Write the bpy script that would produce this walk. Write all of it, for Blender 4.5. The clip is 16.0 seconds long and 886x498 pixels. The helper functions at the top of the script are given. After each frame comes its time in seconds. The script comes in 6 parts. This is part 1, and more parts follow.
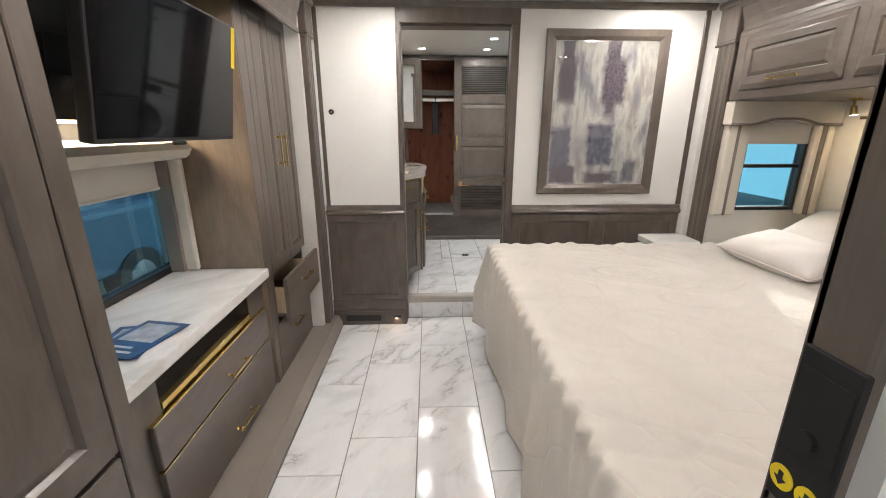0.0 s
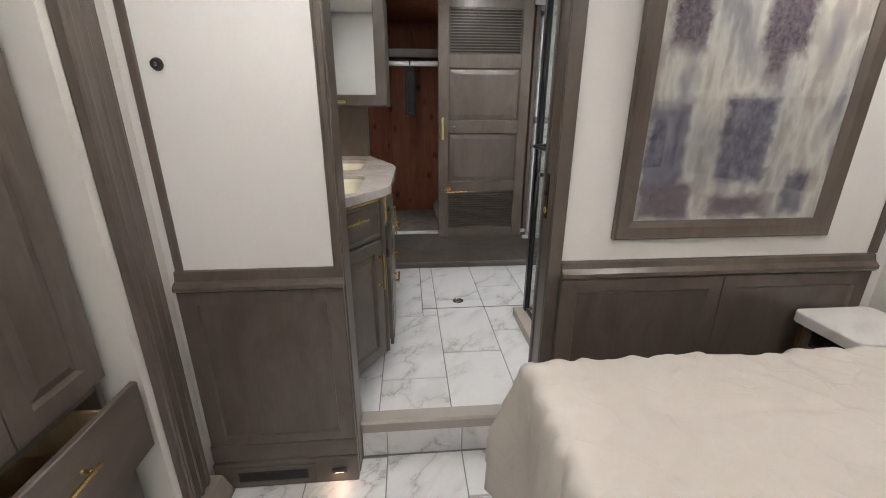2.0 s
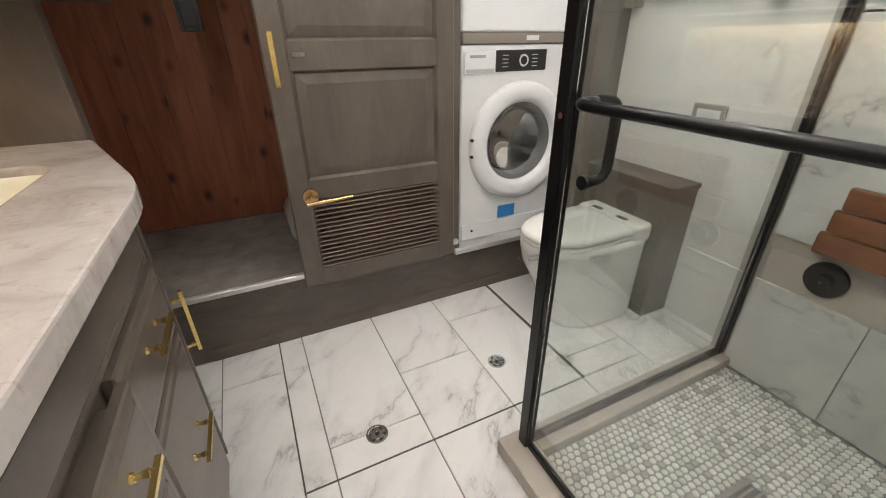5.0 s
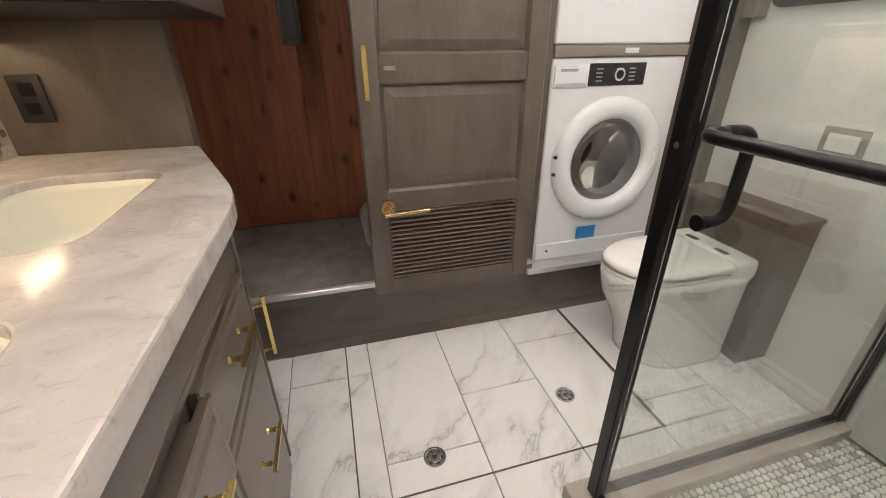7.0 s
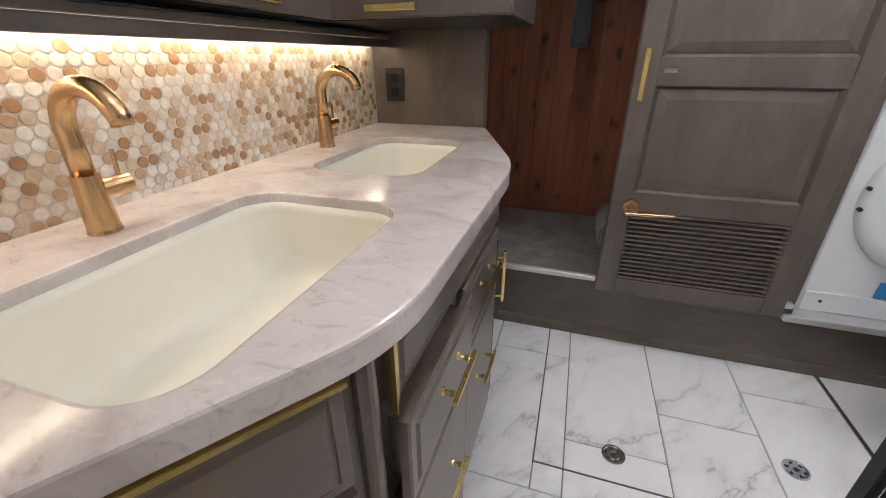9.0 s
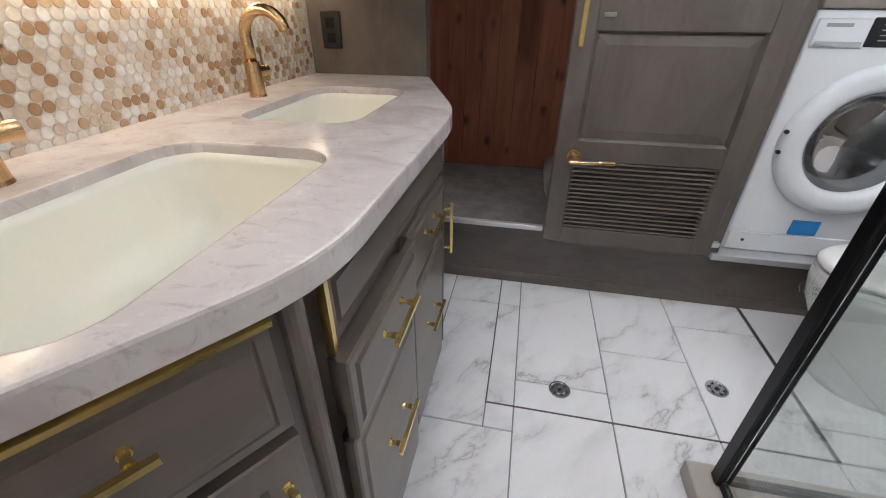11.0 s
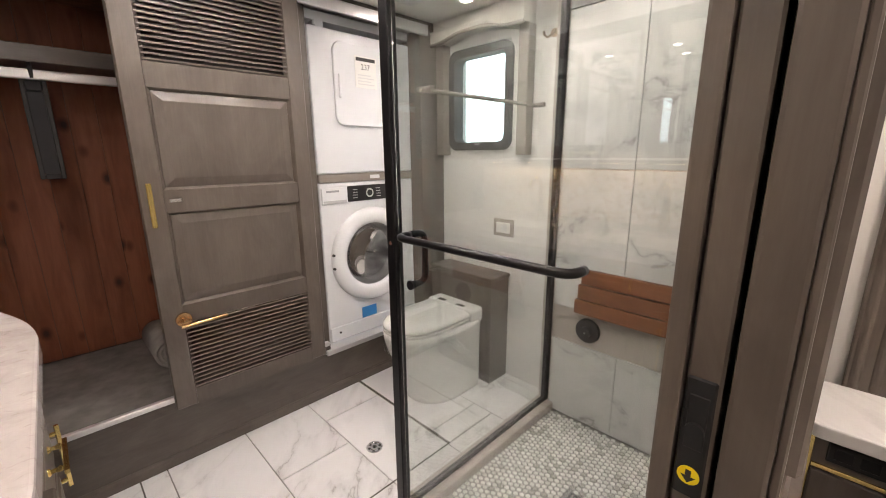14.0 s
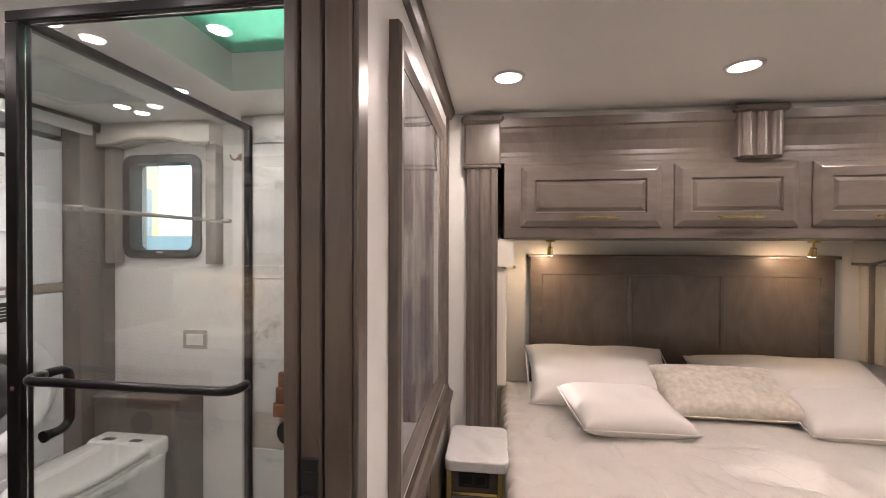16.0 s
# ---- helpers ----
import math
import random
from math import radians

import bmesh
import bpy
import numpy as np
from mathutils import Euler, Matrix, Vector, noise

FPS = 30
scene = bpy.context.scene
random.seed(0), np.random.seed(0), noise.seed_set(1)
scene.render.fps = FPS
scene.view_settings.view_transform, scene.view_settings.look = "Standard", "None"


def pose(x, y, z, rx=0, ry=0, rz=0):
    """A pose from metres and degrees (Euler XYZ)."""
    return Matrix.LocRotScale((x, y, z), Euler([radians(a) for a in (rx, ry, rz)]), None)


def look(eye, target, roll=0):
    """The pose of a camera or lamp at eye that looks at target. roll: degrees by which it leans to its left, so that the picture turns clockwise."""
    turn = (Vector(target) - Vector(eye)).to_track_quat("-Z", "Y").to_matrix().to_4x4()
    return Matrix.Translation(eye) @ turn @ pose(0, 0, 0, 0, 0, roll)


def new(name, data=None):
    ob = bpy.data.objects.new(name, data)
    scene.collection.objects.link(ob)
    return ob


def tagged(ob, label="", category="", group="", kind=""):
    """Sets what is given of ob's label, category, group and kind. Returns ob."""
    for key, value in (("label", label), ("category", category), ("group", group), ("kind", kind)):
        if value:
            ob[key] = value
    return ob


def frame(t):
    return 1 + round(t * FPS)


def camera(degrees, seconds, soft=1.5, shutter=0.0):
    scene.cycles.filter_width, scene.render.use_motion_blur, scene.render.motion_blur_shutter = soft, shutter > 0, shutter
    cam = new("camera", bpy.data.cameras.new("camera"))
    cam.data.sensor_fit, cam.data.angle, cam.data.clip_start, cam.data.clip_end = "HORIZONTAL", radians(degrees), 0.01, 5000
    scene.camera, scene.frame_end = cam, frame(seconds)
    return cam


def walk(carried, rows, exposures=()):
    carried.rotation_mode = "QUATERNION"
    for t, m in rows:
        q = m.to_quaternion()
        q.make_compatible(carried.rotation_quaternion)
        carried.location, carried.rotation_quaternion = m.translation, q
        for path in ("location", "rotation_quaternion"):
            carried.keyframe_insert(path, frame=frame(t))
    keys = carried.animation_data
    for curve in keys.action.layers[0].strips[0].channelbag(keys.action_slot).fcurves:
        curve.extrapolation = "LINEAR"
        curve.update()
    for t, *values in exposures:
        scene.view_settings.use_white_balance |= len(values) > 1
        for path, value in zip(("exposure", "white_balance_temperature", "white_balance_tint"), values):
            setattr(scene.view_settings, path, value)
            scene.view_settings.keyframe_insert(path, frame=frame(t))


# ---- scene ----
cam = camera(95.4, 16.0, 1.0)
ROWS = [  # seconds, eye, yaw, pitch, roll
    (0.0, 0.008, 0.034, 1.334, -1.96, -16.28, 0.06),
    (0.5, 0.015, 0.379, 1.350, -3.11, -16.76, -0.00),
    (1.0, 0.011, 0.755, 1.335, -3.81, -17.41, -0.08),
    (1.5, 0.013, 1.109, 1.333, -4.38, -18.10, 0.07),
    (2.0, 0.060, 1.485, 1.335, -4.82, -18.95, 0.15),
    (2.5, 0.071, 1.841, 1.309, -5.78, -20.29, 0.18),
    (3.0, 0.084, 2.175, 1.310, -7.32, -21.99, -0.01),
    (3.5, 0.111, 2.501, 1.289, -10.84, -24.15, -0.23),
    (4.0, 0.172, 2.729, 1.276, -15.51, -26.25, -0.60),
    (4.2, 0.185, 2.794, 1.263, -17.89, -26.51, -0.78),
    (6.3, 0.185, 3.128, 1.265, -29.50, -28.23, 0.29),
    (6.5, 0.182, 3.119, 1.273, -26.21, -27.82, -0.01),
    (7.0, 0.172, 3.068, 1.282, -15.35, -26.45, -0.57),
    (7.5, 0.173, 3.004, 1.284, -3.65, -25.57, -0.54),
    (8.0, 0.161, 2.950, 1.276, 6.95, -25.17, -0.47),
    (8.5, 0.142, 2.920, 1.282, 15.61, -25.26, -0.41),
    (8.7, 0.122, 2.909, 1.271, 17.86, -25.18, -0.16),
    (10.8, 0.143, 2.884, 1.284, 16.47, -30.88, 0.22),
    (11.0, 0.157, 2.899, 1.241, 11.31, -30.76, 0.36),
    (11.5, 0.163, 2.927, 1.231, -3.85, -32.52, 0.51),
    (12.0, 0.135, 2.922, 1.239, -18.28, -32.52, 0.24),
    (12.5, 0.141, 2.863, 1.251, -29.14, -29.93, -0.12),
    (13.0, 0.096, 2.775, 1.285, -35.82, -24.93, -0.74),
    (13.5, 0.082, 2.727, 1.339, -40.18, -18.57, -0.89),
    (14.0, 0.038, 2.707, 1.383, -44.72, -13.29, -0.48),
    (14.5, -0.012, 2.701, 1.414, -51.42, -8.17, 0.26),
    (15.0, -0.042, 2.675, 1.438, -60.41, -4.08, 0.68),
    (15.5, -0.069, 2.630, 1.444, -71.26, -1.56, 0.75),
    (16.0, -0.073, 2.505, 1.471, -82.69, -0.53, 0.21),
]
# the clip's own exposure and white balance: seconds, stops, kelvin, tint
EXPOSURE = [(0.0, 0.15, 6250, 10), (0.5, -0.18, 6250, 10), (1.5, -0.24, 6150, 9), (3.0, 0.10, 6300, 10), (4.2, 0.12, 6500, 10), (6.5, 0.20, 7050, 12), (7.5, 0.05, 6700, 13), (8.5, -0.10, 6250, 14), (11.0, -0.04, 5850, 12), (12.5, 0.18, 6150, 11),
            (13.5, 0.30, 6650, 14), (14.5, 0.20, 7150, 22), (15.5, 0.10, 7050, 22), (16.0, -0.08, 6750, 22)]
walk(cam, [(t, pose(x, y, z, 0, 0, yaw) @ pose(0, 0, 0, 90 + pitch) @ pose(0, 0, 0, 0, 0, roll)) for t, x, y, z, yaw, pitch, roll in ROWS], EXPOSURE)

# ---- world, sun, lamps ----
world = bpy.data.worlds.new("world")
scene.world = world
world.use_nodes = True
wn = world.node_tree
sky = wn.nodes.new("ShaderNodeTexSky")
sky.sky_type, sky.sun_disc = "NISHITA", False
sky.sun_elevation, sky.sun_rotation = radians(18), radians(28.6)
wn.links.new(sky.outputs[0], wn.nodes["Background"].inputs[0])
wn.nodes["Background"].inputs[1].default_value = 0.12
sun_data = bpy.data.lights.new("sun", "SUN")
sun_data.energy, sun_data.angle, sun_data.color = 4.0, radians(0.5), (1.0, 0.95, 0.88)
sun = new("sun", sun_data)
sun.matrix_basis = look((0, 0, 8), (-0.6, -1.1, 8 - 0.41))
BATH_Z, BED_Z = 2.06, 2.07   # ceilings


def area_lamp(name, m, energy, size, colour, size_y=0.0):
    d = bpy.data.lights.new(name, "AREA")
    d.energy, d.size, d.color = energy, size, colour
    d.shape = "RECTANGLE" if size_y else "DISK"
    if size_y:
        d.size_y = size_y
    ob = new(name, d)
    ob.matrix_basis = m
    return ob


WARM, NEUTRAL = (1.0, 0.90, 0.81), (1.0, 0.95, 0.89)
BED_LAMPS = [(1.38, 2.46), (1.38, 1.69), (1.38, 0.92), (-0.25, 2.30), (-0.25, 1.55), (-0.25, 0.80)]
BATH_LAMPS = [(-0.05, 3.26), (-0.05, 4.06), (0.546, 3.25), (0.546, 3.64), (0.546, 4.085), (1.47, 3.30), (1.46, 4.08), (1.33, 3.70), (0.85, 3.67)]
for lx, ly in BED_LAMPS:
    area_lamp("downlight_lamp", pose(lx, ly, BED_Z - 0.009), 6.0, 0.08, WARM)
for lx, ly in BATH_LAMPS:
    area_lamp("downlight_lamp", pose(lx, ly, BATH_Z - 0.009), 2.55, 0.05, NEUTRAL)
area_lamp("vanity_strip_lamp", pose(-0.622, 3.62, 1.318), 2.4, 0.02, (1.0, 0.78, 0.52), 1.5)
area_lamp("tv_strip_lamp", pose(-1.10, 1.40, 1.352), 3.6, 0.05, (1.0, 0.84, 0.62), 0.85)
area_lamp("step_lamp", pose(-0.225, 2.668, 0.052), 0.05, 0.03, (1.0, 0.66, 0.42))
# added fill without a fixture, out of view; brightens near cabinet and front jamb
area_lamp("hall_lamp", pose(-0.1, -1.2, 2.05), 13.0, 0.3, NEUTRAL)

# ---- materials ----
def material(name):
    m = bpy.data.materials.new(name)
    m.use_nodes = True
    t = m.node_tree
    return m, t, t.nodes["Principled BSDF"]


def node(t, kind, **values):
    n = t.nodes.new(kind)
    for k, v in values.items():
        n.inputs[k.replace("_", " ")].default_value = v
    return n


def coords(t, scale=(1, 1, 1), out="Object", shift=False):
    c = t.nodes.new("ShaderNodeTexCoord")
    mp = t.nodes.new("ShaderNodeMapping")
    mp.inputs["Scale"].default_value = scale
    t.links.new(c.outputs[out], mp.inputs["Vector"])
    if shift:
        info = t.nodes.new("ShaderNodeObjectInfo")
        mul = t.nodes.new("ShaderNodeVectorMath")
        mul.operation = "SCALE"
        mul.inputs[0].default_value = (37.0, 61.0, 23.0)
        t.links.new(info.outputs["Random"], mul.inputs["Scale"])
        t.links.new(mul.outputs[0], mp.inputs["Location"])
    return mp.outputs[0]


def ramp(t, fac, stops):
    r = t.nodes.new("ShaderNodeValToRGB")
    e = r.color_ramp.elements
    while len(e) < len(stops):
        e.new(0.5)
    for el, (p, c) in zip(e, stops):
        el.position, el.color = p, (*c, 1)
    t.links.new(fac, r.inputs[0])
    return r.outputs[0]


def bump(t, b, height, strength, distance=0.002):
    n = t.nodes.new("ShaderNodeBump")
    n.inputs["Strength"].default_value, n.inputs["Distance"].default_value = strength, distance
    t.links.new(height, n.inputs["Height"])
    t.links.new(n.outputs[0], b.inputs["Normal"])


def noise_tex(t, vec, scale, detail=4.0, rough=0.55, distort=0.0):
    n = node(t, "ShaderNodeTexNoise", Scale=scale, Detail=detail, Roughness=rough, Distortion=distort)
    t.links.new(vec, n.inputs["Vector"])
    return n.outputs["Fac"]


def mix(t, a, b, fac, mode="MIX"):
    n = t.nodes.new("ShaderNodeMix")
    n.data_type, n.blend_type = "RGBA", mode
    for sock, v in ((n.inputs[0], fac), (n.inputs[6], a), (n.inputs[7], b)):
        if isinstance(v, (int, float, tuple)):
            sock.default_value = v if not isinstance(v, tuple) else (*v, 1)
        else:
            t.links.new(v, sock)
    return n.outputs[2]


def plain(name, colour, rough=0.5, metal=0.0, vary=0.12, scale=6.0, bumps=0.05, fine=120.0, coat=0.0):
    """Paint, plastic, metal or cloth: colour with soft clouding and a fine relief."""
    m, t, b = material(name)
    v = coords(t)
    dark = tuple(c * (1 - vary) for c in colour)
    t.links.new(ramp(t, noise_tex(t, v, scale), [(0.3, dark), (0.7, colour)]), b.inputs["Base Color"])
    b.inputs["Roughness"].default_value, b.inputs["Metallic"].default_value = rough, metal
    b.inputs["Coat Weight"].default_value = coat
    if bumps:
        bump(t, b, noise_tex(t, v, fine, 2.0), bumps, 0.001)
    return m


def wood(name, dark, light, grain=(46.0, 46.0, 2.2), rough=0.36, shift=True, contrast=(0.15, 0.85)):
    m, t, b = material(name)
    v = coords(t, grain, shift=shift)
    fine = noise_tex(t, v, 3.0, 8.0, 0.65, 0.4)
    cloud = noise_tex(t, coords(t, tuple(5.5 if g > 10 else 2.4 for g in grain), shift=shift), 1.5, 5.0, 0.6, 0.8)
    base = ramp(t, fine, [(contrast[0], dark), (contrast[1], light)])
    shade = ramp(t, cloud, [(0.28, (0.66, 0.64, 0.62)), (0.72, (1.14, 1.12, 1.10))])
    t.links.new(mix(t, base, shade, 1.0, "MULTIPLY"), b.inputs["Base Color"])
    b.inputs["Roughness"].default_value = rough
    b.inputs["Coat Weight"].default_value, b.inputs["Coat Roughness"].default_value = 0.3, 0.22
    bump(t, b, fine, 0.07, 0.0006)
    return m


def marble(name, base, vein, scale=3.2, rough=0.12, amount=1.0, shift=True):
    m, t, b = material(name)
    rot = t.nodes.new("ShaderNodeVectorRotate")
    rot.rotation_type = "EULER_XYZ"
    rot.inputs["Rotation"].default_value = (0.55, 0.3, 0.75)
    t.links.new(coords(t, shift=shift), rot.inputs["Vector"])
    stretch = t.nodes.new("ShaderNodeMapping")
    stretch.inputs["Scale"].default_value = (1.25, 0.5, 1.0)
    t.links.new(rot.outputs[0], stretch.inputs["Vector"])
    v = stretch.outputs[0]
    n1 = noise_tex(t, v, scale, 7.0, 0.60, 0.35)
    band = t.nodes.new("ShaderNodeMath")
    band.operation = "SUBTRACT"
    t.links.new(n1, band.inputs[0])
    band.inputs[1].default_value = 0.5
    absn = t.nodes.new("ShaderNodeMath")
    absn.operation = "ABSOLUTE"
    t.links.new(band.outputs[0], absn.inputs[0])
    line = ramp(t, absn.outputs[0], [(0.0, vein), (0.007, tuple(0.55 * a + 0.45 * c for a, c in zip(base, vein))), (0.028, tuple(0.88 * a for a in base)), (0.080, base)])
    patch = ramp(t, noise_tex(t, v, scale * 1.25, 3.0, 0.5, 0.5), [(0.44, (0, 0, 0)), (0.60, (1, 1, 1))])
    soft = ramp(t, noise_tex(t, v, scale * 0.8, 5.0, 0.55, 1.8), [(0.34, tuple(c * 0.84 for c in base)), (0.50, base)])
    sep = t.nodes.new("ShaderNodeSeparateColor")
    t.links.new(patch, sep.inputs[0])
    k = t.nodes.new("ShaderNodeMath")
    k.operation = "MULTIPLY"
    t.links.new(sep.outputs[0], k.inputs[0])
    k.inputs[1].default_value = amount
    t.links.new(mix(t, soft, line, k.outputs[0]), b.inputs["Base Color"])
    b.inputs["Roughness"].default_value = rough
    bump(t, b, noise_tex(t, v, 40, 2.0), 0.02, 0.001)
    return m


def flaked(name, low, mid, high, rough=0.14):
    """Solid-surface stone: soft clouds with torn lighter and darker flakes."""
    m, t, b = material(name)
    v = coords(t)
    cloud = ramp(t, noise_tex(t, v, 7.0, 5.0, 0.6, 0.9), [(0.30, low), (0.50, mid), (0.72, high)])
    flake = ramp(t, noise_tex(t, coords(t, (1.0, 1.7, 1.0)), 22.0, 6.0, 0.7, 1.4), [(0.34, (0.80, 0.77, 0.75)), (0.45, (1, 1, 1)), (0.60, (1, 1, 1)), (0.66, (1.12, 1.12, 1.12))])
    t.links.new(mix(t, cloud, flake, 0.85, "MULTIPLY"), b.inputs["Base Color"])
    b.inputs["Roughness"].default_value = rough
    return m


def glass(name, tint=(1, 1, 1), rough=0.0):
    m, t, b = material(name)
    b.inputs["Base Color"].default_value = (*tint, 1)
    b.inputs["Transmission Weight"].default_value, b.inputs["Roughness"].default_value = 1.0, rough
    b.inputs["IOR"].default_value = 1.45
    return m


def glow(name, colour, strength):
    m, t, b = material(name)
    b.inputs["Base Color"].default_value = (*colour, 1)
    b.inputs["Emission Color"].default_value, b.inputs["Emission Strength"].default_value = (*colour, 1), strength
    return m


M_WOOD = wood("grey_stained_maple", (0.098, 0.081, 0.069), (0.128, 0.108, 0.093))
M_WOOD_H = wood("grey_stained_maple_level", (0.098, 0.081, 0.069), (0.128, 0.108, 0.093), (2.2, 46.0, 46.0))
# the maple again, brightened in its colour for a side that light falls on
M_WOOD_LIT = wood("lit_maple_side", (0.20, 0.155, 0.115), (0.30, 0.235, 0.175))
M_RAW = wood("pale_raw_birch", (0.50, 0.38, 0.24), (0.66, 0.54, 0.38))
M_TEAK = wood("teak_slats", (0.13, 0.045, 0.02), (0.24, 0.095, 0.04), (30.0, 1.6, 30.0))
M_WALL = plain("white_wall_vinyl", (0.78, 0.775, 0.76), 0.55, vary=0.04, scale=3.0, bumps=0.08, fine=260)
M_CEIL = plain("ceiling_vinyl", (0.74, 0.73, 0.70), 0.45, vary=0.04, scale=2.0, bumps=0.05)
M_SLIDE = plain("slide_wall_vinyl", (0.72, 0.71, 0.68), 0.5, vary=0.05, bumps=0.08, fine=200)
M_MARBLE = marble("marble_floor_tile", (0.77, 0.77, 0.78), (0.34, 0.335, 0.335), 3.0, amount=0.85)
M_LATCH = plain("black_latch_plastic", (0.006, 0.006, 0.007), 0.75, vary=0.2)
M_TILE = marble("marble_shower_tile", (0.55, 0.555, 0.54), (0.24, 0.24, 0.235), 2.8, 0.14, 0.9)
M_GROUT = plain("grey_grout", (0.24, 0.235, 0.23), 0.85, vary=0.15, bumps=0.2)
M_BRASS = plain("brushed_brass", (0.78, 0.60, 0.24), 0.24, 1.0, vary=0.06, scale=30)
M_BRONZE = plain("champagne_bronze", (0.66, 0.44, 0.24), 0.27, 1.0, vary=0.06, scale=30)
M_BLACK = plain("black_metal", (0.018, 0.018, 0.02), 0.28, 0.6, vary=0.2)
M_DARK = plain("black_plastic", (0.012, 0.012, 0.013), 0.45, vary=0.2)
M_CHROME = plain("chrome", (0.80, 0.80, 0.81), 0.16, 1.0, vary=0.05)
M_ALU = plain("aluminium_rail", (0.66, 0.66, 0.67), 0.3, 0.9, vary=0.08)
M_WHITE = plain("white_enamel", (0.72, 0.735, 0.76), 0.22, vary=0.02, bumps=0.0)
M_PORC = plain("white_porcelain", (0.80, 0.80, 0.78), 0.1, vary=0.02, bumps=0.0)
M_SINK = plain("cream_sink_acrylic", (0.80, 0.79, 0.70), 0.18, vary=0.02, bumps=0.0)
M_COUNTER = flaked("pinkish_grey_counter", (0.43, 0.385, 0.370), (0.53, 0.490, 0.472), (0.60, 0.570, 0.555))
M_COUNTER_W = marble("white_counter", (0.76, 0.755, 0.74), (0.60, 0.60, 0.59), 5.0, 0.18, 0.5, False)
M_SPREAD = plain("oatmeal_bedspread", (0.62, 0.585, 0.54), 0.9, vary=0.08, scale=4.0, bumps=0.0)
quilt = M_SPREAD.node_tree
vq = quilt.nodes.new("ShaderNodeTexVoronoi")
vq.feature, vq.inputs["Scale"].default_value = "DISTANCE_TO_EDGE", 9.0
quilt.links.new(coords(quilt), vq.inputs["Vector"])
qr = quilt.nodes.new("ShaderNodeMapRange")
qr.inputs["From Max"].default_value = 0.07
quilt.links.new(vq.outputs["Distance"], qr.inputs["Value"])
qn = quilt.nodes.new("ShaderNodeMath")
qn.operation = "MULTIPLY_ADD"
quilt.links.new(noise_tex(quilt, coords(quilt), 45.0, 5.0), qn.inputs[0])
qn.inputs[1].default_value = 0.9
quilt.links.new(qr.outputs[0], qn.inputs[2])
bump(quilt, quilt.nodes["Principled BSDF"], qn.outputs[0], 0.32, 0.004)
M_PILLOW = plain("white_cotton", (0.72, 0.685, 0.65), 0.9, vary=0.05, bumps=0.3, fine=350)
M_CARPET = plain("grey_carpet", (0.27, 0.25, 0.235), 0.98, vary=0.35, scale=14, bumps=1.0, fine=420)
M_BLUE = plain("blue_tape", (0.03, 0.22, 0.55), 0.6, vary=0.1)
M_YELLOW = plain("yellow_sticker", (0.80, 0.62, 0.01), 0.5, vary=0.08)
M_GLASS = glass("clear_glass", (0.93, 0.96, 0.95))
M_SCREEN_GLASS = glass("shower_glass", (0.92, 0.955, 0.94))
M_SCREEN_GLASS.node_tree.nodes["Principled BSDF"].inputs["IOR"].default_value = 1.75


def tinted_pane(name, tint):
    """A window pane: it lets light through in its tint and reflects at its surface."""
    m, t, b = material(name)
    tr = t.nodes.new("ShaderNodeBsdfTransparent")
    tr.inputs[0].default_value = (*tint, 1)
    gl_ = t.nodes.new("ShaderNodeBsdfGlossy")
    gl_.inputs["Roughness"].default_value = 0.02
    fr_ = t.nodes.new("ShaderNodeLayerWeight")
    fr_.inputs["Blend"].default_value = 0.12
    mx = t.nodes.new("ShaderNodeMixShader")
    t.links.new(fr_.outputs["Facing"], mx.inputs[0])
    t.links.new(tr.outputs[0], mx.inputs[1])
    t.links.new(gl_.outputs[0], mx.inputs[2])
    t.links.new(mx.outputs[0], t.nodes["Material Output"].inputs[0])
    return m


M_TINT = tinted_pane("blue_tinted_glass", (0.54, 0.74, 0.80))
M_LED = glow("led_disc", (1.0, 0.93, 0.82), 14.0)
M_STRIP = glow("led_strip", (1.0, 0.80, 0.52), 6.0)
M_SCREEN = plain("tv_screen", (0.004, 0.004, 0.005), 0.05, vary=0.1, bumps=0.0)
M_SCREEN.node_tree.nodes["Principled BSDF"].inputs["Specular IOR Level"].default_value = 0.3
M_CREAM = plain("cream_vinyl", (0.70, 0.65, 0.57), 0.55, vary=0.06, bumps=0.15, fine=200)
M_SHADE = plain("roller_shade_cloth", (0.66, 0.63, 0.58), 0.85, vary=0.05, bumps=0.3, fine=300)
M_TAUPE = plain("taupe_trim_plastic", (0.235, 0.205, 0.18), 0.45, vary=0.08)
M_CURB = plain("taupe_solid_surface", (0.40, 0.365, 0.325), 0.35, vary=0.08, scale=12)
M_MIRROR = plain("mirror_silver", (0.86, 0.87, 0.87), 0.015, 1.0, vary=0.0, bumps=0.0)

# ---- mesh tools ----
def mesh_of(name, bm, mat):
    me = bpy.data.meshes.new(name)
    bm.normal_update()
    bm.to_mesh(me)
    bm.free()
    for one in (mat if isinstance(mat, (list, tuple)) else (mat,)):
        me.materials.append(one)
    return me


def part(name, bm, mat, parent=None, label="", m=None, smooth=False):
    """One mesh object under a thing or a part."""
    ob = new(name, mesh_of(name, bm, mat))
    if smooth:
        ob.data.polygons.foreach_set("use_smooth", [True] * len(ob.data.polygons))
    if parent is not None:
        ob.parent = parent
    if m is not None:
        ob.matrix_basis = m
    return tagged(ob, label)


def thing(name, label, category, m=None, group="", kind=""):
    ob = new(name)
    ob.empty_display_size = 0.1
    if m is not None:
        ob.matrix_basis = m
    return tagged(ob, label, category, group, kind)


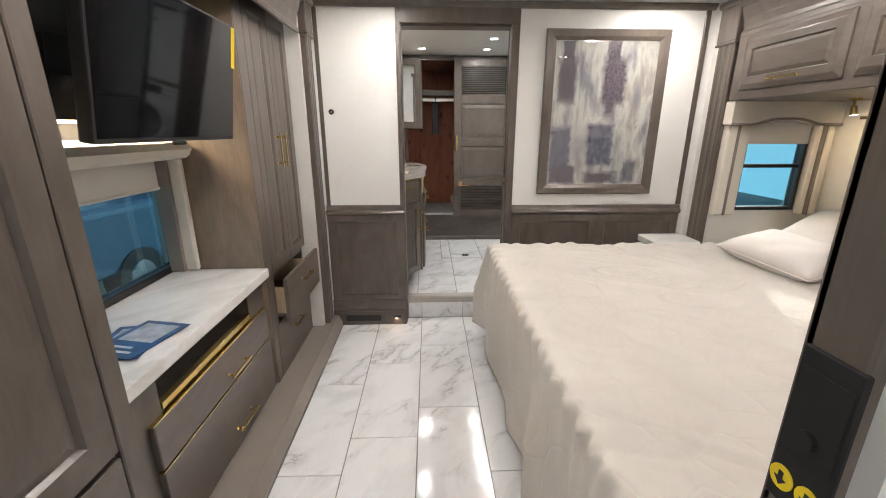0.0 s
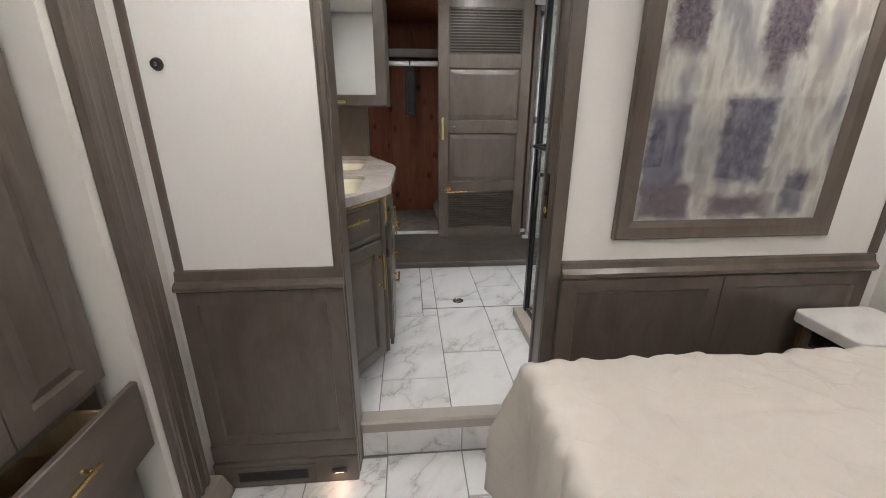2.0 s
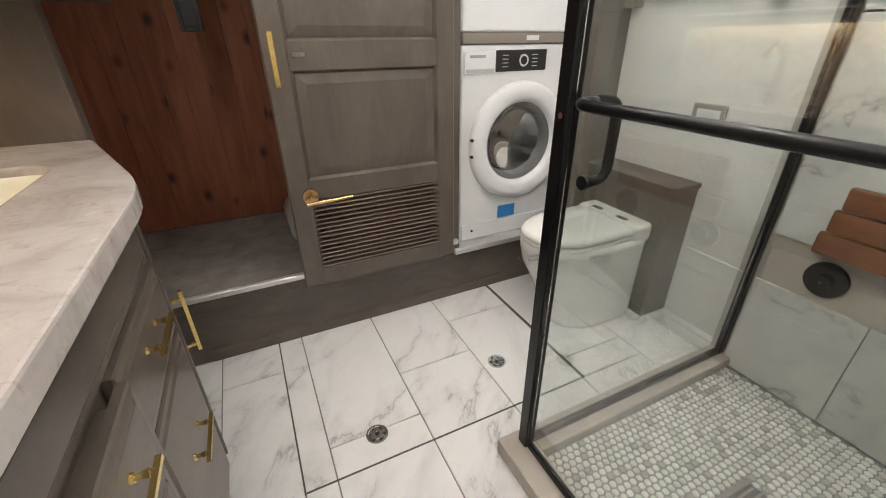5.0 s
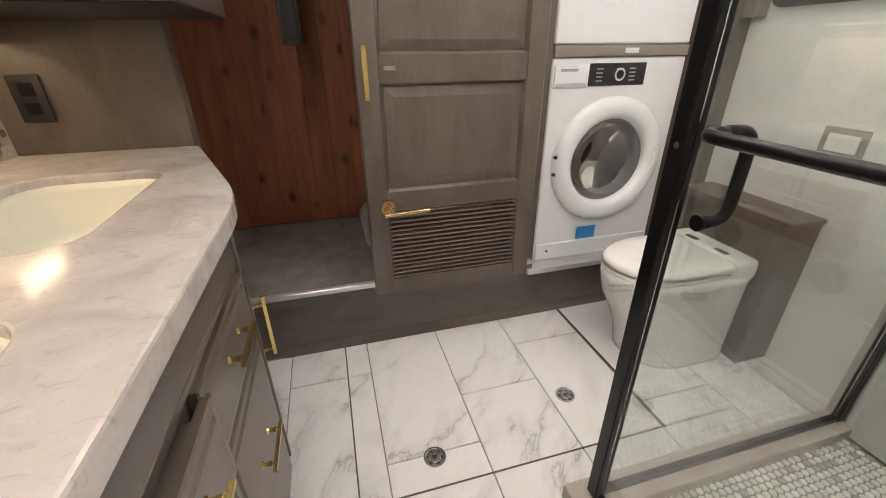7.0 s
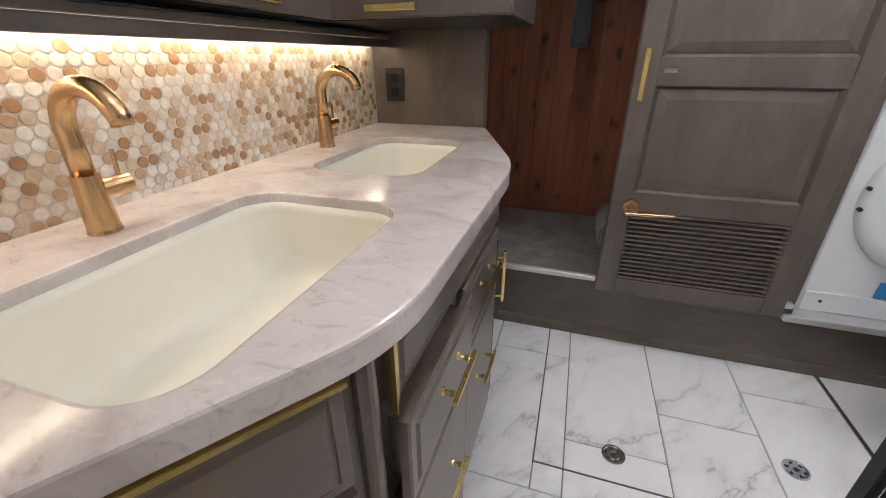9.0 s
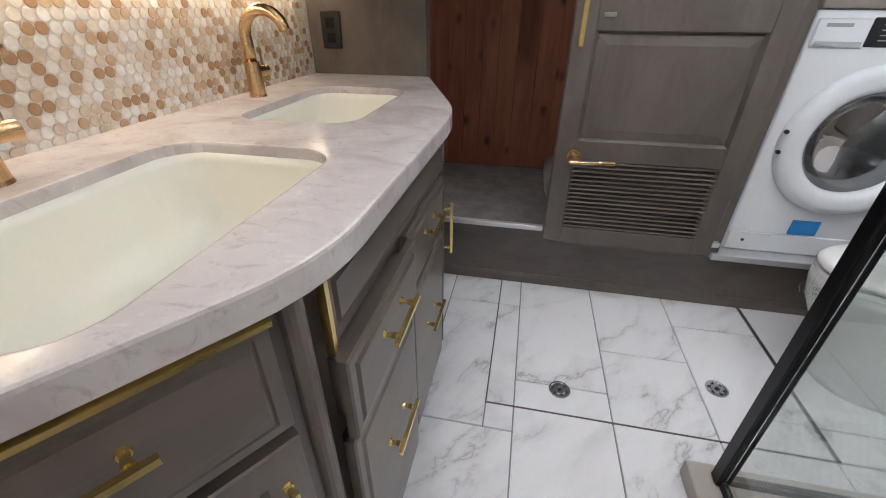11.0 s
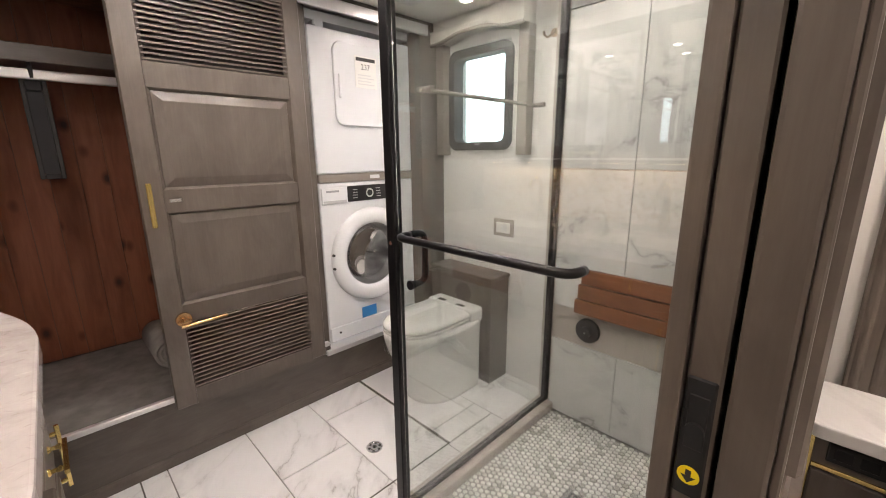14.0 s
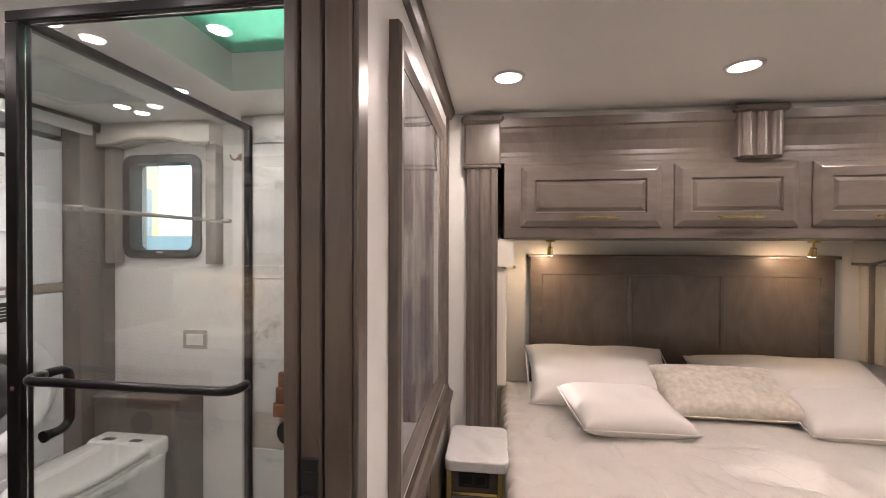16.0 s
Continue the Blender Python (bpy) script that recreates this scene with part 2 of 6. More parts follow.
def box(x0, x1, y0, y1, z0, z1, bevel=0.0, bm=None, segs=1):
    own = bmesh.new()
    bmesh.ops.create_cube(own, size=1.0)
    for v in own.verts:
        v.co = Vector(((x0 + x1) / 2 + v.co.x * (x1 - x0), (y0 + y1) / 2 + v.co.y * (y1 - y0), (z0 + z1) / 2 + v.co.z * (z1 - z0)))
    if bevel:
        bmesh.ops.bevel(own, geom=own.edges[:], offset=bevel, segments=segs, affect="EDGES", profile=0.6)
    return joined(bm, own)


def joined(bm, own):
    if bm is None:
        return own
    me = bpy.data.meshes.new("tmp")
    own.to_mesh(me)
    own.free()
    bm.from_mesh(me)
    bpy.data.meshes.remove(me)
    return bm


def cylinder(a, b, r, r2=None, segs=20, bm=None, caps=True):
    a, b = Vector(a), Vector(b)
    own = bmesh.new()
    bmesh.ops.create_cone(own, cap_ends=caps, segments=segs, radius1=r, radius2=r if r2 is None else r2, depth=(b - a).length)
    rot = (b - a).to_track_quat("Z", "Y").to_matrix().to_4x4()
    bmesh.ops.transform(own, matrix=Matrix.Translation((a + b) / 2) @ rot, verts=own.verts[:])
    return joined(bm, own)


def tube(points, r, segs=12, bm=None, radii=None):
    """A round bar bent along points."""
    own = bmesh.new()
    pts = [Vector(p) for p in points]
    rings = []
    side = None
    for i, p in enumerate(pts):
        d = (pts[min(i + 1, len(pts) - 1)] - pts[max(i - 1, 0)]).normalized()
        if side is None:
            side = d.orthogonal().normalized()
        side = (side - d * side.dot(d)).normalized()
        up = d.cross(side)
        rr = radii[i] if radii else r
        rings.append([own.verts.new(p + rr * (math.cos(2 * math.pi * k / segs) * side + math.sin(2 * math.pi * k / segs) * up)) for k in range(segs)])
    for r0, r1 in zip(rings, rings[1:]):
        for k in range(segs):
            own.faces.new((r0[k], r0[(k + 1) % segs], r1[(k + 1) % segs], r1[k]))
    own.faces.new(rings[0][::-1])
    own.faces.new(rings[-1])
    return joined(bm, own)


def bend(a, corner, b, n=6, r=0.03):
    """Points that round the corner between a and b."""
    a, c, b = Vector(a), Vector(corner), Vector(b)
    p0, p1 = c + (a - c).normalized() * r, c + (b - c).normalized() * r
    out = []
    for i in range(n + 1):
        s = i / n
        out.append((1 - s) ** 2 * p0 + 2 * s * (1 - s) * c + s * s * p1)
    return out


def slab(outline, z0, z1, bevel=0.0, segs=2):
    """A flat plate with the given outline, in x and y."""
    bm = bmesh.new()
    low = [bm.verts.new((x, y, z0)) for x, y in outline]
    f = bm.faces.new(low)
    up = bmesh.ops.extrude_face_region(bm, geom=[f])["geom"]
    for v in up:
        if isinstance(v, bmesh.types.BMVert):
            v.co.z = z1
    bmesh.ops.recalc_face_normals(bm, faces=bm.faces[:])
    if bevel:
        es = [e for e in bm.edges if abs(e.verts[0].co.z - e.verts[1].co.z) < 1e-6]
        bmesh.ops.bevel(bm, geom=es, offset=bevel, segments=segs, affect="EDGES", profile=0.6)
    return bm


def profile(points, axis, a, b):
    """A moulding: points (u, z) swept along x (u is y) or along y (u is x)."""
    bm = bmesh.new()
    ends = []
    for s in (a, b):
        ends.append([bm.verts.new((s, u, z) if axis == "x" else (u, s, z)) for u, z in points])
    n = len(points)
    for i in range(n):
        bm.faces.new((ends[0][i], ends[0][(i + 1) % n], ends[1][(i + 1) % n], ends[1][i]))
    bm.faces.new(ends[0])
    bm.faces.new(ends[1][::-1])
    bmesh.ops.recalc_face_normals(bm, faces=bm.faces[:])
    return bm


def rounded(w, h, r, n=6, cx=0.0, cy=0.0):
    out = []
    for qx, qy, a0 in ((1, 1, 0), (-1, 1, 90), (-1, -1, 180), (1, -1, 270)):
        for i in range(n + 1):
            a = radians(a0 + 90 * i / n)
            out.append((cx + qx * (w / 2 - r) + r * math.cos(a), cy + qy * (h / 2 - r) + r * math.sin(a)))
    return out


def raised_panel(x0, x1, z0, z1, y=0.0, slope=0.022, rise=0.007, bm=None):
    """A panel field that rises from a groove to a flat middle; it faces -y."""
    own = bmesh.new()
    rows = []
    for inset, yy in ((0.0, y + 0.013), (0.006, y + 0.013), (0.008, y + 0.009), (0.008 + slope, y + 0.010 - rise)):
        rows.append([own.verts.new(p) for p in ((x0 + inset, yy, z0 + inset), (x1 - inset, yy, z0 + inset), (x1 - inset, yy, z1 - inset), (x0 + inset, yy, z1 - inset))])
    for a, b in zip(rows, rows[1:]):
        for k in range(4):
            own.faces.new((a[k], a[(k + 1) % 4], b[(k + 1) % 4], b[k]))
    own.faces.new(rows[-1])
    bmesh.ops.recalc_face_normals(own, faces=own.faces[:])
    return joined(bm, own)


def ring_frame(x0, x1, z0, z1, holes, y0, y1, bevel=0.003):
    """Stiles and rails round the given holes (x0, x1, z0, z1), stacked in z and of one width."""
    if len(holes) == 1:
        h, one, rows, i, e = holes[0], bmesh.new(), [], min(0.009, (y1 - y0) * 0.5), min(bevel, (y1 - y0) * 0.3)
        for a, b, c, d, yy in ((x0, x1, z0, z1, y1), (x0, x1, z0, z1, y0 + e), (x0 + e, x1 - e, z0 + e, z1 - e, y0), (*h, y0), (h[0] + i, h[1] - i, h[2] + i, h[3] - i, y0 + 0.7 * (y1 - y0)), (h[0] + i, h[1] - i, h[2] + i, h[3] - i, y1)):
            rows.append([one.verts.new(p) for p in ((a, yy, c), (b, yy, c), (b, yy, d), (a, yy, d))])
        for r0, r1 in zip(rows, rows[1:] + rows[:1]):
            for k in range(4):
                one.faces.new((r0[k], r0[(k + 1) % 4], r1[(k + 1) % 4], r1[k]))
        bmesh.ops.recalc_face_normals(one, faces=one.faces[:])
        return one
    hx0, hx1 = holes[0][0], holes[0][1]
    bm = box(x0, hx0, y0, y1, z0, z1, bevel)
    box(hx1, x1, y0, y1, z0, z1, bevel, bm)
    zs = [z0] + [z for h in sorted(holes, key=lambda q: q[2]) for z in (h[2], h[3])] + [z1]
    for a, b in zip(zs[::2], zs[1::2]):
        box(hx0 - 0.001, hx1 + 0.001, y0 + 0.0004, y1, a, b, 0.0, bm)
    # sloping inner bead round each hole
    for h in holes:
        own = bmesh.new()
        outer = [own.verts.new(p) for p in ((h[0], y0 + 0.001, h[2]), (h[1], y0 + 0.001, h[2]), (h[1], y0 + 0.001, h[3]), (h[0], y0 + 0.001, h[3]))]
        i = 0.009
        inner = [own.verts.new(p) for p in ((h[0] + i, y0 + 0.014, h[2] + i), (h[1] - i, y0 + 0.014, h[2] + i), (h[1] - i, y0 + 0.014, h[3] - i), (h[0] + i, y0 + 0.014, h[3] - i))]
        for k in range(4):
            own.faces.new((outer[k], outer[(k + 1) % 4], inner[(k + 1) % 4], inner[k]))
        bm = joined(bm, own)
    return bm


def panel_door(parent, x0, x1, z0, z1, y, stile=0.06, holes=None, mat=None, name="door"):
    """A framed door with raised panels, facing -y, its face at y."""
    mat = mat or M_WOOD
    holes = holes or [(x0 + stile, x1 - stile, z0 + stile, z1 - stile)]
    d = part(name, ring_frame(x0, x1, z0, z1, holes, y, y + 0.02), mat, parent)
    for h in holes:
        part("panel", raised_panel(h[0] + 0.002, h[1] - 0.002, h[2] + 0.002, h[3] - 0.002, y + 0.003), mat, d)
    return d


def raised_front(parent, x0, x1, z0, z1, y):
    """A thick door with a wide sloping edge and a small sunk-edged panel in its middle; it faces -y."""
    bm, rows = bmesh.new(), []
    for i, yy in ((0.0, y + 0.020), (0.0, y + 0.014), (0.003, y + 0.011), (0.024, y + 0.001), (0.028, y), (0.062, y), (0.066, y + 0.008), (0.070, y + 0.008), (0.084, y + 0.001), (0.086, y + 0.001)):
        rows.append([bm.verts.new(p) for p in ((x0 + i, yy, z0 + i), (x1 - i, yy, z0 + i), (x1 - i, yy, z1 - i), (x0 + i, yy, z1 - i))])
    for a, b in zip(rows, rows[1:]):
        for k in range(4):
            bm.faces.new((a[k], a[(k + 1) % 4], b[(k + 1) % 4], b[k]))
    bm.faces.new(rows[-1])
    bm.faces.new(rows[0][::-1])
    bmesh.ops.recalc_face_normals(bm, faces=bm.faces[:])
    return part("door", bm, M_WOOD_H, parent)


def slab_front(parent, x0, x1, z0, z1, y, name="drawer"):
    """A drawer front with a stepped edge round a flat field, facing -y, its face at y."""
    bm, rows = bmesh.new(), []
    for i, yy in ((0.0, y + 0.020), (0.0, y + 0.007), (0.003, y + 0.004), (0.016, y + 0.003), (0.018, y + 0.0055), (0.020, y + 0.0055), (0.024, y)):
        rows.append([bm.verts.new(p) for p in ((x0 + i, yy, z0 + i), (x1 - i, yy, z0 + i), (x1 - i, yy, z1 - i), (x0 + i, yy, z1 - i))])
    for a, b in zip(rows, rows[1:]):
        for k in range(4):
            bm.faces.new((a[k], a[(k + 1) % 4], b[(k + 1) % 4], b[k]))
    bm.faces.new(rows[-1])
    bm.faces.new(rows[0][::-1])
    bmesh.ops.recalc_face_normals(bm, faces=bm.faces[:])
    return part(name, bm, M_WOOD_H, parent)


def bar_pull(parent, a, b, y, mat=None, stand=0.026, r=0.0042, square=True):
    """A bar pull from a to b (x, z), standing off the face at y towards -y."""
    mat = mat or M_BRASS
    av, bv = Vector((a[0], y - stand, a[1])), Vector((b[0], y - stand, b[1]))
    d = (bv - av).normalized()
    bm = tube([av, bv], r * 1.30, 4 if square else 12)
    for s in (av + d * 0.020, bv - d * 0.020):
        cylinder(s, (s.x, y, s.z), r * 1.0, None, 10, bm)
        cylinder((s.x, y - stand * 0.75, s.z), (s.x, y - stand * 0.45, s.z), r * 1.5, r * 1.1, 12, bm)
        cylinder((s.x, y - 0.004, s.z), (s.x, y, s.z), r * 1.5, r * 1.8, 12, bm)
    return part("handle", bm, mat, parent, "brushed brass bar pull")


LEFT, RIGHT = 90, -90   # turns of things that face +x and -x

# ---- structure ----
def setting(name, bm, mat, label, category):
    return tagged(part(name, bm, mat), label, category, kind="structure")


FLOOR_B = 0.145   # bath floor, one step up
PY0, PY1 = 2.72, 2.83   # partition between bedroom and bath

floor = setting("floor", slab([(-0.70, -1.9), (0.80, -1.9), (0.80, 0.36), (2.47, 0.36), (2.47, 2.80), (-0.70, 2.80)], -0.10, -0.006), M_GROUT, "marble tiled bedroom floor with thin grey joints", "floor")
floor_2 = setting("floor_2", box(-0.66, 1.80, 2.80, 4.499, 0.0, FLOOR_B - 0.006), M_GROUT, "raised marble tiled bathroom floor", "floor")
ceiling = setting("ceiling", box(-1.25, 2.60, -1.95, 2.775, BED_Z, BED_Z + 0.06), M_CEIL, "plain off-white bedroom ceiling panel", "ceiling")

# bath ceiling with the skylight well left open
SK = (0.82, 1.37, 2.90, 3.51)
cb = box(-0.75, SK[0], 2.775, 5.35, BATH_Z, BATH_Z + 0.07)
box(SK[1], 1.95, 2.775, 5.35, BATH_Z, BATH_Z + 0.07, 0, cb)
box(SK[0], SK[1], 2.775, SK[2], BATH_Z, BATH_Z + 0.07, 0, cb)
box(SK[0], SK[1], SK[3], 5.35, BATH_Z, BATH_Z + 0.07, 0, cb)
for a in ((SK[0] - 0.02, SK[0], SK[2] - 0.02, SK[3] + 0.02), (SK[1], SK[1] + 0.02, SK[2] - 0.02, SK[3] + 0.02), (SK[0], SK[1], SK[2] - 0.02, SK[2]), (SK[0], SK[1], SK[3], SK[3] + 0.02)):
    box(*a, BATH_Z + 0.07, BATH_Z + 0.20, 0, cb)
ceiling_2 = setting("ceiling_2", cb, M_CEIL, "off-white bathroom ceiling with a skylight well", "ceiling")

# partition: door opening x -0.16 to 0.56 (pocket side), head at 1.97
DX0, DX1, DTOP = -0.171, 0.566, 1.972
pw = box(-0.80, DX0, PY0, PY1, 0.0, BED_Z)
box(DX1, 1.80, PY0, PY1, 0.0, BED_Z, 0, pw)
box(DX0, DX1, PY0, PY1, DTOP, BED_Z, 0, pw)
wall_partition = setting("wall_partition", pw, M_WALL, "white partition wall between bedroom and bathroom", "wall")

# outer walls
wall_west = setting("wall_west", box(-0.76, -0.66, PY1, 5.35, 0, BATH_Z), M_WALL, "white side wall behind the vanity", "wall")
WX = 1.775
B_WIN = (3.98, 4.36, 1.44, 1.93)
ww = box(WX, WX + 0.10, PY1, B_WIN[0], 0, BATH_Z)
box(WX, WX + 0.10, B_WIN[1], 5.35, 0, BATH_Z, 0, ww)
box(WX, WX + 0.10, B_WIN[0], B_WIN[1], 0, B_WIN[2], 0, ww)
box(WX, WX + 0.10, B_WIN[0], B_WIN[1], B_WIN[3], BATH_Z, 0, ww)
wall_east = setting("wall_east", ww, M_WALL, "white bathroom side wall with a window", "wall")
wall_north = setting("wall_north", box(-0.76, 1.90, 5.27, 5.37, 0, BATH_Z), M_WALL, "plain rear wall behind the closet", "wall")

# left slide: back wall with window
LW = (0.98, 1.90, 0.72, 1.24)
lx = -1.17
lw = box(lx - 0.08, lx, 0.0, LW[0], 0, BED_Z)
box(lx - 0.08, lx, LW[1], 2.62, 0, BED_Z, 0, lw)
box(lx - 0.08, lx, LW[0], LW[1], 0, LW[2], 0, lw)
box(lx - 0.08, lx, LW[0], LW[1], LW[3], BED_Z, 0, lw)
wall_slide_west = setting("wall_slide_west", lw, M_CREAM, "cream wall of the left slide-out with a window", "wall")
wall_slide_end = setting("wall_slide_end", box(lx, -0.70, 2.50, 2.60, 0, BED_Z), M_SLIDE, "white end wall of the left slide-out", "wall")
wall_slide_end_2 = setting("wall_slide_end_2", box(lx, -0.70, 0.0, 0.08, 0, BED_Z), M_SLIDE, "white end wall of the left slide-out", "wall")
lip = box(lx, -0.700, 0.0, 2.58, 0.0, 0.088)
slide_floor = setting("slide_floor", lip, M_TAUPE, "raised taupe floor of the left slide-out", "floor")
setting("slide_floor_trim", profile([(-0.700, 0.0), (-0.618, 0.0), (-0.612, 0.03), (-0.640, 0.088), (-0.700, 0.090)], "y", 0.0, 2.66), M_TAUPE, "taupe sloping edge of the slide-out floor", "trim")

# right slide with two end windows and the headboard wall
RX, RY0, RY1 = 2.47, 0.42, 2.505
R_WIN = (1.93, 2.32, 0.86, 1.36)
for nm, y0, y1 in (("wall_slide_north", RY1, RY1 + 0.07), ("wall_slide_south", RY0 - 0.07, RY0)):
    b = box(1.779, R_WIN[0], y0, y1, 0, BED_Z)
    box(R_WIN[1], RX, y0, y1, 0, BED_Z, 0, b)
    box(R_WIN[0], R_WIN[1], y0, y1, 0, R_WIN[2], 0, b)
    box(R_WIN[0], R_WIN[1], y0, y1, R_WIN[3], BED_Z, 0, b)
    setting(nm, b, M_SLIDE, "white end wall of the bed slide-out with a window", "wall")
wall_head = setting("wall_head", box(RX, RX + 0.08, RY0 - 0.07, RY1 + 0.07, 0, BED_Z), M_SLIDE, "white wall behind the headboard", "wall")

# front partition with the bedroom doorway, and the hall behind the camera
FY0, FY1 = 0.30, 0.37
fw = box(0.40, 1.80, FY0, FY1, 0, BED_Z)
box(-0.80, -0.50, FY0 - 0.25, FY1 - 0.25, 0, BED_Z, 0, fw)
setting("wall_front", fw, M_WALL, "white wall with the bedroom doorway", "wall")
hw = box(-0.80, -0.70, -1.95, 0.05, 0, BED_Z)
box(0.75, 0.85, -1.95, FY0, 0, BED_Z, 0, hw)
box(-0.80, 0.85, -2.0, -1.95, 0, BED_Z, 0, hw)
setting("wall_hall", hw, M_WALL, "plain hall walls before the bedroom", "wall")

# ground and far things outside
ground = setting("ground", box(-400, 400, -400, 400, -0.95, -0.90), plain("pale_gravel_lot", (0.30, 0.30, 0.28), 0.95, vary=0.3, scale=0.8, bumps=0.3), "pale gravel lot outside the windows", "ground")


def trim(name, bm, label, mat=None):
    return setting(name, bm, mat or M_WOOD, label, "trim")


# door casing on the bedroom side and the deep jambs
dc = box(-0.186, DX0 + 0.010, PY0 - 0.016, PY0, 0.0, 2.03, 0.003)
box(-0.186, -0.177, PY0 - 0.021, PY0 - 0.016, 0.86, 2.03, 0.002, dc)
trim("door_casing", dc, "grey stained maple door casing")
trim("door_casing_2", box(0.517, 0.563, PY0 - 0.010, PY0 - 0.0012, 0.0, 2.03, 0.002), "grey stained maple door casing")
trim("door_head", box(-0.186, 0.563, PY0 - 0.017, PY0, DTOP - 0.02, 2.045, 0.003), "grey stained maple door head")
jl = box(DX0 - 0.001, DX0 + 0.016, PY0 - 0.006, PY1 + 0.01, 0.0, DTOP, 0.003)
trim("door_jamb", jl, "grey stained maple door jamb")
trim("door_stop", box(DX0 - 0.02, DX1, PY0 + 0.02, PY1 + 0.012, DTOP - 0.03, DTOP + 0.004, 0.002), "dark head track of the pocket door")
# pocket side: two jamb strips with the door edge between
trim("door_jamb_2", box(0.515, 0.5655, PY0 - 0.001, 2.764, 0.0, DTOP, 0.005, None, 2), "grey stained maple jamb strip")
# added black strip: the pocket's shade as colour, over the white wall end
trim("pocket_lining", box(0.556, 0.5655, 2.7645, 2.8075, 0.0, DTOP), "dark strip standing for the shade inside the door pocket", M_LATCH)
trim("door_jamb_3", box(0.515, 0.590, 2.808, 2.8305, 0.0, DTOP, 0.004, None, 2), "grey stained maple jamb strip")

# crown along the partition
trim("crown_moulding", profile([(PY0, 2.035), (PY0 - 0.018, 2.035), (PY0 - 0.028, 2.048), (PY0 - 0.036, 2.066), (PY0, 2.069)], "x", -0.68, 1.74), "grey stained maple crown moulding under the ceiling")

# wainscot, left of the door
def wainscot(name, label):
    return thing(name, label, "wainscot", kind="structure")


wain = wainscot("wainscot", "grey stained maple wainscot panel")
part("toe", box(-0.676, -0.158, PY0 - 0.044, PY0 - 0.001, 0.0, 0.115, 0.003), M_WOOD_H, wain)
part("plinth", box(-0.676, -0.158, PY0 - 0.034, PY0 - 0.001, 0.116, 0.190, 0.003), M_WOOD_H, wain)
part("frame", ring_frame(-0.672, -0.160, 0.191, 0.797, [(-0.618, -0.214, 0.225, 0.752)], PY0 - 0.032, PY0 - 0.003, 0.003), M_WOOD, wain)
part("panel", box(-0.622, -0.210, PY0 - 0.023, PY0 - 0.002, 0.221, 0.756), M_WOOD, wain)
RAIL = [(0.0, 0.798), (-0.033, 0.798), (-0.038, 0.803), (-0.038, 0.814), (-0.030, 0.824), (-0.016, 0.828), (-0.014, 0.842), (-0.011, 0.858), (0.0, 0.860)]
trim("chair_rail", profile([(PY0 + u, z) for u, z in RAIL], "x", -0.676, -0.158), "grey stained maple chair rail")
# right of the door: two recessed panels
wain = wainscot("wainscot_2", "grey stained maple wainscot with two recessed panels")
for a, b in ((0.564, 1.15), (1.151, 1.715)):
    part("frame", ring_frame(a, b, 0.0, 0.794, [(a + 0.058, b - 0.050, 0.14, 0.745)], PY0 - 0.022, PY0 - 0.002, 0.003), M_WOOD, wain)
    part("panel", box(a + 0.040, b - 0.034, PY0 - 0.012, PY0 - 0.001, 0.13, 0.755), M_WOOD, wain)
trim("chair_rail_2", profile([(PY0, 0.795), (PY0 - 0.024, 0.795), (PY0 - 0.034, 0.806), (PY0 - 0.034, 0.818), (PY0 - 0.018, 0.832), (PY0 - 0.012, 0.852), (PY0, 0.856)], "x", 0.564, 1.718), "grey stained maple chair rail")
# thin vertical battens at both ends of the white panels
trim("batten", box(-0.672, -0.648, PY0 - 0.012, PY0, 0.856, 2.035, 0.003), "grey stained maple batten")
trim("batten_2", box(1.690, 1.722, PY0 - 0.012, PY0, 0.856, 2.035, 0.003), "grey stained maple batten")

# step between bedroom and bath
nose = profile([(2.785, 0.120), (2.785, 0.160), (2.793, 0.168), (2.852, 0.168), (2.862, 0.150), (2.862, 0.120)], "x", DX0 + 0.016, 0.514)
trim("threshold", nose, "taupe stone threshold at the raised bathroom floor", M_CURB)


def fluted_post(name, x0, x1, y0, y1, z0, z1, cap, face):
    """A slide-out pillar with fluted faces and a stepped cap."""
    t = thing(name, "grey stained maple pillar with a stepped cap at the slide-out", "pillar", kind="structure")
    bm = box(x0, x1, y0, y1, z0, z1, 0.005)
    n = 3
    for i in range(n):
        c = y0 + (y1 - y0) * (i + 0.5) / n
        xf = x0 if face < 0 else x1
        cylinder((xf + 0.011 * -face, c, z0 + 0.001), (xf + 0.011 * -face, c, z1 - 0.001), (y1 - y0) / n * 0.36, None, 18, bm)
    part("shaft", bm, M_WOOD, t)
    cb_ = box(x0 - 0.014, x1 + 0.014, y0 - 0.014, y1 + 0.014, cap - 0.015, cap, 0.004)
    box(x0 - 0.010, x1 + 0.010, y0 - 0.010, y1 + 0.010, cap, BED_Z - 0.055, 0.005, cb_)
    box(x0 - 0.024, x1 + 0.024, y0 - 0.024, y1 + 0.024, BED_Z - 0.055, BED_Z - 0.02, 0.010, cb_)
    part("cap", cb_, M_WOOD, t)
    return t


fluted_post("pillar", 1.745, 1.775, 2.492, 2.632, 0.0, 1.83, 1.83, -1)
fluted_post("pillar_2", -0.700, -0.668, 2.525, 2.640, 0.09, 1.86, 1.86, 1)

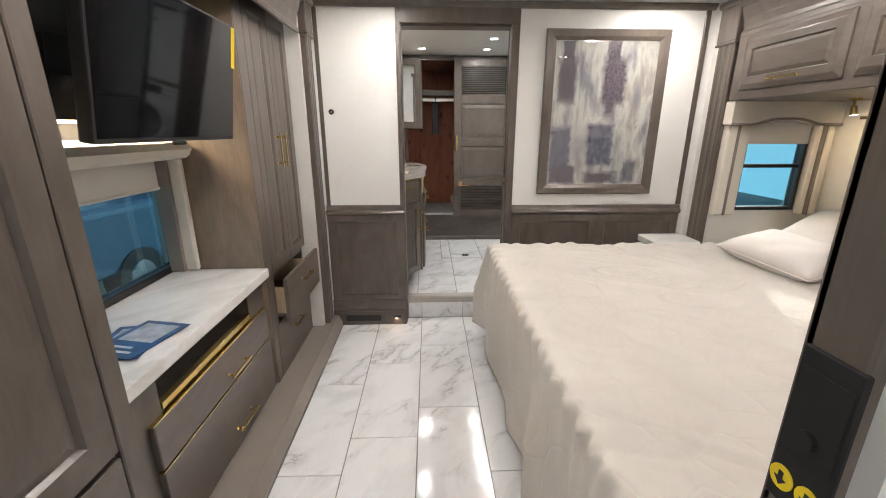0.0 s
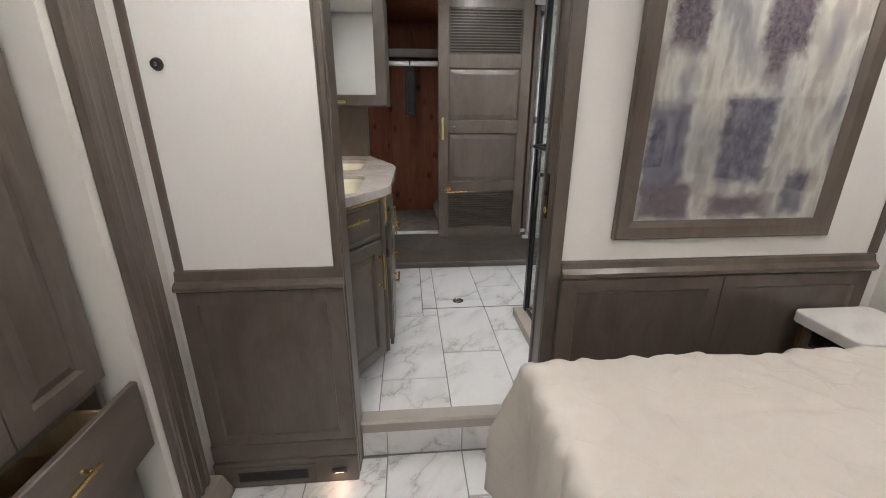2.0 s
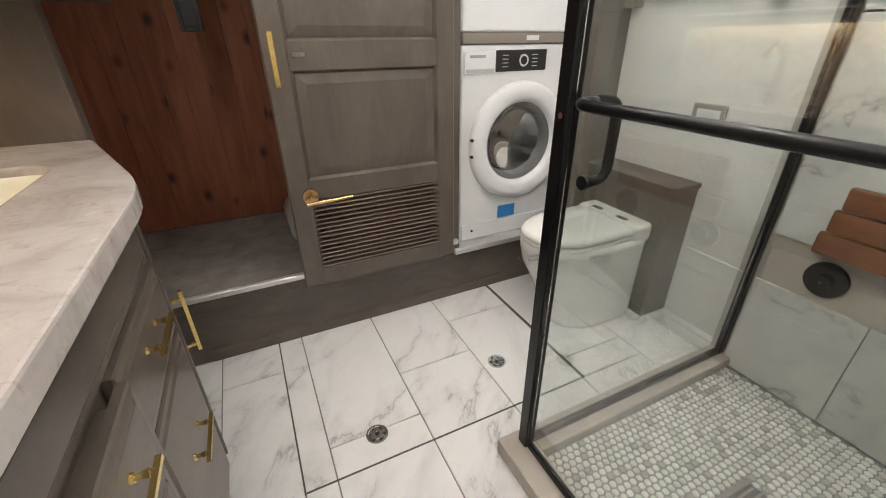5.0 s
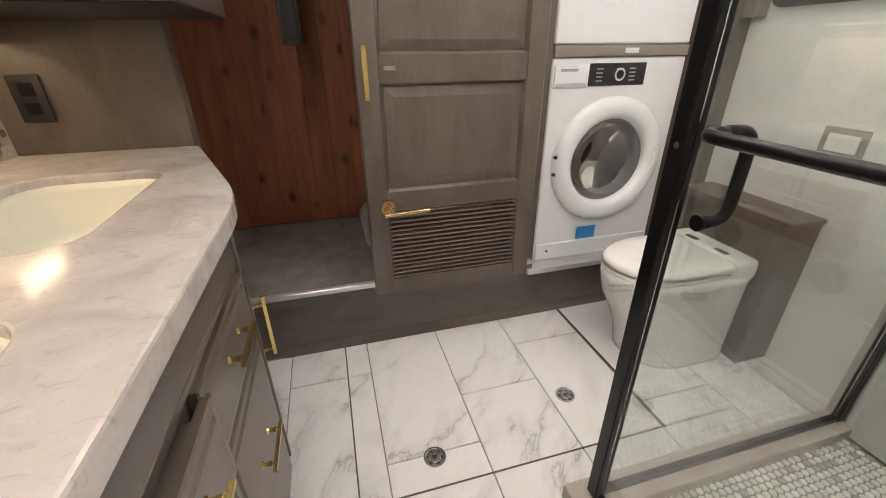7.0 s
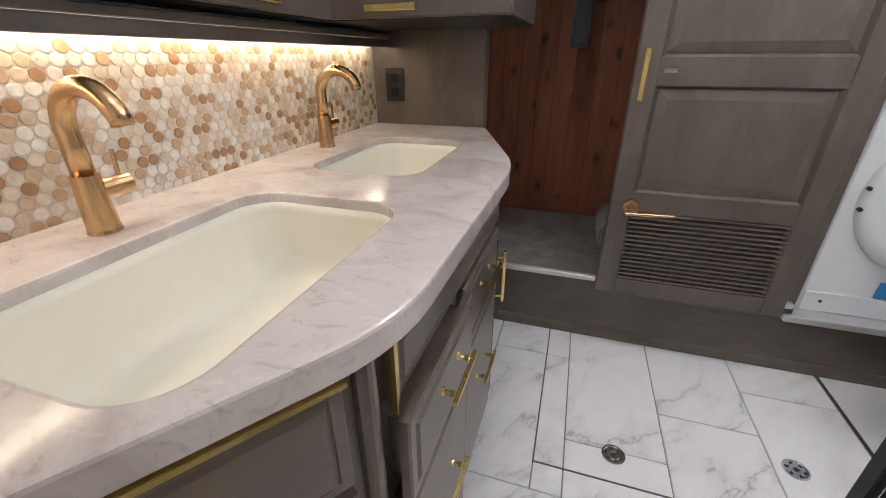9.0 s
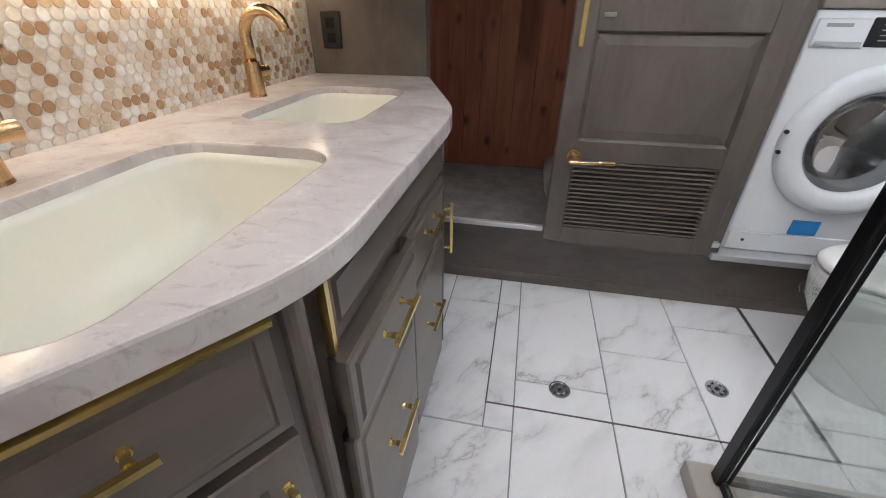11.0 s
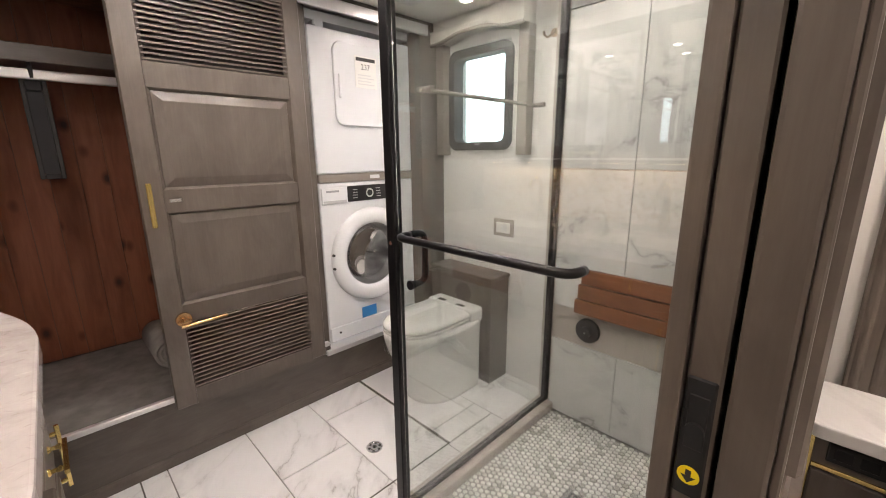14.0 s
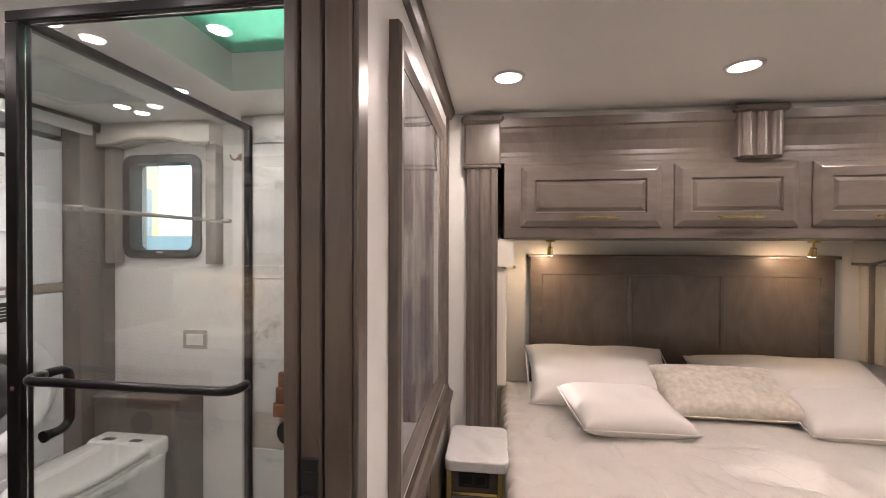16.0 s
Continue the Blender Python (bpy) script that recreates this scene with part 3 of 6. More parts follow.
# fascias over both slide-outs
FAS = [(0.0, 1.84), (-0.014, 1.84), (-0.014, 1.862), (-0.004, 1.872), (-0.004, 1.89), (-0.012, 1.93), (-0.028, 1.972), (-0.032, 1.99), (-0.040, 1.996), (-0.046, 2.03), (0.0, 2.035)]
trim("fascia", profile([(1.775 + u, z) for u, z in FAS], "y", RY0, 2.485), "grey stained maple fascia over the bed slide-out")
trim("fascia_2", profile([(-0.700 - u, z) for u, z in FAS], "y", 0.06, 2.47), "grey stained maple fascia over the left slide-out")
setting("wall_over_slide", box(1.776, 1.80, RY0, 2.505, 1.95, BED_Z - 0.001), M_SLIDE, "narrow wall strip over the bed slide-out", "wall")
setting("wall_over_slide_2", box(-0.73, -0.701, 0.06, 2.50, 1.95, BED_Z - 0.001), M_SLIDE, "narrow wall strip over the left slide-out", "wall")

# rear bath wall: base platform, header, posts
base = setting("platform", box(-0.66, 1.80, 4.500, 5.27, 0.0, 0.395), M_WOOD_H, "grey stained maple platform under closet and laundry", "platform")
trim("platform_2", box(-0.46, 0.96, 4.463, 5.27, 0.3955, 0.440), "grey stained closet floor edge", M_WOOD_H)
trim("baseboard", profile([(4.500, FLOOR_B - 0.01), (4.486, FLOOR_B - 0.01), (4.486, FLOOR_B + 0.030), (4.494, FLOOR_B + 0.042), (4.500, FLOOR_B + 0.042)], "x", -0.12, 1.80), "grey stained maple baseboard", M_WOOD_H)
trim("rail", box(-0.24, 0.95, 4.447, 4.470, 0.440, 0.462, 0.003), "bright aluminium door track", M_ALU)
trim("rail_2", box(0.935, 1.60, 4.447, 4.4995, 0.385, 0.412, 0.003), "bright aluminium door track", M_ALU)
trim("header", box(-0.66, 1.80, 4.42, 4.50, 2.015, BATH_Z - 0.001, 0.003), "grey stained maple header over the closet", M_WOOD_H)
trim("header_track", box(0.90, 1.62, 4.40, 4.42, 1.985, 2.035, 0.003), "aluminium upper door track", M_ALU)
trim("panel_end", box(-0.66, -0.215, 4.44, 4.462, 0.40, 2.015, 0.002), "grey stained maple end panel beside the vanity", M_WOOD)
trim("panel_end_2", box(-0.66, -0.215, 4.462, 4.50, 0.44, 2.015, 0.002), "grey stained maple end panel edge", M_WOOD)
trim("panel_post", box(1.585, 1.66, 4.43, 5.10, 0.395, 2.015, 0.003), "grey stained maple post beside the laundry")
trim("panel_post_2", box(1.66, 1.774, 4.445, 4.50, 0.395, 2.015, 0.003), "grey stained maple panel beside the laundry")
trim("panel_divider", box(0.935, 0.965, 4.475, 5.27, 0.395, 2.015, 0.002), "grey stained maple divider beside the laundry")
setting("wall_return", box(1.780, 1.86, 2.575, 2.83, 0.0, BED_Z), M_SLIDE, "white wall return behind the pillar", "wall")
setting("wall_return_2", box(-0.80, -0.70, 2.60, 2.72, 0.0, BED_Z), M_SLIDE, "white wall return behind the pillar", "wall")

# ---- bedroom: left slide ----
def drawer(parent, x0, x1, z0, z1, y, pull=True, raised=False, label=""):
    d = part("drawer", box(x0, x1, y, y + 0.02, z0, z1, 0.003), M_WOOD_H, parent, label)
    if raised:
        part("panel", raised_panel(x0 + 0.028, x1 - 0.028, z0 + 0.028, z1 - 0.028, y - 0.0075, 0.012, 0.003), M_WOOD_H, d)
    if pull:
        c, z = (x0 + x1) / 2, (z0 + z1) / 2
        bar_pull(d, (c - 0.075, z + 0.15 * (z1 - z0)), (c + 0.075, z + 0.15 * (z1 - z0)), y)
    return d


# tall wardrobe with an open drawer; local x runs along the wall
wardrobe = thing("wardrobe", "tall grey maple wardrobe with one drawer pulled open", "wardrobe", pose(-0.77, 1.865, 0.09, 0, 0, LEFT))
ww_ = 0.615
bm = box(0.0, 0.02, 0.001, 0.40, 0.0, 1.86, 0.002)
box(ww_ - 0.02, ww_, 0.022, 0.40, 0.0, 1.86, 0.002, bm)
box(0.02, ww_ - 0.02, 0.025, 0.40, 0.0, 0.05, 0, bm)
box(0.02, ww_ - 0.02, 0.025, 0.40, 0.53, 0.555, 0, bm)
box(0.02, ww_ - 0.02, 0.37, 0.399, 0.05, 1.86, 0, bm)
box(0.02, ww_ - 0.02, 0.025, 0.37, 1.80, 1.86, 0, bm)
part("body", bm, M_WOOD, wardrobe)
# lit look of this side comes from its brighter colour
part("side_panel", box(-0.004, 0.0, 0.002, 0.40, 0.0, 1.86, 0.001), M_WOOD_LIT, wardrobe, "lacquered maple side in a colour lightened as if lit")
part("filler", box(0.0, 0.082, 0.0, 0.02, 0.0, 1.86, 0.002), M_WOOD, wardrobe)
for x0, x1, px in ((0.086, 0.352, 0.318), (0.355, 0.613, 0.390)):
    d = panel_door(wardrobe, x0, x1, 0.565, 1.80, 0.0, 0.055)
    bar_pull(d, (px, 1.065), (px, 1.235), 0.0)
drawer(wardrobe, 0.05, 0.612, 0.0, 0.295, -0.002, True, False)
od = drawer(wardrobe, 0.05, 0.612, 0.325, 0.545, -0.075, True, False, "pulled-open drawer front")
db = box(0.09, 0.10, -0.055, 0.34, 0.345, 0.49, 0.001)
box(0.56, 0.57, -0.055, 0.34, 0.345, 0.49, 0.001, db)
box(0.10, 0.56, -0.055, 0.34, 0.345, 0.355, 0, db)
box(0.10, 0.56, 0.33, 0.34, 0.345, 0.49, 0, db)
part("drawer_box", db, M_RAW, od, "pale birch drawer box")
part("runner", box(0.075, 0.088, -0.05, 0.32, 0.335, 0.352, 0.002), M_CHROME, od)

# tall cabinet near the doorway
tall = thing("tall_cabinet", "tall grey maple cabinet with framed panel doors", "cabinet", pose(-0.715, 0.10, 0.09, 0, 0, LEFT))
tw = 0.785
part("body", box(0, tw, 0.022, 0.45, 0, 1.86, 0.002), M_WOOD, tall)
part("stile", box(tw - 0.055, tw, 0.0, 0.02, 0, 1.86, 0.003), M_WOOD, tall)
for a, b in ((0.01, 0.36), (0.365, 0.725)):
    panel_door(tall, a, b, 0.53, 1.80, 0.0, 0.07)
drawer(tall, 0.01, 0.725, 0.28, 0.515, 0.0, False)
drawer(tall, 0.01, 0.725, 0.02, 0.265, 0.0, False)

# dresser under the television
dresser = thing("dresser", "low grey maple dresser with two drawers and an open slot", "dresser", pose(-0.79, 0.90, 0.09, 0, 0, LEFT))
dw = 0.955
b = box(0, 0.180, 0.004, 0.37, 0, 0.555, 0.001)
box(dw - 0.160, dw, 0.004, 0.37, 0, 0.555, 0.001, b)
box(0.180, dw - 0.160, 0.022, 0.37, 0, 0.46, 0.0, b)
box(0.180, dw - 0.160, 0.34, 0.37, 0.46, 0.555, 0.0, b)
part("body", b, M_WOOD, dresser)
part("slot_lining", box(0.181, dw - 0.161, 0.10, 0.338, 0.4605, 0.464), M_DARK, dresser)
part("slot_back", box(0.181, dw - 0.161, 0.33, 0.339, 0.464, 0.555), M_DARK, dresser)
part("trim_strip", box(0.181, dw - 0.161, -0.002, 0.022, 0.447, 0.470, 0.001), M_BRASS, dresser, "brass trim strip")
for z0, z1, zp in ((0.285, 0.436, 0.335), (0.008, 0.275, 0.090)):
    dd = drawer(dresser, 0.112, dw - 0.025, z0, z1, -0.016, False)
    bar_pull(dd, (0.505, zp), (0.665, zp), -0.016)
    part("edge_strip", box(0.112, dw - 0.025, -0.014, 0.002, z1, z1 + 0.004), M_BRASS, dd, "thin brass edge")
ctop = tagged(part("worktop", box(-1.165, -0.752, 0.888, 1.858, 0.672, 0.715, 0.004, None, 2), M_COUNTER_W, None), "white veined stone dresser top", "worktop")

# television
tv = thing("television", "large black flat television tilted on the wall", "television", pose(-0.778, 1.435, 1.512, 8, 0, 90))
part("frame", box(-0.362, 0.362, -0.005, 0.035, -0.212, 0.212, 0.006, None, 2), M_DARK, tv)
part("screen", box(-0.354, 0.354, -0.0065, -0.004, -0.198, 0.204), M_SCREEN, tv, "dark glossy screen")
part("back_box", box(-0.22, 0.22, 0.035, 0.08, -0.17, 0.12, 0.01), M_DARK, tv)
part("wall_mount", box(-0.05, 0.05, 0.08, 0.36, -0.06, 0.06, 0.006), M_DARK, tv)
part("sensor", box(-0.03, 0.03, -0.004, 0.012, -0.224, -0.212, 0.003), M_DARK, tv)
part("sticker", box(0.338, 0.362, -0.0085, -0.0065, 0.060, 0.205), M_YELLOW, tv, "yellow paper label")
tv_wall = setting("wall_tv", box(-1.168, -1.155, 0.90, 1.86, 1.30, BED_Z - 0.2), M_DARK, "black panel behind the television", "wall")

# wide window over the dresser with a cream valance and shade
def window(name, y0, y1, z0, z1, m, mullion=None, frame_mat=None, w=0.03):
    """A framed pane; local x across, y into the wall, z up."""
    t = thing(name, "dark framed window with blue tinted glass", "window", m, kind="structure")
    fm = frame_mat or M_DARK
    b = bmesh.new()
    for a in ((y0, y0 + w, z0, z1), (y1 - w, y1, z0, z1), (y0 + w, y1 - w, z0, z0 + w), (y0 + w, y1 - w, z1 - w, z1)):
        b = box(a[0], a[1], -0.008, 0.05, a[2], a[3], 0.004, b)
    part("window_frame", b, fm, t)
    if mullion:
        part("mullion", box(y0 + w, y1 - w, 0.0, 0.04, mullion - 0.011, mullion + 0.011, 0.002), fm, t)
    p = part("pane", box(y0 + w * 0.8, y1 - w * 0.8, 0.018, 0.022, z0 + w * 0.8, z1 - w * 0.8), M_TINT, t, "blue tinted glass")
    p.visible_shadow = False
    return t


window("window_1", LW[0] - 0.01, LW[1] + 0.01, LW[2] - 0.005, LW[3] + 0.01, pose(lx, 0, 0, 0, 0, LEFT))
val = thing("valance", "padded cream valance over the wide window", "valance")
part("board", profile([(-1.165, 1.222), (-1.04, 1.222), (-1.02, 1.235), (-1.005, 1.262), (-1.02, 1.288), (-1.06, 1.300), (-1.165, 1.305)], "y", 0.915, 1.845), M_CREAM, val, smooth=False)
part("light_strip", box(-1.15, -1.06, 0.95, 1.83, 1.357, 1.365), M_STRIP, val, "glowing warm light strip")
part("strip_mount", box(-1.154, -1.05, 0.95, 1.83, 1.3655, 1.42), M_DARK, val)
sh = thing("roller_shade", "half-lowered cream roller shade", "shade")
part("cloth", box(-1.150, -1.146, 0.96, 1.835, 1.10, 1.222), M_SHADE, sh)
part("hem_bar", cylinder((-1.148, 0.96, 1.10), (-1.148, 1.835, 1.10), 0.007), M_SHADE, sh)
wj = thing("window_jamb", "dark and cream upright beside the window", "trim", kind="structure")
part("cream_leg", box(-1.160, -1.055, 1.82, 1.850, 0.720, 1.222, 0.006), M_CREAM, wj)
part("dark_leg", box(-1.165, -1.10, 1.800, 1.8195, 0.720, 1.222, 0.004), M_TAUPE, wj)

# brochures on the dresser
M_PAPER = plain("blue_printed_paper", (0.04, 0.12, 0.30), 0.35, vary=0.75, scale=16, bumps=0)
M_PAPER_W = plain("pale_printed_paper", (0.45, 0.50, 0.58), 0.35, vary=0.5, scale=22, bumps=0)
for cx, cy, rz, z, mt in ((-0.912, 1.165, 8, 0.716, M_PAPER), (-0.885, 1.178, -12, 0.720, M_PAPER)):
    bro = thing("brochure", "glossy blue printed brochure lying on the dresser top", "brochure", pose(cx, cy, z, 0, 0, rz), "brochures on the dresser")
    part("cover", box(-0.08, 0.08, -0.11, 0.11, 0, 0.003, 0.0006), mt, bro)
    part("picture", box(-0.06, 0.06, -0.02, 0.09, 0.003, 0.0036), M_PAPER_W if mt is M_PAPER else M_PAPER, bro)
    part("text_line", box(-0.06, 0.03, -0.06, -0.05, 0.003, 0.0036), M_WHITE, bro)
    part("text_line", box(-0.06, 0.05, -0.085, -0.075, 0.003, 0.0036), M_WHITE, bro)

# ---- bedroom: partition wall things ----
painting = thing("painting", "abstract grey and violet painting in a wide brown frame", "painting", pose(1.108, PY0 - 0.001, 1.43))
pw2, ph2, fw2 = 0.765, 0.995, 0.062
fb = bmesh.new()
X, Z = pw2 / 2, ph2 / 2
rows_ = []
for inset, yy in ((0, 0.0), (0, -0.020), (0.006, -0.026), (0.040, -0.022), (0.056, -0.014), (fw2, -0.012), (fw2, 0.0)):
    rows_.append([fb.verts.new(p) for p in ((-X + inset, yy, -Z + inset), (X - inset, yy, -Z + inset), (X - inset, yy, Z - inset), (-X + inset, yy, Z - inset))])
for a, b in zip(rows_, rows_[1:]):
    for k in range(4):
        fb.faces.new((a[k], b[k], b[(k + 1) % 4], a[(k + 1) % 4]))
bmesh.ops.recalc_face_normals(fb, faces=fb.faces[:])
part("frame", fb, M_WOOD, painting)
m_, t_, b_ = material("abstract_canvas")
v_ = coords(t_)
wob_ = node(t_, "ShaderNodeTexNoise", Scale=22.0, Detail=6.0, Roughness=0.75)
t_.links.new(v_, wob_.inputs["Vector"])
off_ = t_.nodes.new("ShaderNodeVectorMath")
off_.operation = "MULTIPLY_ADD"
t_.links.new(wob_.outputs["Color"], off_.inputs[0])
off_.inputs[1].default_value = (0.075, 0.0, 0.075)
t_.links.new(v_, off_.inputs[2])
sep_ = t_.nodes.new("ShaderNodeSeparateXYZ")
t_.links.new(off_.outputs[0], sep_.inputs[0])


def math_node(t, op, a, b=None, clamp=False):
    n = t.nodes.new("ShaderNodeMath")
    n.operation, n.use_clamp = op, clamp
    for i, v in enumerate((a, b)):
        if v is None:
            continue
        if isinstance(v, (int, float)):
            n.inputs[i].default_value = v
        else:
            t.links.new(v, n.inputs[i])
    return n.outputs[0]


def daub(t, cx, cz, w, h, edge):
    """A mask that is 1 inside a ragged block of paint."""
    dx = math_node(t, "DIVIDE", math_node(t, "ABSOLUTE", math_node(t, "SUBTRACT", sep_.outputs[0], cx + 0.037)), w / 2)
    dz = math_node(t, "DIVIDE", math_node(t, "ABSOLUTE", math_node(t, "SUBTRACT", sep_.outputs[2], cz + 0.037)), h / 2)
    return math_node(t, "MULTIPLY", math_node(t, "SUBTRACT", 1.15, math_node(t, "MAXIMUM", dx, dz)), edge, True)


streak = noise_tex(t_, coords(t_, (5.0, 1, 1.6)), 1.5, 6.0, 0.6, 0.15)
ground_c = ramp(t_, streak, [(0.30, (0.11, 0.10, 0.135)), (0.42, (0.26, 0.245, 0.26)), (0.52, (0.50, 0.47, 0.435)), (0.60, (0.33, 0.295, 0.27)), (0.75, (0.19, 0.18, 0.22))])
speck = ramp(t_, noise_tex(t_, coords(t_, (46, 1, 40)), 1.5, 6.0, 0.8), [(0.38, (0.020, 0.014, 0.042)), (0.64, (0.17, 0.13, 0.14))])
haze_ = ramp(t_, noise_tex(t_, coords(t_, (14, 1, 10)), 1.5, 6.0, 0.7), [(0.35, (0.045, 0.040, 0.075)), (0.65, (0.17, 0.16, 0.19))])
col_ = ground_c
for cx, cz, w, h, edge, tone in ((-0.10, -0.20, 0.60, 0.30, 0.5, haze_), (0.01, -0.18, 0.16, 0.25, 4.0, haze_), (-0.25, -0.22, 0.13, 0.30, 3.0, haze_), (-0.22, -0.37, 0.17, 0.12, 2.5, speck), (0.03, -0.39, 0.26, 0.08, 1.6, speck),
                             (0.22, -0.35, 0.09, 0.15, 2.0, haze_), (-0.235, 0.375, 0.07, 0.12, 4.0, speck), (0.045, 0.375, 0.08, 0.12, 4.0, speck), (-0.235, 0.20, 0.12, 0.26, 2.6, speck), (0.065, 0.20, 0.15, 0.28, 2.6, speck), (0.05, 0.06, 0.08, 0.18, 1.2, speck)):
    col_ = mix(t_, col_, tone, daub(t_, cx, cz, w, h, edge))
t_.links.new(col_, b_.inputs["Base Color"])
b_.inputs["Roughness"].default_value = 0.6
part("canvas", box(-X + fw2 - 0.002, X - fw2 + 0.002, -0.008, -0.002, -Z + fw2 - 0.002, Z - fw2 + 0.002), m_, painting, "grey, cream and violet abstract canvas")
gl = part("cover_glass", box(-X + fw2 - 0.002, X - fw2 + 0.002, -0.0112, -0.0096, -Z + fw2 - 0.002, Z - fw2 + 0.002), M_GLASS, painting, "clear cover glass")
gl.visible_shadow = False

sensor = thing("wall_sensor", "small round black wall sensor", "sensor", pose(-0.602, PY0, 1.450))
part("body", cylinder((0, 0, 0), (0, -0.010, 0), 0.017, 0.013, 24), M_DARK, sensor)
part("lens", cylinder((0, -0.010, 0), (0, -0.0125, 0), 0.006, 0.004, 14), M_CHROME, sensor)

vent = thing("floor_vent", "dark heating outlet in the toe of the wainscot", "vent", pose(-0.455, PY0 - 0.045, 0.055))
part("frame", ring_frame(-0.165, 0.145, -0.044, 0.044, [(-0.135, 0.115, -0.022, 0.024)], -0.004, 0.0, 0.001), M_WOOD_H, vent)
part("opening", box(-0.135, 0.115, -0.0030, -0.0005, -0.022, 0.024), M_DARK, vent)
for i in range(3):
    part("louvre", box(-0.122, 0.102, -0.0045, -0.003, -0.013 + 0.011 * i, -0.0115 + 0.011 * i), M_DARK, vent)
fl = thing("step_light", "small black toe light glowing on the floor", "light", pose(-0.225, PY0 - 0.045, 0.062))
part("housing", box(-0.028, 0.028, -0.014, 0.0, -0.006, 0.012, 0.004), M_DARK, fl)
part("diffuser", box(-0.016, 0.016, -0.010, -0.004, -0.0072, -0.006), glow("toe_light_glow", (1.0, 0.72, 0.5), 14.0), fl, "warm glowing lens")

# latch on the pocket door edge
def latch(m, half, top=0.15):
    t = thing("door_latch", "black pocket door latch with a round yellow sticker", "latch", m)
    part("plate", box(-half, half, -0.003, 0.004, -0.030, top, 0.002), M_LATCH, t)
    part("recess", box(-half + 0.005, half - 0.005, -0.0045, -0.003, 0.035, top - 0.02, 0.001), M_LATCH, t)
    part("button", cylinder((0, -0.0045, 0.06), (0, -0.010, 0.06), 0.010, None, 20), M_LATCH, t)
    for c in ((0.0,) if half < 0.025 else (0.015, -0.015)):
        s = part("sticker", cylinder((c, -0.003, 0.0), (c, -0.0045, 0.0), 0.0115 if half < 0.025 else 0.0135, None, 24), M_YELLOW, t, "round yellow sticker")
        ar = bmesh.new()
        ar.faces.new([ar.verts.new((c + x, -0.0052, z)) for x, z in ((-0.003, 0.008), (-0.003, 0.0), (-0.008, 0.0), (0.0, -0.009), (0.008, 0.0), (0.003, 0.0), (0.003, 0.008))])
        part("arrow", ar, M_DARK, s)
    return t


pocket = thing("pocket_door", "grey maple pocket door slid into the wall", "door")
part("door_edge", box(0.520, 0.555, 2.7705, 2.8055, 0.17, DTOP - 0.03, 0.003), M_WOOD, pocket)
latch(pose(0.5205, 2.7890, 1.017, 0, 0, -90), 0.0150, 0.123)

# front doorway jamb beside the camera's start
trim("front_jamb", box(0.380, 0.40, FY0 + 0.02, FY1 + 0.012, 0, BED_Z, 0.003), "grey stained maple jamb of the bedroom doorway")
trim("front_jamb_2", box(0.380, 0.45, FY1, FY1 + 0.014, 0, BED_Z, 0.003), "grey stained maple casing of the bedroom doorway")
latch(pose(0.3795, 0.347, 0.985, 0, 0, -90), 0.031)

# ---- bed ----
BX0, BX1, BY0, BY1, BZ = 0.40, 2.36, 0.60, 2.42, 0.665
bed = thing("bed", "king bed under an oatmeal bedspread hanging to the floor", "bed", pose(0, 0, 0))
part("base", box(BX0 + 0.12, BX1, BY0 + 0.10, BY1 - 0.10, 0.0, 0.36, 0.01), M_TAUPE, bed)
part("mattress", box(BX0 + 0.05, BX1, BY0 + 0.05, BY1 - 0.05, 0.36, 0.63, 0.05, None, 3), M_PILLOW, bed)


def cloth_z(x, y):
    n = noise.noise(Vector((x * 2.1, y * 2.1, 1.0))) * 0.010 + noise.noise(Vector((x * 6, y * 9, 4.0))) * 0.004
    ridge = abs(noise.noise(Vector((x * 3.0 + 2, y * 5.0, 7.0))))
    crease = abs(noise.noise(Vector((x * 1.7 + y * 2.6, y * 0.9 - x * 0.7, 11.0))))
    edge = min(x - BX0, y - BY0, BY1 - y)
    along = y if edge == x - BX0 else x
    pucker = 0.0040 * max(0.0, 1 - edge / 0.12) * (math.sin(along * 58 + 3 * noise.noise(Vector((along * 6, 0, 0)))) + 0.6 * noise.noise(Vector((x * 30, y * 30, 2))))
    return n - 0.007 * max(0.0, 1 - ridge * 9) + 0.007 * max(0.0, 1 - crease * 11) + pucker


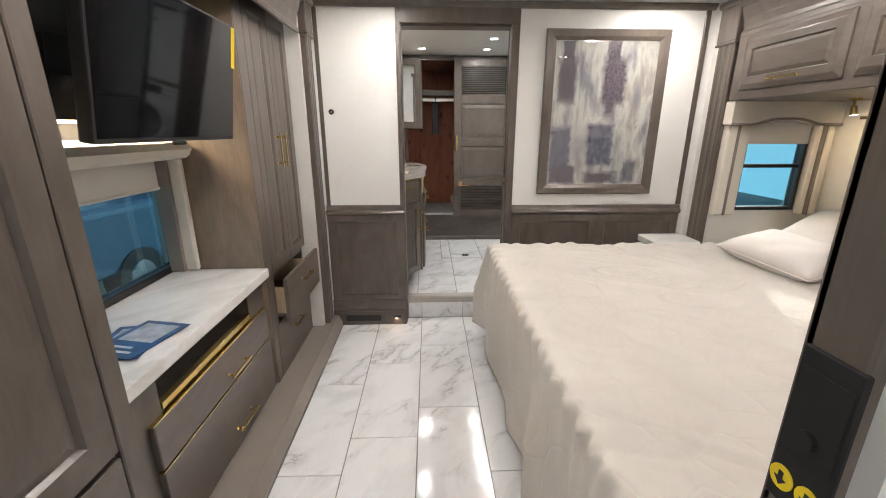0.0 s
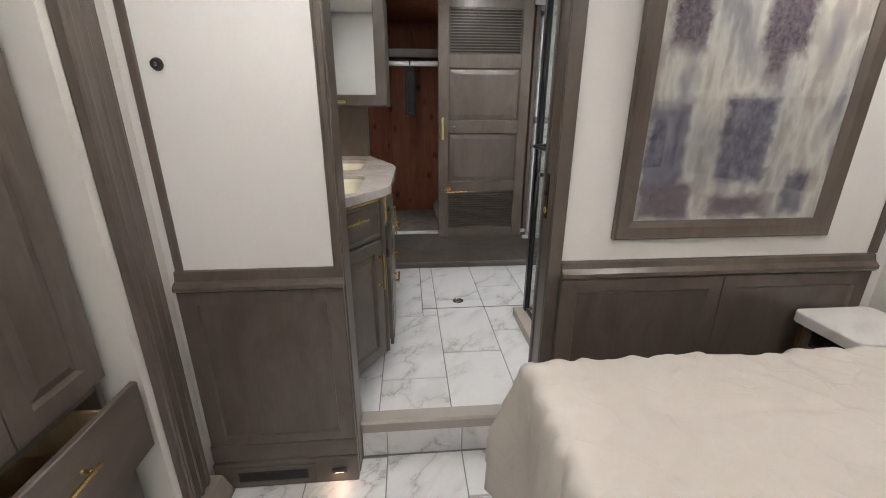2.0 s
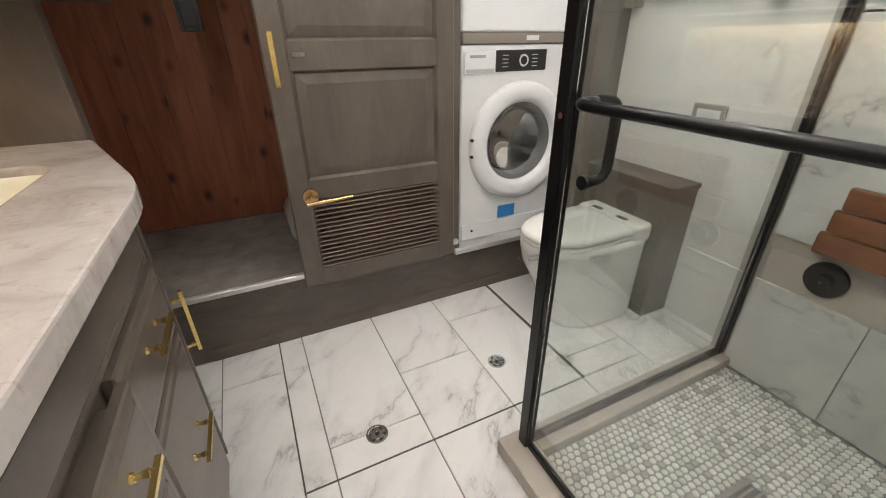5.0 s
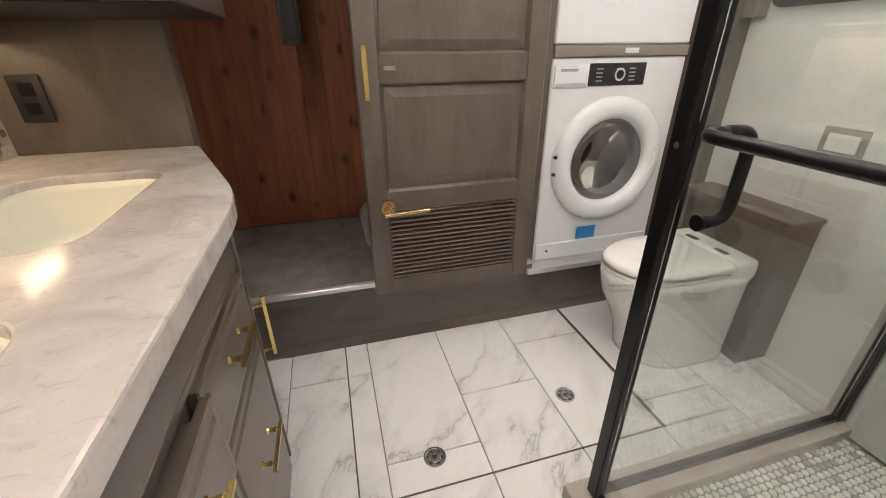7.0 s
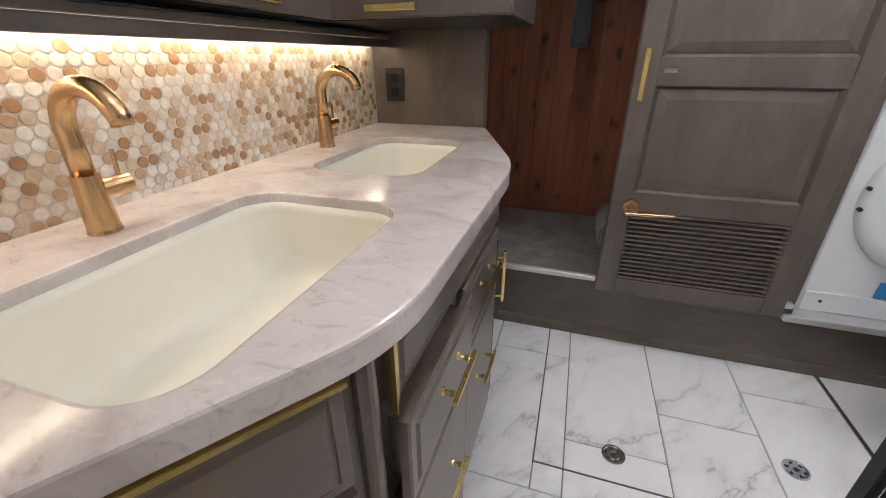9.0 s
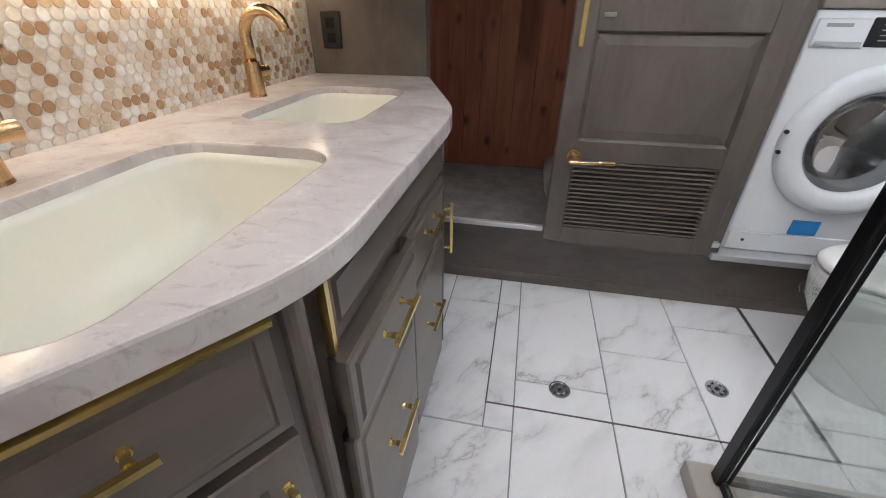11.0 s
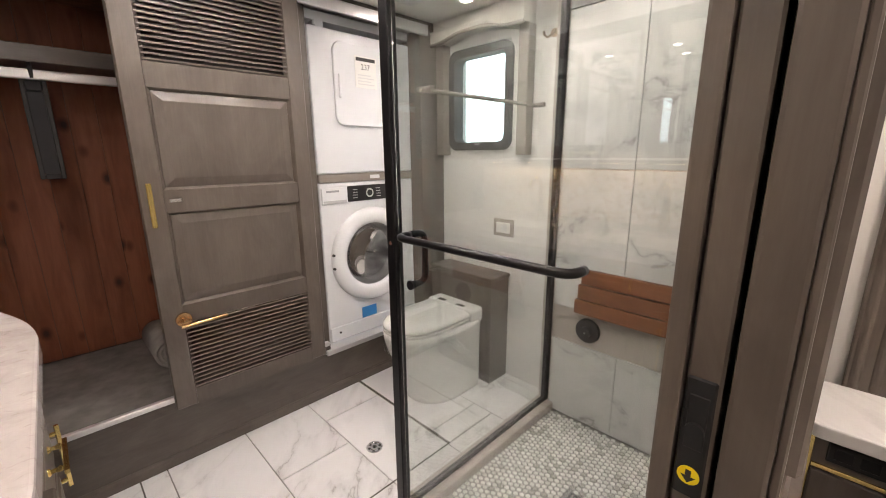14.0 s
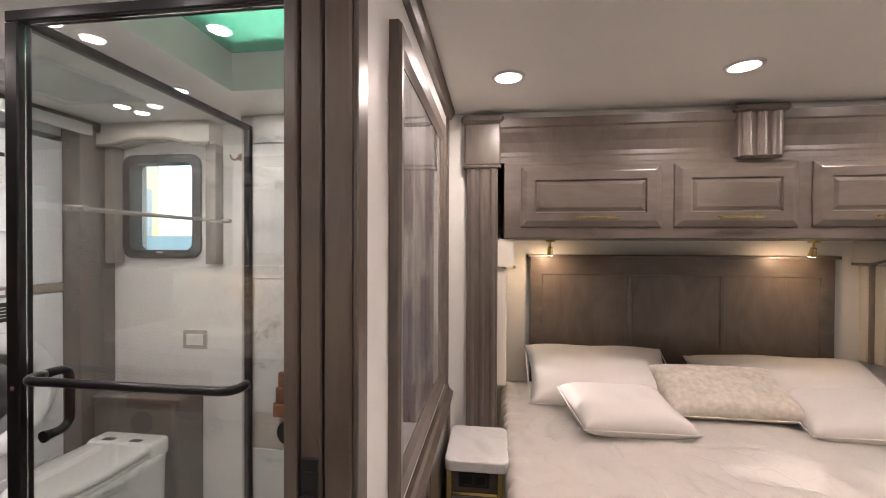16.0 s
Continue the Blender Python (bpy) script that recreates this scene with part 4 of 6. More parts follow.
def bedspread():
    """A sheet over the bed that rounds over three edges and hangs in folds."""
    bm = bmesh.new()
    nx, ny = 200, 260
    drop = 0.60
    us = np.linspace(-drop, BX1 - BX0, nx)
    vs = np.linspace(-drop, (BY1 - BY0) + drop, ny)
    W = BY1 - BY0
    r = 0.035
    grid = []
    for u in us:
        row = []
        for v in vs:
            ox = max(0.0, -u)
            oy0, oy1 = max(0.0, -v), max(0.0, v - W)
            x, y = BX0 + max(u, 0.0), BY0 + min(max(v, 0.0), W)
            sx, sy = (-1 if ox else 0), (-1 if oy0 else (1 if oy1 else 0))
            o = max(ox, oy0, oy1)
            if ox and (oy0 or oy1):
                o = max(ox, oy0 + oy1)
            zz = BZ + cloth_z(x, y)
            if o > 0:
                a = min(o / r, math.pi / 2)
                out = r * math.sin(a)
                down = r * (1 - math.cos(a)) + max(0.0, o - r * math.pi / 2)
                d = Vector((sx * ox, sy * (oy0 + oy1), 0))
                d.normalize()
                along = y if ox >= (oy0 + oy1) else x
                k = min(1.0, down / 0.35)
                fold = (0.022 * math.sin(along * 13 + 1.3 * math.sin(along * 5)) + 0.02 * noise.noise(Vector((along * 4, 2.0, down)))) * k + 0.012 * k
                ruffle = max(0.0, 1 - down / 0.26) * min(1.0, down / 0.02)
                fold += 0.0075 * ruffle * (math.sin(along * 74 + 5 * noise.noise(Vector((along * 3, 1.0, 0.0)))) + 0.7 * noise.noise(Vector((along * 22, 5.0, down * 9))))
                if ox and (oy0 + oy1):
                    corner = min(ox, oy0 + oy1) / max(ox, oy0 + oy1)
                    fold += 0.10 * corner * corner * k
                x += d.x * (out + fold)
                y += d.y * (out + fold)
                zz -= down
                zz = max(zz, 0.03 + 0.02 * noise.noise(Vector((x * 5, y * 5, 0))))
            row.append(bm.verts.new((x, y, zz)))
        grid.append(row)
    for i in range(nx - 1):
        for j in range(ny - 1):
            bm.faces.new((grid[i][j], grid[i + 1][j], grid[i + 1][j + 1], grid[i][j + 1]))
    bmesh.ops.recalc_face_normals(bm, faces=bm.faces[:])
    return bm


sp = part("bedspread", bedspread(), M_SPREAD, bed, "crinkled oatmeal cotton bedspread", smooth=True)
sm = sp.modifiers.new("thickness", "SOLIDIFY")
sm.thickness, sm.offset = 0.006, -1


def pillow(label, w, h, t, m, mat, group="pillows on the bed", rough=0.0):
    """A stuffed pillow with pinched corners; local x wide, y high, z thick."""
    p = thing("pillow", label, "pillow", m, group)
    bm = bmesh.new()
    n = 22
    sheets = []
    for side in (1, -1):
        g = []
        for i in range(n + 1):
            row = []
            for j in range(n + 1):
                u, v = i / n * 2 - 1, j / n * 2 - 1
                prof = max(0.0, (1 - u ** 4)) ** 0.55 * max(0.0, (1 - v ** 4)) ** 0.55
                pin = 1 - 0.10 * (u * u) * (1 - v * v) * 0 - 0.07 * (1 - abs(u * v))
                wob = 0.012 * noise.noise(Vector((u * 2 + w * 9, v * 2 + side, t * 20)))
                x, y = u * w / 2 * (1 - 0.07 * (1 - v * v) * abs(u)), v * h / 2 * (1 - 0.09 * (1 - u * u) * abs(v))
                z = side * (t / 2 * prof) + wob * prof
                if rough:
                    z += side * rough * prof * max(0.0, noise.noise(Vector((u * 11, v * 11, 3.0 * side))))
                row.append(bm.verts.new((x, y, z)))
            g.append(row)
        sheets.append(g)
        for i in range(n):
            for j in range(n):
                q = (g[i][j], g[i + 1][j], g[i + 1][j + 1], g[i][j + 1])
                bm.faces.new(q if side > 0 else q[::-1])
    bmesh.ops.remove_doubles(bm, verts=bm.verts[:], dist=0.0006)
    part("cushion", bm, mat, p, smooth=True)
    bm2 = tube([(x, y, 0) for x, y in [(math.copysign(w / 2 * 0.985, math.cos(a)) * min(1, abs(math.cos(a)) * 1.42) ** 0.25, math.copysign(h / 2 * 0.985, math.sin(a)) * min(1, abs(math.sin(a)) * 1.42) ** 0.25) for a in [2 * math.pi * k / 48 for k in range(49)]]], 0.003, 6)
    part("piping", bm2, mat, p)
    return p


M_TUFT = plain("tufted_cream_cotton", (0.70, 0.64, 0.56), 0.95, vary=0.25, scale=40, bumps=0.8, fine=160)
pillow("white cotton pillow leaning on the headboard", 0.76, 0.42, 0.16, pose(2.17, 1.95, 0.780, 30, 0, -90), M_PILLOW)
pillow("white cotton pillow leaning on the headboard", 0.90, 0.42, 0.16, pose(2.17, 1.00, 0.765, 24, 0, -90), M_PILLOW)
pillow("small white cotton cushion lying on the bedspread", 0.50, 0.36, 0.14, pose(1.82, 1.93, 0.738, 9, 4, -80), M_PILLOW)
pillow("small white cotton cushion lying on the bedspread", 0.56, 0.36, 0.14, pose(1.90, 0.90, 0.735, 10, -4, -98), M_PILLOW)
pillow("tufted cream cushion between the white pillows", 0.62, 0.34, 0.14, pose(2.02, 1.42, 0.770, 24, 0, -90), M_TUFT, rough=0.035)

headboard = thing("headboard", "grey maple headboard with three flat panels", "headboard", pose(2.42, 2.29, 0.30, 0, 0, RIGHT))
hwid = 1.66
part("back", box(0, hwid, 0.008, 0.045, 0.0, 1.085, 0.003), M_WOOD, headboard)
part("frame", ring_frame(0, hwid, 0.0, 1.10, [(0.07, hwid - 0.07, 0.10, 1.00)], 0.0, 0.007, 0.002), M_WOOD_H, headboard)
for i in (1, 2):
    part("batten", box(0.07 + (hwid - 0.14) * i / 3 - 0.012, 0.07 + (hwid - 0.14) * i / 3 + 0.012, 0.002, 0.009, 0.10, 1.00, 0.002), M_WOOD, headboard)
part("ledge", box(-0.02, hwid + 0.02, -0.02, 0.046, 1.10, 1.118, 0.004), M_WOOD_H, headboard)

# overhead cabinets across the head of the bed
over = thing("overhead_cabinet", "row of three grey maple overhead cabinet doors", "cabinet", pose(1.748, 2.465, 1.503, 0, 0, RIGHT))
ow = 2.035
part("body", box(0, ow, 0.0, 0.70, 0.0, 0.335, 0.003), M_WOOD_H, over)
for a, b in ((0.073, 0.660), (0.712, 1.186), (1.240, 1.81)):
    d = raised_front(over, a, b, 0.050, 0.316, -0.0205)
    c = (a + b) / 2 + (0.02 if a < 0.5 else 0)
    bar_pull(d, (c - 0.085, 0.088), (c + 0.085, 0.088), -0.0205)
corbel = thing("corbel", "carved grey maple corbel on the fascia", "trim", kind="structure")
cbm = box(1.715, 1.775, 1.35, 1.52, 1.835, 2.02, 0.006)
for k in range(3):
    cylinder((1.716, 1.38 + 0.055 * k, 1.84), (1.716, 1.38 + 0.055 * k, 2.015), 0.02, None, 12, cbm)
box(1.70, 1.775, 1.33, 1.54, 2.02, 2.05, 0.008, cbm)
part("body", cbm, M_WOOD, corbel)


def sconce(y):
    t = thing("reading_light", "small brass swivel reading light", "lamp", pose(2.235, y, 1.503), "reading lights over the bed")
    part("rose", cylinder((0, 0, 0), (0, 0, -0.012), 0.026, None, 24), M_BRASS, t)
    part("stem", cylinder((0, 0, -0.012), (0, 0, -0.045), 0.006, None, 12), M_BRASS, t)
    part("shade", cylinder((0.0, 0, -0.040), (0.012, 0, -0.082), 0.013, 0.019, 20), M_BRASS, t)
    part("bulb", cylinder((0.0125, 0, -0.083), (0.013, 0, -0.085), 0.016, None, 16), M_LED, t)
    d = bpy.data.lights.new("reading_lamp", "SPOT")
    d.energy, d.spot_size, d.spot_blend, d.color, d.shadow_soft_size = 7.0, radians(160), 1.0, (1.0, 0.72, 0.42), 0.015
    o = new("reading_lamp", d)
    o.matrix_basis = look((2.250, y, 1.413), (2.46, y, 1.20))


sconce(2.197)
sconce(0.871)

# end windows of the bed slide, with padded surrounds
def slide_window(name, y, flip):
    m = pose(0, y, 0) if not flip else pose(2 * 2.125, y, 0, 0, 0, 180)
    window(name, R_WIN[0] - 0.005, R_WIN[1] + 0.005, R_WIN[2] - 0.005, R_WIN[3] + 0.005, m @ pose(0, 0, 0), 1.13, None, 0.022)
    t = thing("window_surround", "padded cream window surround with a dark edge", "trim", m, kind="structure")
    hd = []
    for i in range(25):
        s = i / 24
        x = 1.76 + s * 0.66
        arch = 0.030 * math.exp(-((s - 0.5) / 0.24) ** 4)
        hd.append((x, 1.375 + arch))
    bm = bmesh.new()
    lo = [bm.verts.new((x, -0.085, z)) for x, z in hd]
    hi = [bm.verts.new((x, -0.085, 1.50)) for x, z in hd]
    for i in range(24):
        bm.faces.new((lo[i], lo[i + 1], hi[i + 1], hi[i]))
    ext = bmesh.ops.extrude_face_region(bm, geom=bm.faces[:])
    for v in ext["geom"]:
        if isinstance(v, bmesh.types.BMVert):
            v.co.y = -0.004
    bmesh.ops.recalc_face_normals(bm, faces=bm.faces[:])
    part("valance", bm, M_CREAM, t)
    part("valance_edge", tube([(x, -0.087, z) for x, z in hd], 0.008, 8), M_TAUPE, t)
    part("side_pad", box(1.775, 1.835, -0.055, -0.001, 0.83, 1.372, 0.014, None, 3), M_CREAM, t)
    part("side_edge", box(1.836, 1.853, -0.052, -0.001, 0.83, 1.372, 0.003), M_TAUPE, t)
    part("side_inner", box(1.854, 1.922, -0.040, -0.001, 0.83, 1.372, 0.008), M_CREAM, t)
    part("side_pad", box(2.385, 2.43, -0.055, -0.001, 0.83, 1.372, 0.012, None, 3), M_CREAM, t)
    part("side_edge", box(2.368, 2.384, -0.052, -0.001, 0.83, 1.372, 0.003), M_TAUPE, t)
    part("side_inner", box(2.328, 2.367, -0.040, -0.001, 0.83, 1.372, 0.008), M_CREAM, t)
    part("shade_cloth", box(1.935, 2.315, -0.012, -0.009, 1.262, 1.372), M_SHADE, t)
    return t


slide_window("window_2", RY1, False)
slide_window("window_3", RY0, True)

# nightstand between bed and partition
ns = thing("nightstand", "narrow nightstand with a pale stone top and sockets", "nightstand", pose(0, 0, 0))
part("body", box(1.49, 1.74, 2.468, 2.690, 0.0, 0.612, 0.003), M_WOOD, ns)
part("top", slab(rounded(0.305, 0.244, 0.03, 6, 1.590, 2.570), 0.615, 0.657, 0.007, 3), M_COUNTER_W, ns, "pale stone top")
part("side_strip", box(1.4835, 1.49, 2.468, 2.490, 0.0, 0.612, 0.001), M_BRASS, ns, "brass edge strip")
part("side_strip", box(1.4835, 1.49, 2.668, 2.690, 0.0, 0.612, 0.001), M_BRASS, ns, "brass edge strip")
part("rail_strip", box(1.4825, 1.49, 2.491, 2.667, 0.500, 0.512, 0.001), M_BRASS, ns, "brass edge strip")
part("drawer", box(1.478, 1.49, 2.493, 2.665, 0.05, 0.495, 0.003), M_WOOD, ns)
so = part("socket", box(1.4825, 1.49, 2.520, 2.640, 0.530, 0.592, 0.003), M_DARK, ns, "black double socket")
for k in range(2):
    part("socket_face", box(1.4805, 1.4825, 2.535 + 0.052 * k, 2.573 + 0.052 * k, 0.545, 0.578, 0.001), M_BLACK, so)


# recessed ceiling lights
def downlight(x, y, z, r, group):
    t = thing("ceiling_light", "round recessed ceiling light switched on", "light", pose(x, y, z), group)
    bm = bmesh.new()
    rings = []
    for rr, zz in ((r * 1.28, 0.0), (r * 1.22, -0.006), (r, -0.007), (r * 0.97, -0.002)):
        rings.append([bm.verts.new((rr * math.cos(a), rr * math.sin(a), zz)) for a in [2 * math.pi * k / 28 for k in range(28)]])
    for r0, r1 in zip(rings, rings[1:]):
        for k in range(28):
            bm.faces.new((r0[k], r1[k], r1[(k + 1) % 28], r0[(k + 1) % 28]))
    part("trim_ring", bm, M_WHITE, t)
    part("diffuser", cylinder((0, 0, -0.0015), (0, 0, -0.0045), r * 0.98, None, 28), M_LED, t, "glowing diffuser disc")


for x_, y_ in BED_LAMPS:
    downlight(x_, y_, BED_Z, 0.046, "bedroom ceiling lights")

# ---- bath: vanity ----
CZ = 1.030   # vanity top


def rounded_poly(pts, radii, n=5):
    out = []
    k = len(pts)
    for i in range(k):
        p, a, b = Vector((*pts[i], 0)), Vector((*pts[i - 1], 0)), Vector((*pts[(i + 1) % k], 0))
        r = radii[i]
        if r <= 0:
            out.append((p.x, p.y))
            continue
        out += [(q.x, q.y) for q in bend(a, p, b, n, r)]
    return out


van_pts = [(-0.655, 2.842), (-0.265, 2.842), (-0.022, 3.205), (-0.012, 3.90), (-0.205, 4.436), (-0.655, 4.436)]
van_out = rounded_poly(van_pts, [0, 0, 0.09, 0.11, 0.012, 0])
SINKS = [(-0.315, 3.283, 0.325, 0.50), (-0.352, 3.938, 0.290, 0.45)]


def counter_with_holes():
    """The vanity top: outer and hole edges bridged by a triangle fill, then given thickness."""
    bm = bmesh.new()
    loops = [van_out] + [rounded(w, l, 0.07, 7, cx, cy) for cx, cy, w, l in SINKS]
    edges = []
    for lp in loops:
        vs = [bm.verts.new((x, y, CZ)) for x, y in lp]
        edges += [bm.edges.new((vs[i], vs[(i + 1) % len(vs)])) for i in range(len(vs))]
    bmesh.ops.triangle_fill(bm, use_beauty=True, edges=edges)
    for f in bm.faces[:]:
        c = f.calc_center_median()
        for cx, cy, w, l in SINKS:
            if abs(c.x - cx) < w / 2 - 0.02 and abs(c.y - cy) < l / 2 - 0.02:
                bm.faces.remove(f)
                break
    geo = bmesh.ops.extrude_face_region(bm, geom=bm.faces[:])["geom"]
    for v in geo:
        if isinstance(v, bmesh.types.BMVert):
            v.co.z = CZ - 0.036
    bmesh.ops.recalc_face_normals(bm, faces=bm.faces[:])
    rim = [e for e in bm.edges if len(e.link_faces) == 2 and all(abs(v.co.z - CZ) < 1e-6 for v in e.verts) and e.calc_face_angle(0) > 1.0]
    bmesh.ops.bevel(bm, geom=rim, offset=0.005, segments=2, affect="EDGES", profile=0.6)
    return bm


vtop = tagged(part("worktop", counter_with_holes(), M_COUNTER), "pale grey veined stone vanity top with two sink cut-outs", "worktop")

for cx, cy, w, l in SINKS:
    s = thing("sink", "rectangular cream undermount sink", "sink", pose(cx, cy, CZ - 0.037), "sinks in the vanity")
    bm = bmesh.new()
    rings = []
    for grow, z, rr in ((-0.003, 0.017, 0.0685), (-0.004, 0.0, 0.068), (-0.006, -0.02, 0.067), (-0.016, -0.09, 0.066), (-0.045, -0.125, 0.06), (-0.11, -0.136, 0.03), (-0.20, -0.139, 0.02)):
        rings.append([bm.verts.new((x, y, z)) for x, y in rounded(w + grow, l + grow, rr, 7)])
    n = len(rings[0])
    for r0, r1 in zip(rings, rings[1:]):
        for k in range(n):
            bm.faces.new((r0[k], r0[(k + 1) % n], r1[(k + 1) % n], r1[k]))
    bm.faces.new(rings[-1])
    bmesh.ops.recalc_face_normals(bm, faces=bm.faces[:])
    bmesh.ops.reverse_faces(bm, faces=bm.faces[:])
    ob = part("basin", bm, M_SINK, s, smooth=True)
    sd = ob.modifiers.new("wall", "SOLIDIFY")
    sd.thickness, sd.offset = 0.008, -1
    part("drain", cylinder((0.0, 0, -0.1385), (0.0, 0, -0.1345), 0.022, 0.020, 24), M_BRONZE, s, "bronze drain cover")

vanity = thing("vanity", "grey maple vanity cabinet with brass pulls and angled ends", "cabinet")
VZ0, VZ1 = FLOOR_B + 0.095, CZ - 0.038
inner = [(-0.655, 2.845), (-0.293, 2.845), (-0.066, 3.192), (-0.062, 3.905), (-0.243, 4.432), (-0.655, 4.432)]
bm = slab([(x - 0.022 if x > -0.6 else x, y) for x, y in inner], VZ0, VZ1 - 0.150)
part("body", bm, M_WOOD, vanity)
part("back_rail", box(-0.655, -0.60, 2.85, 4.43, VZ1 - 0.149, VZ1, 0.001), M_WOOD, vanity)
part("toe_kick", slab([(-0.655, 2.86), (-0.37, 2.86), (-0.165, 3.20), (-0.16, 3.88), (-0.31, 4.43), (-0.655, 4.43)], FLOOR_B, VZ0 - 0.001), M_TAUPE, vanity)


def face_frame(a, b):
    """The local frame of an upright face from a to b: its origin at a, x along it, and its -y out of it."""
    a, b = Vector((*a, 0)), Vector((*b, 0))
    ang = math.degrees(math.atan2(b.y - a.y, b.x - a.x))
    return pose(a.x, a.y, 0, 0, 0, ang), (b - a).length


def vanity_front(a, b, fronts):
    m, width = face_frame(a, b)
    part("face_panel", box(0.0, width, 0.0005, 0.018, VZ0, VZ1 - 0.001), M_WOOD, vanity, m=m)
    for kind_, x0, x1, z0, z1, out, pull in fronts:
        x1 = width if x1 is None else x1
        if kind_ == "door":
            d = panel_door(vanity, x0, x1, z0, z1, -out, 0.05)
        else:
            if kind_ == "drawer":
                d = slab_front(vanity, x0, x1, z0, z1, -out)
                part("drawer_box", box(x0 + 0.02, x1 - 0.02, -out + 0.0205, 0.0, z0 + 0.02, z1 - 0.02), M_WOOD_H, d)
            else:
                d = part("filler", box(x0, x1, -out, 0.0195, z0, z1, 0.003), M_WOOD_H, vanity)
        if pull == "h":
            c = (x0 + x1) / 2
            zp = (z0 + z1) / 2 + 0.14 * (z1 - z0)
            bar_pull(d, (c - 0.062, zp), (c + 0.062, zp), -out)
        elif pull == "r":
            bar_pull(d, (x1 - 0.03, z1 - 0.22), (x1 - 0.03, z1 - 0.05), -out)
        elif pull == "l":
            bar_pull(d, (x0 + 0.03, z1 - 0.22), (x0 + 0.03, z1 - 0.05), -out)
        if kind_ != "door" and z1 > 0.9:
            part("edge_strip", box(x0, x1, -out - 0.010, 0.018, z1 + 0.0005, z1 + 0.0065), M_BRASS, d, "thin brass edge")
        d.matrix_basis = m @ d.matrix_basis


vanity_front(inner[1], inner[2], [("drawer", 0.03, 0.385, 0.825, 0.984, 0.022, "h"), ("door", 0.03, 0.385, 0.25, 0.810, 0.022, "r"), ("flat", 0.0, 0.026, VZ0, VZ1 - 0.005, 0.0, "")])
part("corner_strip", cylinder((inner[2][0] + 0.002, inner[2][1], VZ0), (inner[2][0] + 0.002, inner[2][1], VZ1 - 0.004), 0.014, None, 14), M_WOOD, vanity)
part("end_strip", box(inner[2][0] + 0.012, inner[2][0] + 0.024, inner[2][1] + 0.034, inner[2][1] + 0.043, 0.872, VZ1 - 0.01), M_BRASS, vanity, "brass edge strip")
vanity_front(inner[2], inner[3], [("drawer", 0.045, 0.695, 0.878, 0.984, 0.020, ""), ("drawer", 0.030, 0.345, 0.716, 0.866, 0.044, "h"), ("drawer", 0.030, 0.345, 0.250, 0.704, 0.036, "h"),
                                  ("drawer", 0.355, 0.695, 0.716, 0.866, 0.024, "h"), ("drawer", 0.355, 0.695, 0.250, 0.704, 0.024, "h")])
vanity_front(inner[3], inner[4], [("drawer", 0.01, 0.52, 0.825, 0.984, 0.022, "h"), ("door", 0.01, 0.52, 0.25, 0.810, 0.022, "l")])


def faucet(x, y):
    f = thing("faucet", "tall gooseneck faucet in champagne bronze", "faucet", pose(x, y, CZ), "faucets on the vanity")
    part("base", cylinder((0, 0, 0), (0, 0, 0.006), 0.0235, 0.0225, 28), M_BRONZE, f, smooth=False)
    part("body", cylinder((0, 0, 0.006), (0, 0, 0.088), 0.0220, 0.0185, 28), M_BRONZE, f)
    pts = [(0, 0, 0.086), (0, 0, 0.13)]
    R = 0.058
    for i in range(17):
        a = math.pi * (1 - i / 16 * 0.93)
        pts.append((R + R * math.cos(a), 0, 0.150 + R * math.sin(a)))
    part("spout", tube(pts, 0.0105, 16, None, [0.0150] * 2 + [0.0145] * 15 + [0.0140, 0.0140]), M_BRONZE, f, smooth=True)
    part("handle_hub", cylinder((0, 0.010, 0.062), (0, 0.058, 0.062), 0.0145, 0.0145, 20), M_BRONZE, f)
    part("lever", tube([(0, 0.046, 0.066), (-0.002, 0.050, 0.115)], 0.0032, 10), M_BRONZE, f)


faucet(-0.552, 3.288)
faucet(-0.580, 3.955)

# back wall lining, ledge and mirror cabinets
trim("backsplash_bed", box(-0.660, -0.652, 2.835, 4.44, CZ - 0.04, 1.300), "pale grout bed of the penny tile backsplash", plain("cream_grout", (0.55, 0.50, 0.43), 0.8, vary=0.1))
trim("ledge", box(-0.660, -0.578, 2.835, 4.44, 1.3285, 1.345, 0.002), "grey maple ledge under the mirror cabinets")
trim("ledge_front", box(-0.590, -0.580, 2.835, 4.44, 1.302, 1.328, 0.002), "grey maple ledge front hiding a light strip")
strip = thing("light_strip", "warm glowing light strip under the ledge", "light")
part("diffuser", box(-0.648, -0.632, 2.86, 4.42, 1.320, 1.328), M_STRIP, strip)


def mirror_cabinet(name_m, width, height, depth, leaves, label):
    t = thing("mirror_cabinet", label, "mirror cabinet", name_m)
    part("body", box(0, width, 0.021, depth, 0, height, 0.002), M_WOOD, t)
    part("underside", box(0.004, width - 0.004, 0.024, depth - 0.002, -0.003, 0.0), M_DARK, t)
    lw_ = width / leaves
    for i in range(leaves):
        a, b = i * lw_ + 0.002, (i + 1) * lw_ - 0.002
        d = part("door", ring_frame(a, b, 0.0, height, [(a + 0.055, b - 0.055, 0.055, height - 0.055)], 0.0, 0.02), M_WOOD, t)
        part("mirror", box(a + 0.050, b - 0.050, 0.0075, 0.012, 0.050, height - 0.050), M_MIRROR, d, "clear mirror glass")
        c = (a + b) / 2
        hb = box(c - 0.07, c + 0.07, -0.010, 0.004, 0.014, 0.030, 0.002)
        part("handle", hb, M_BRASS, d, "brass edge pull")
    return t


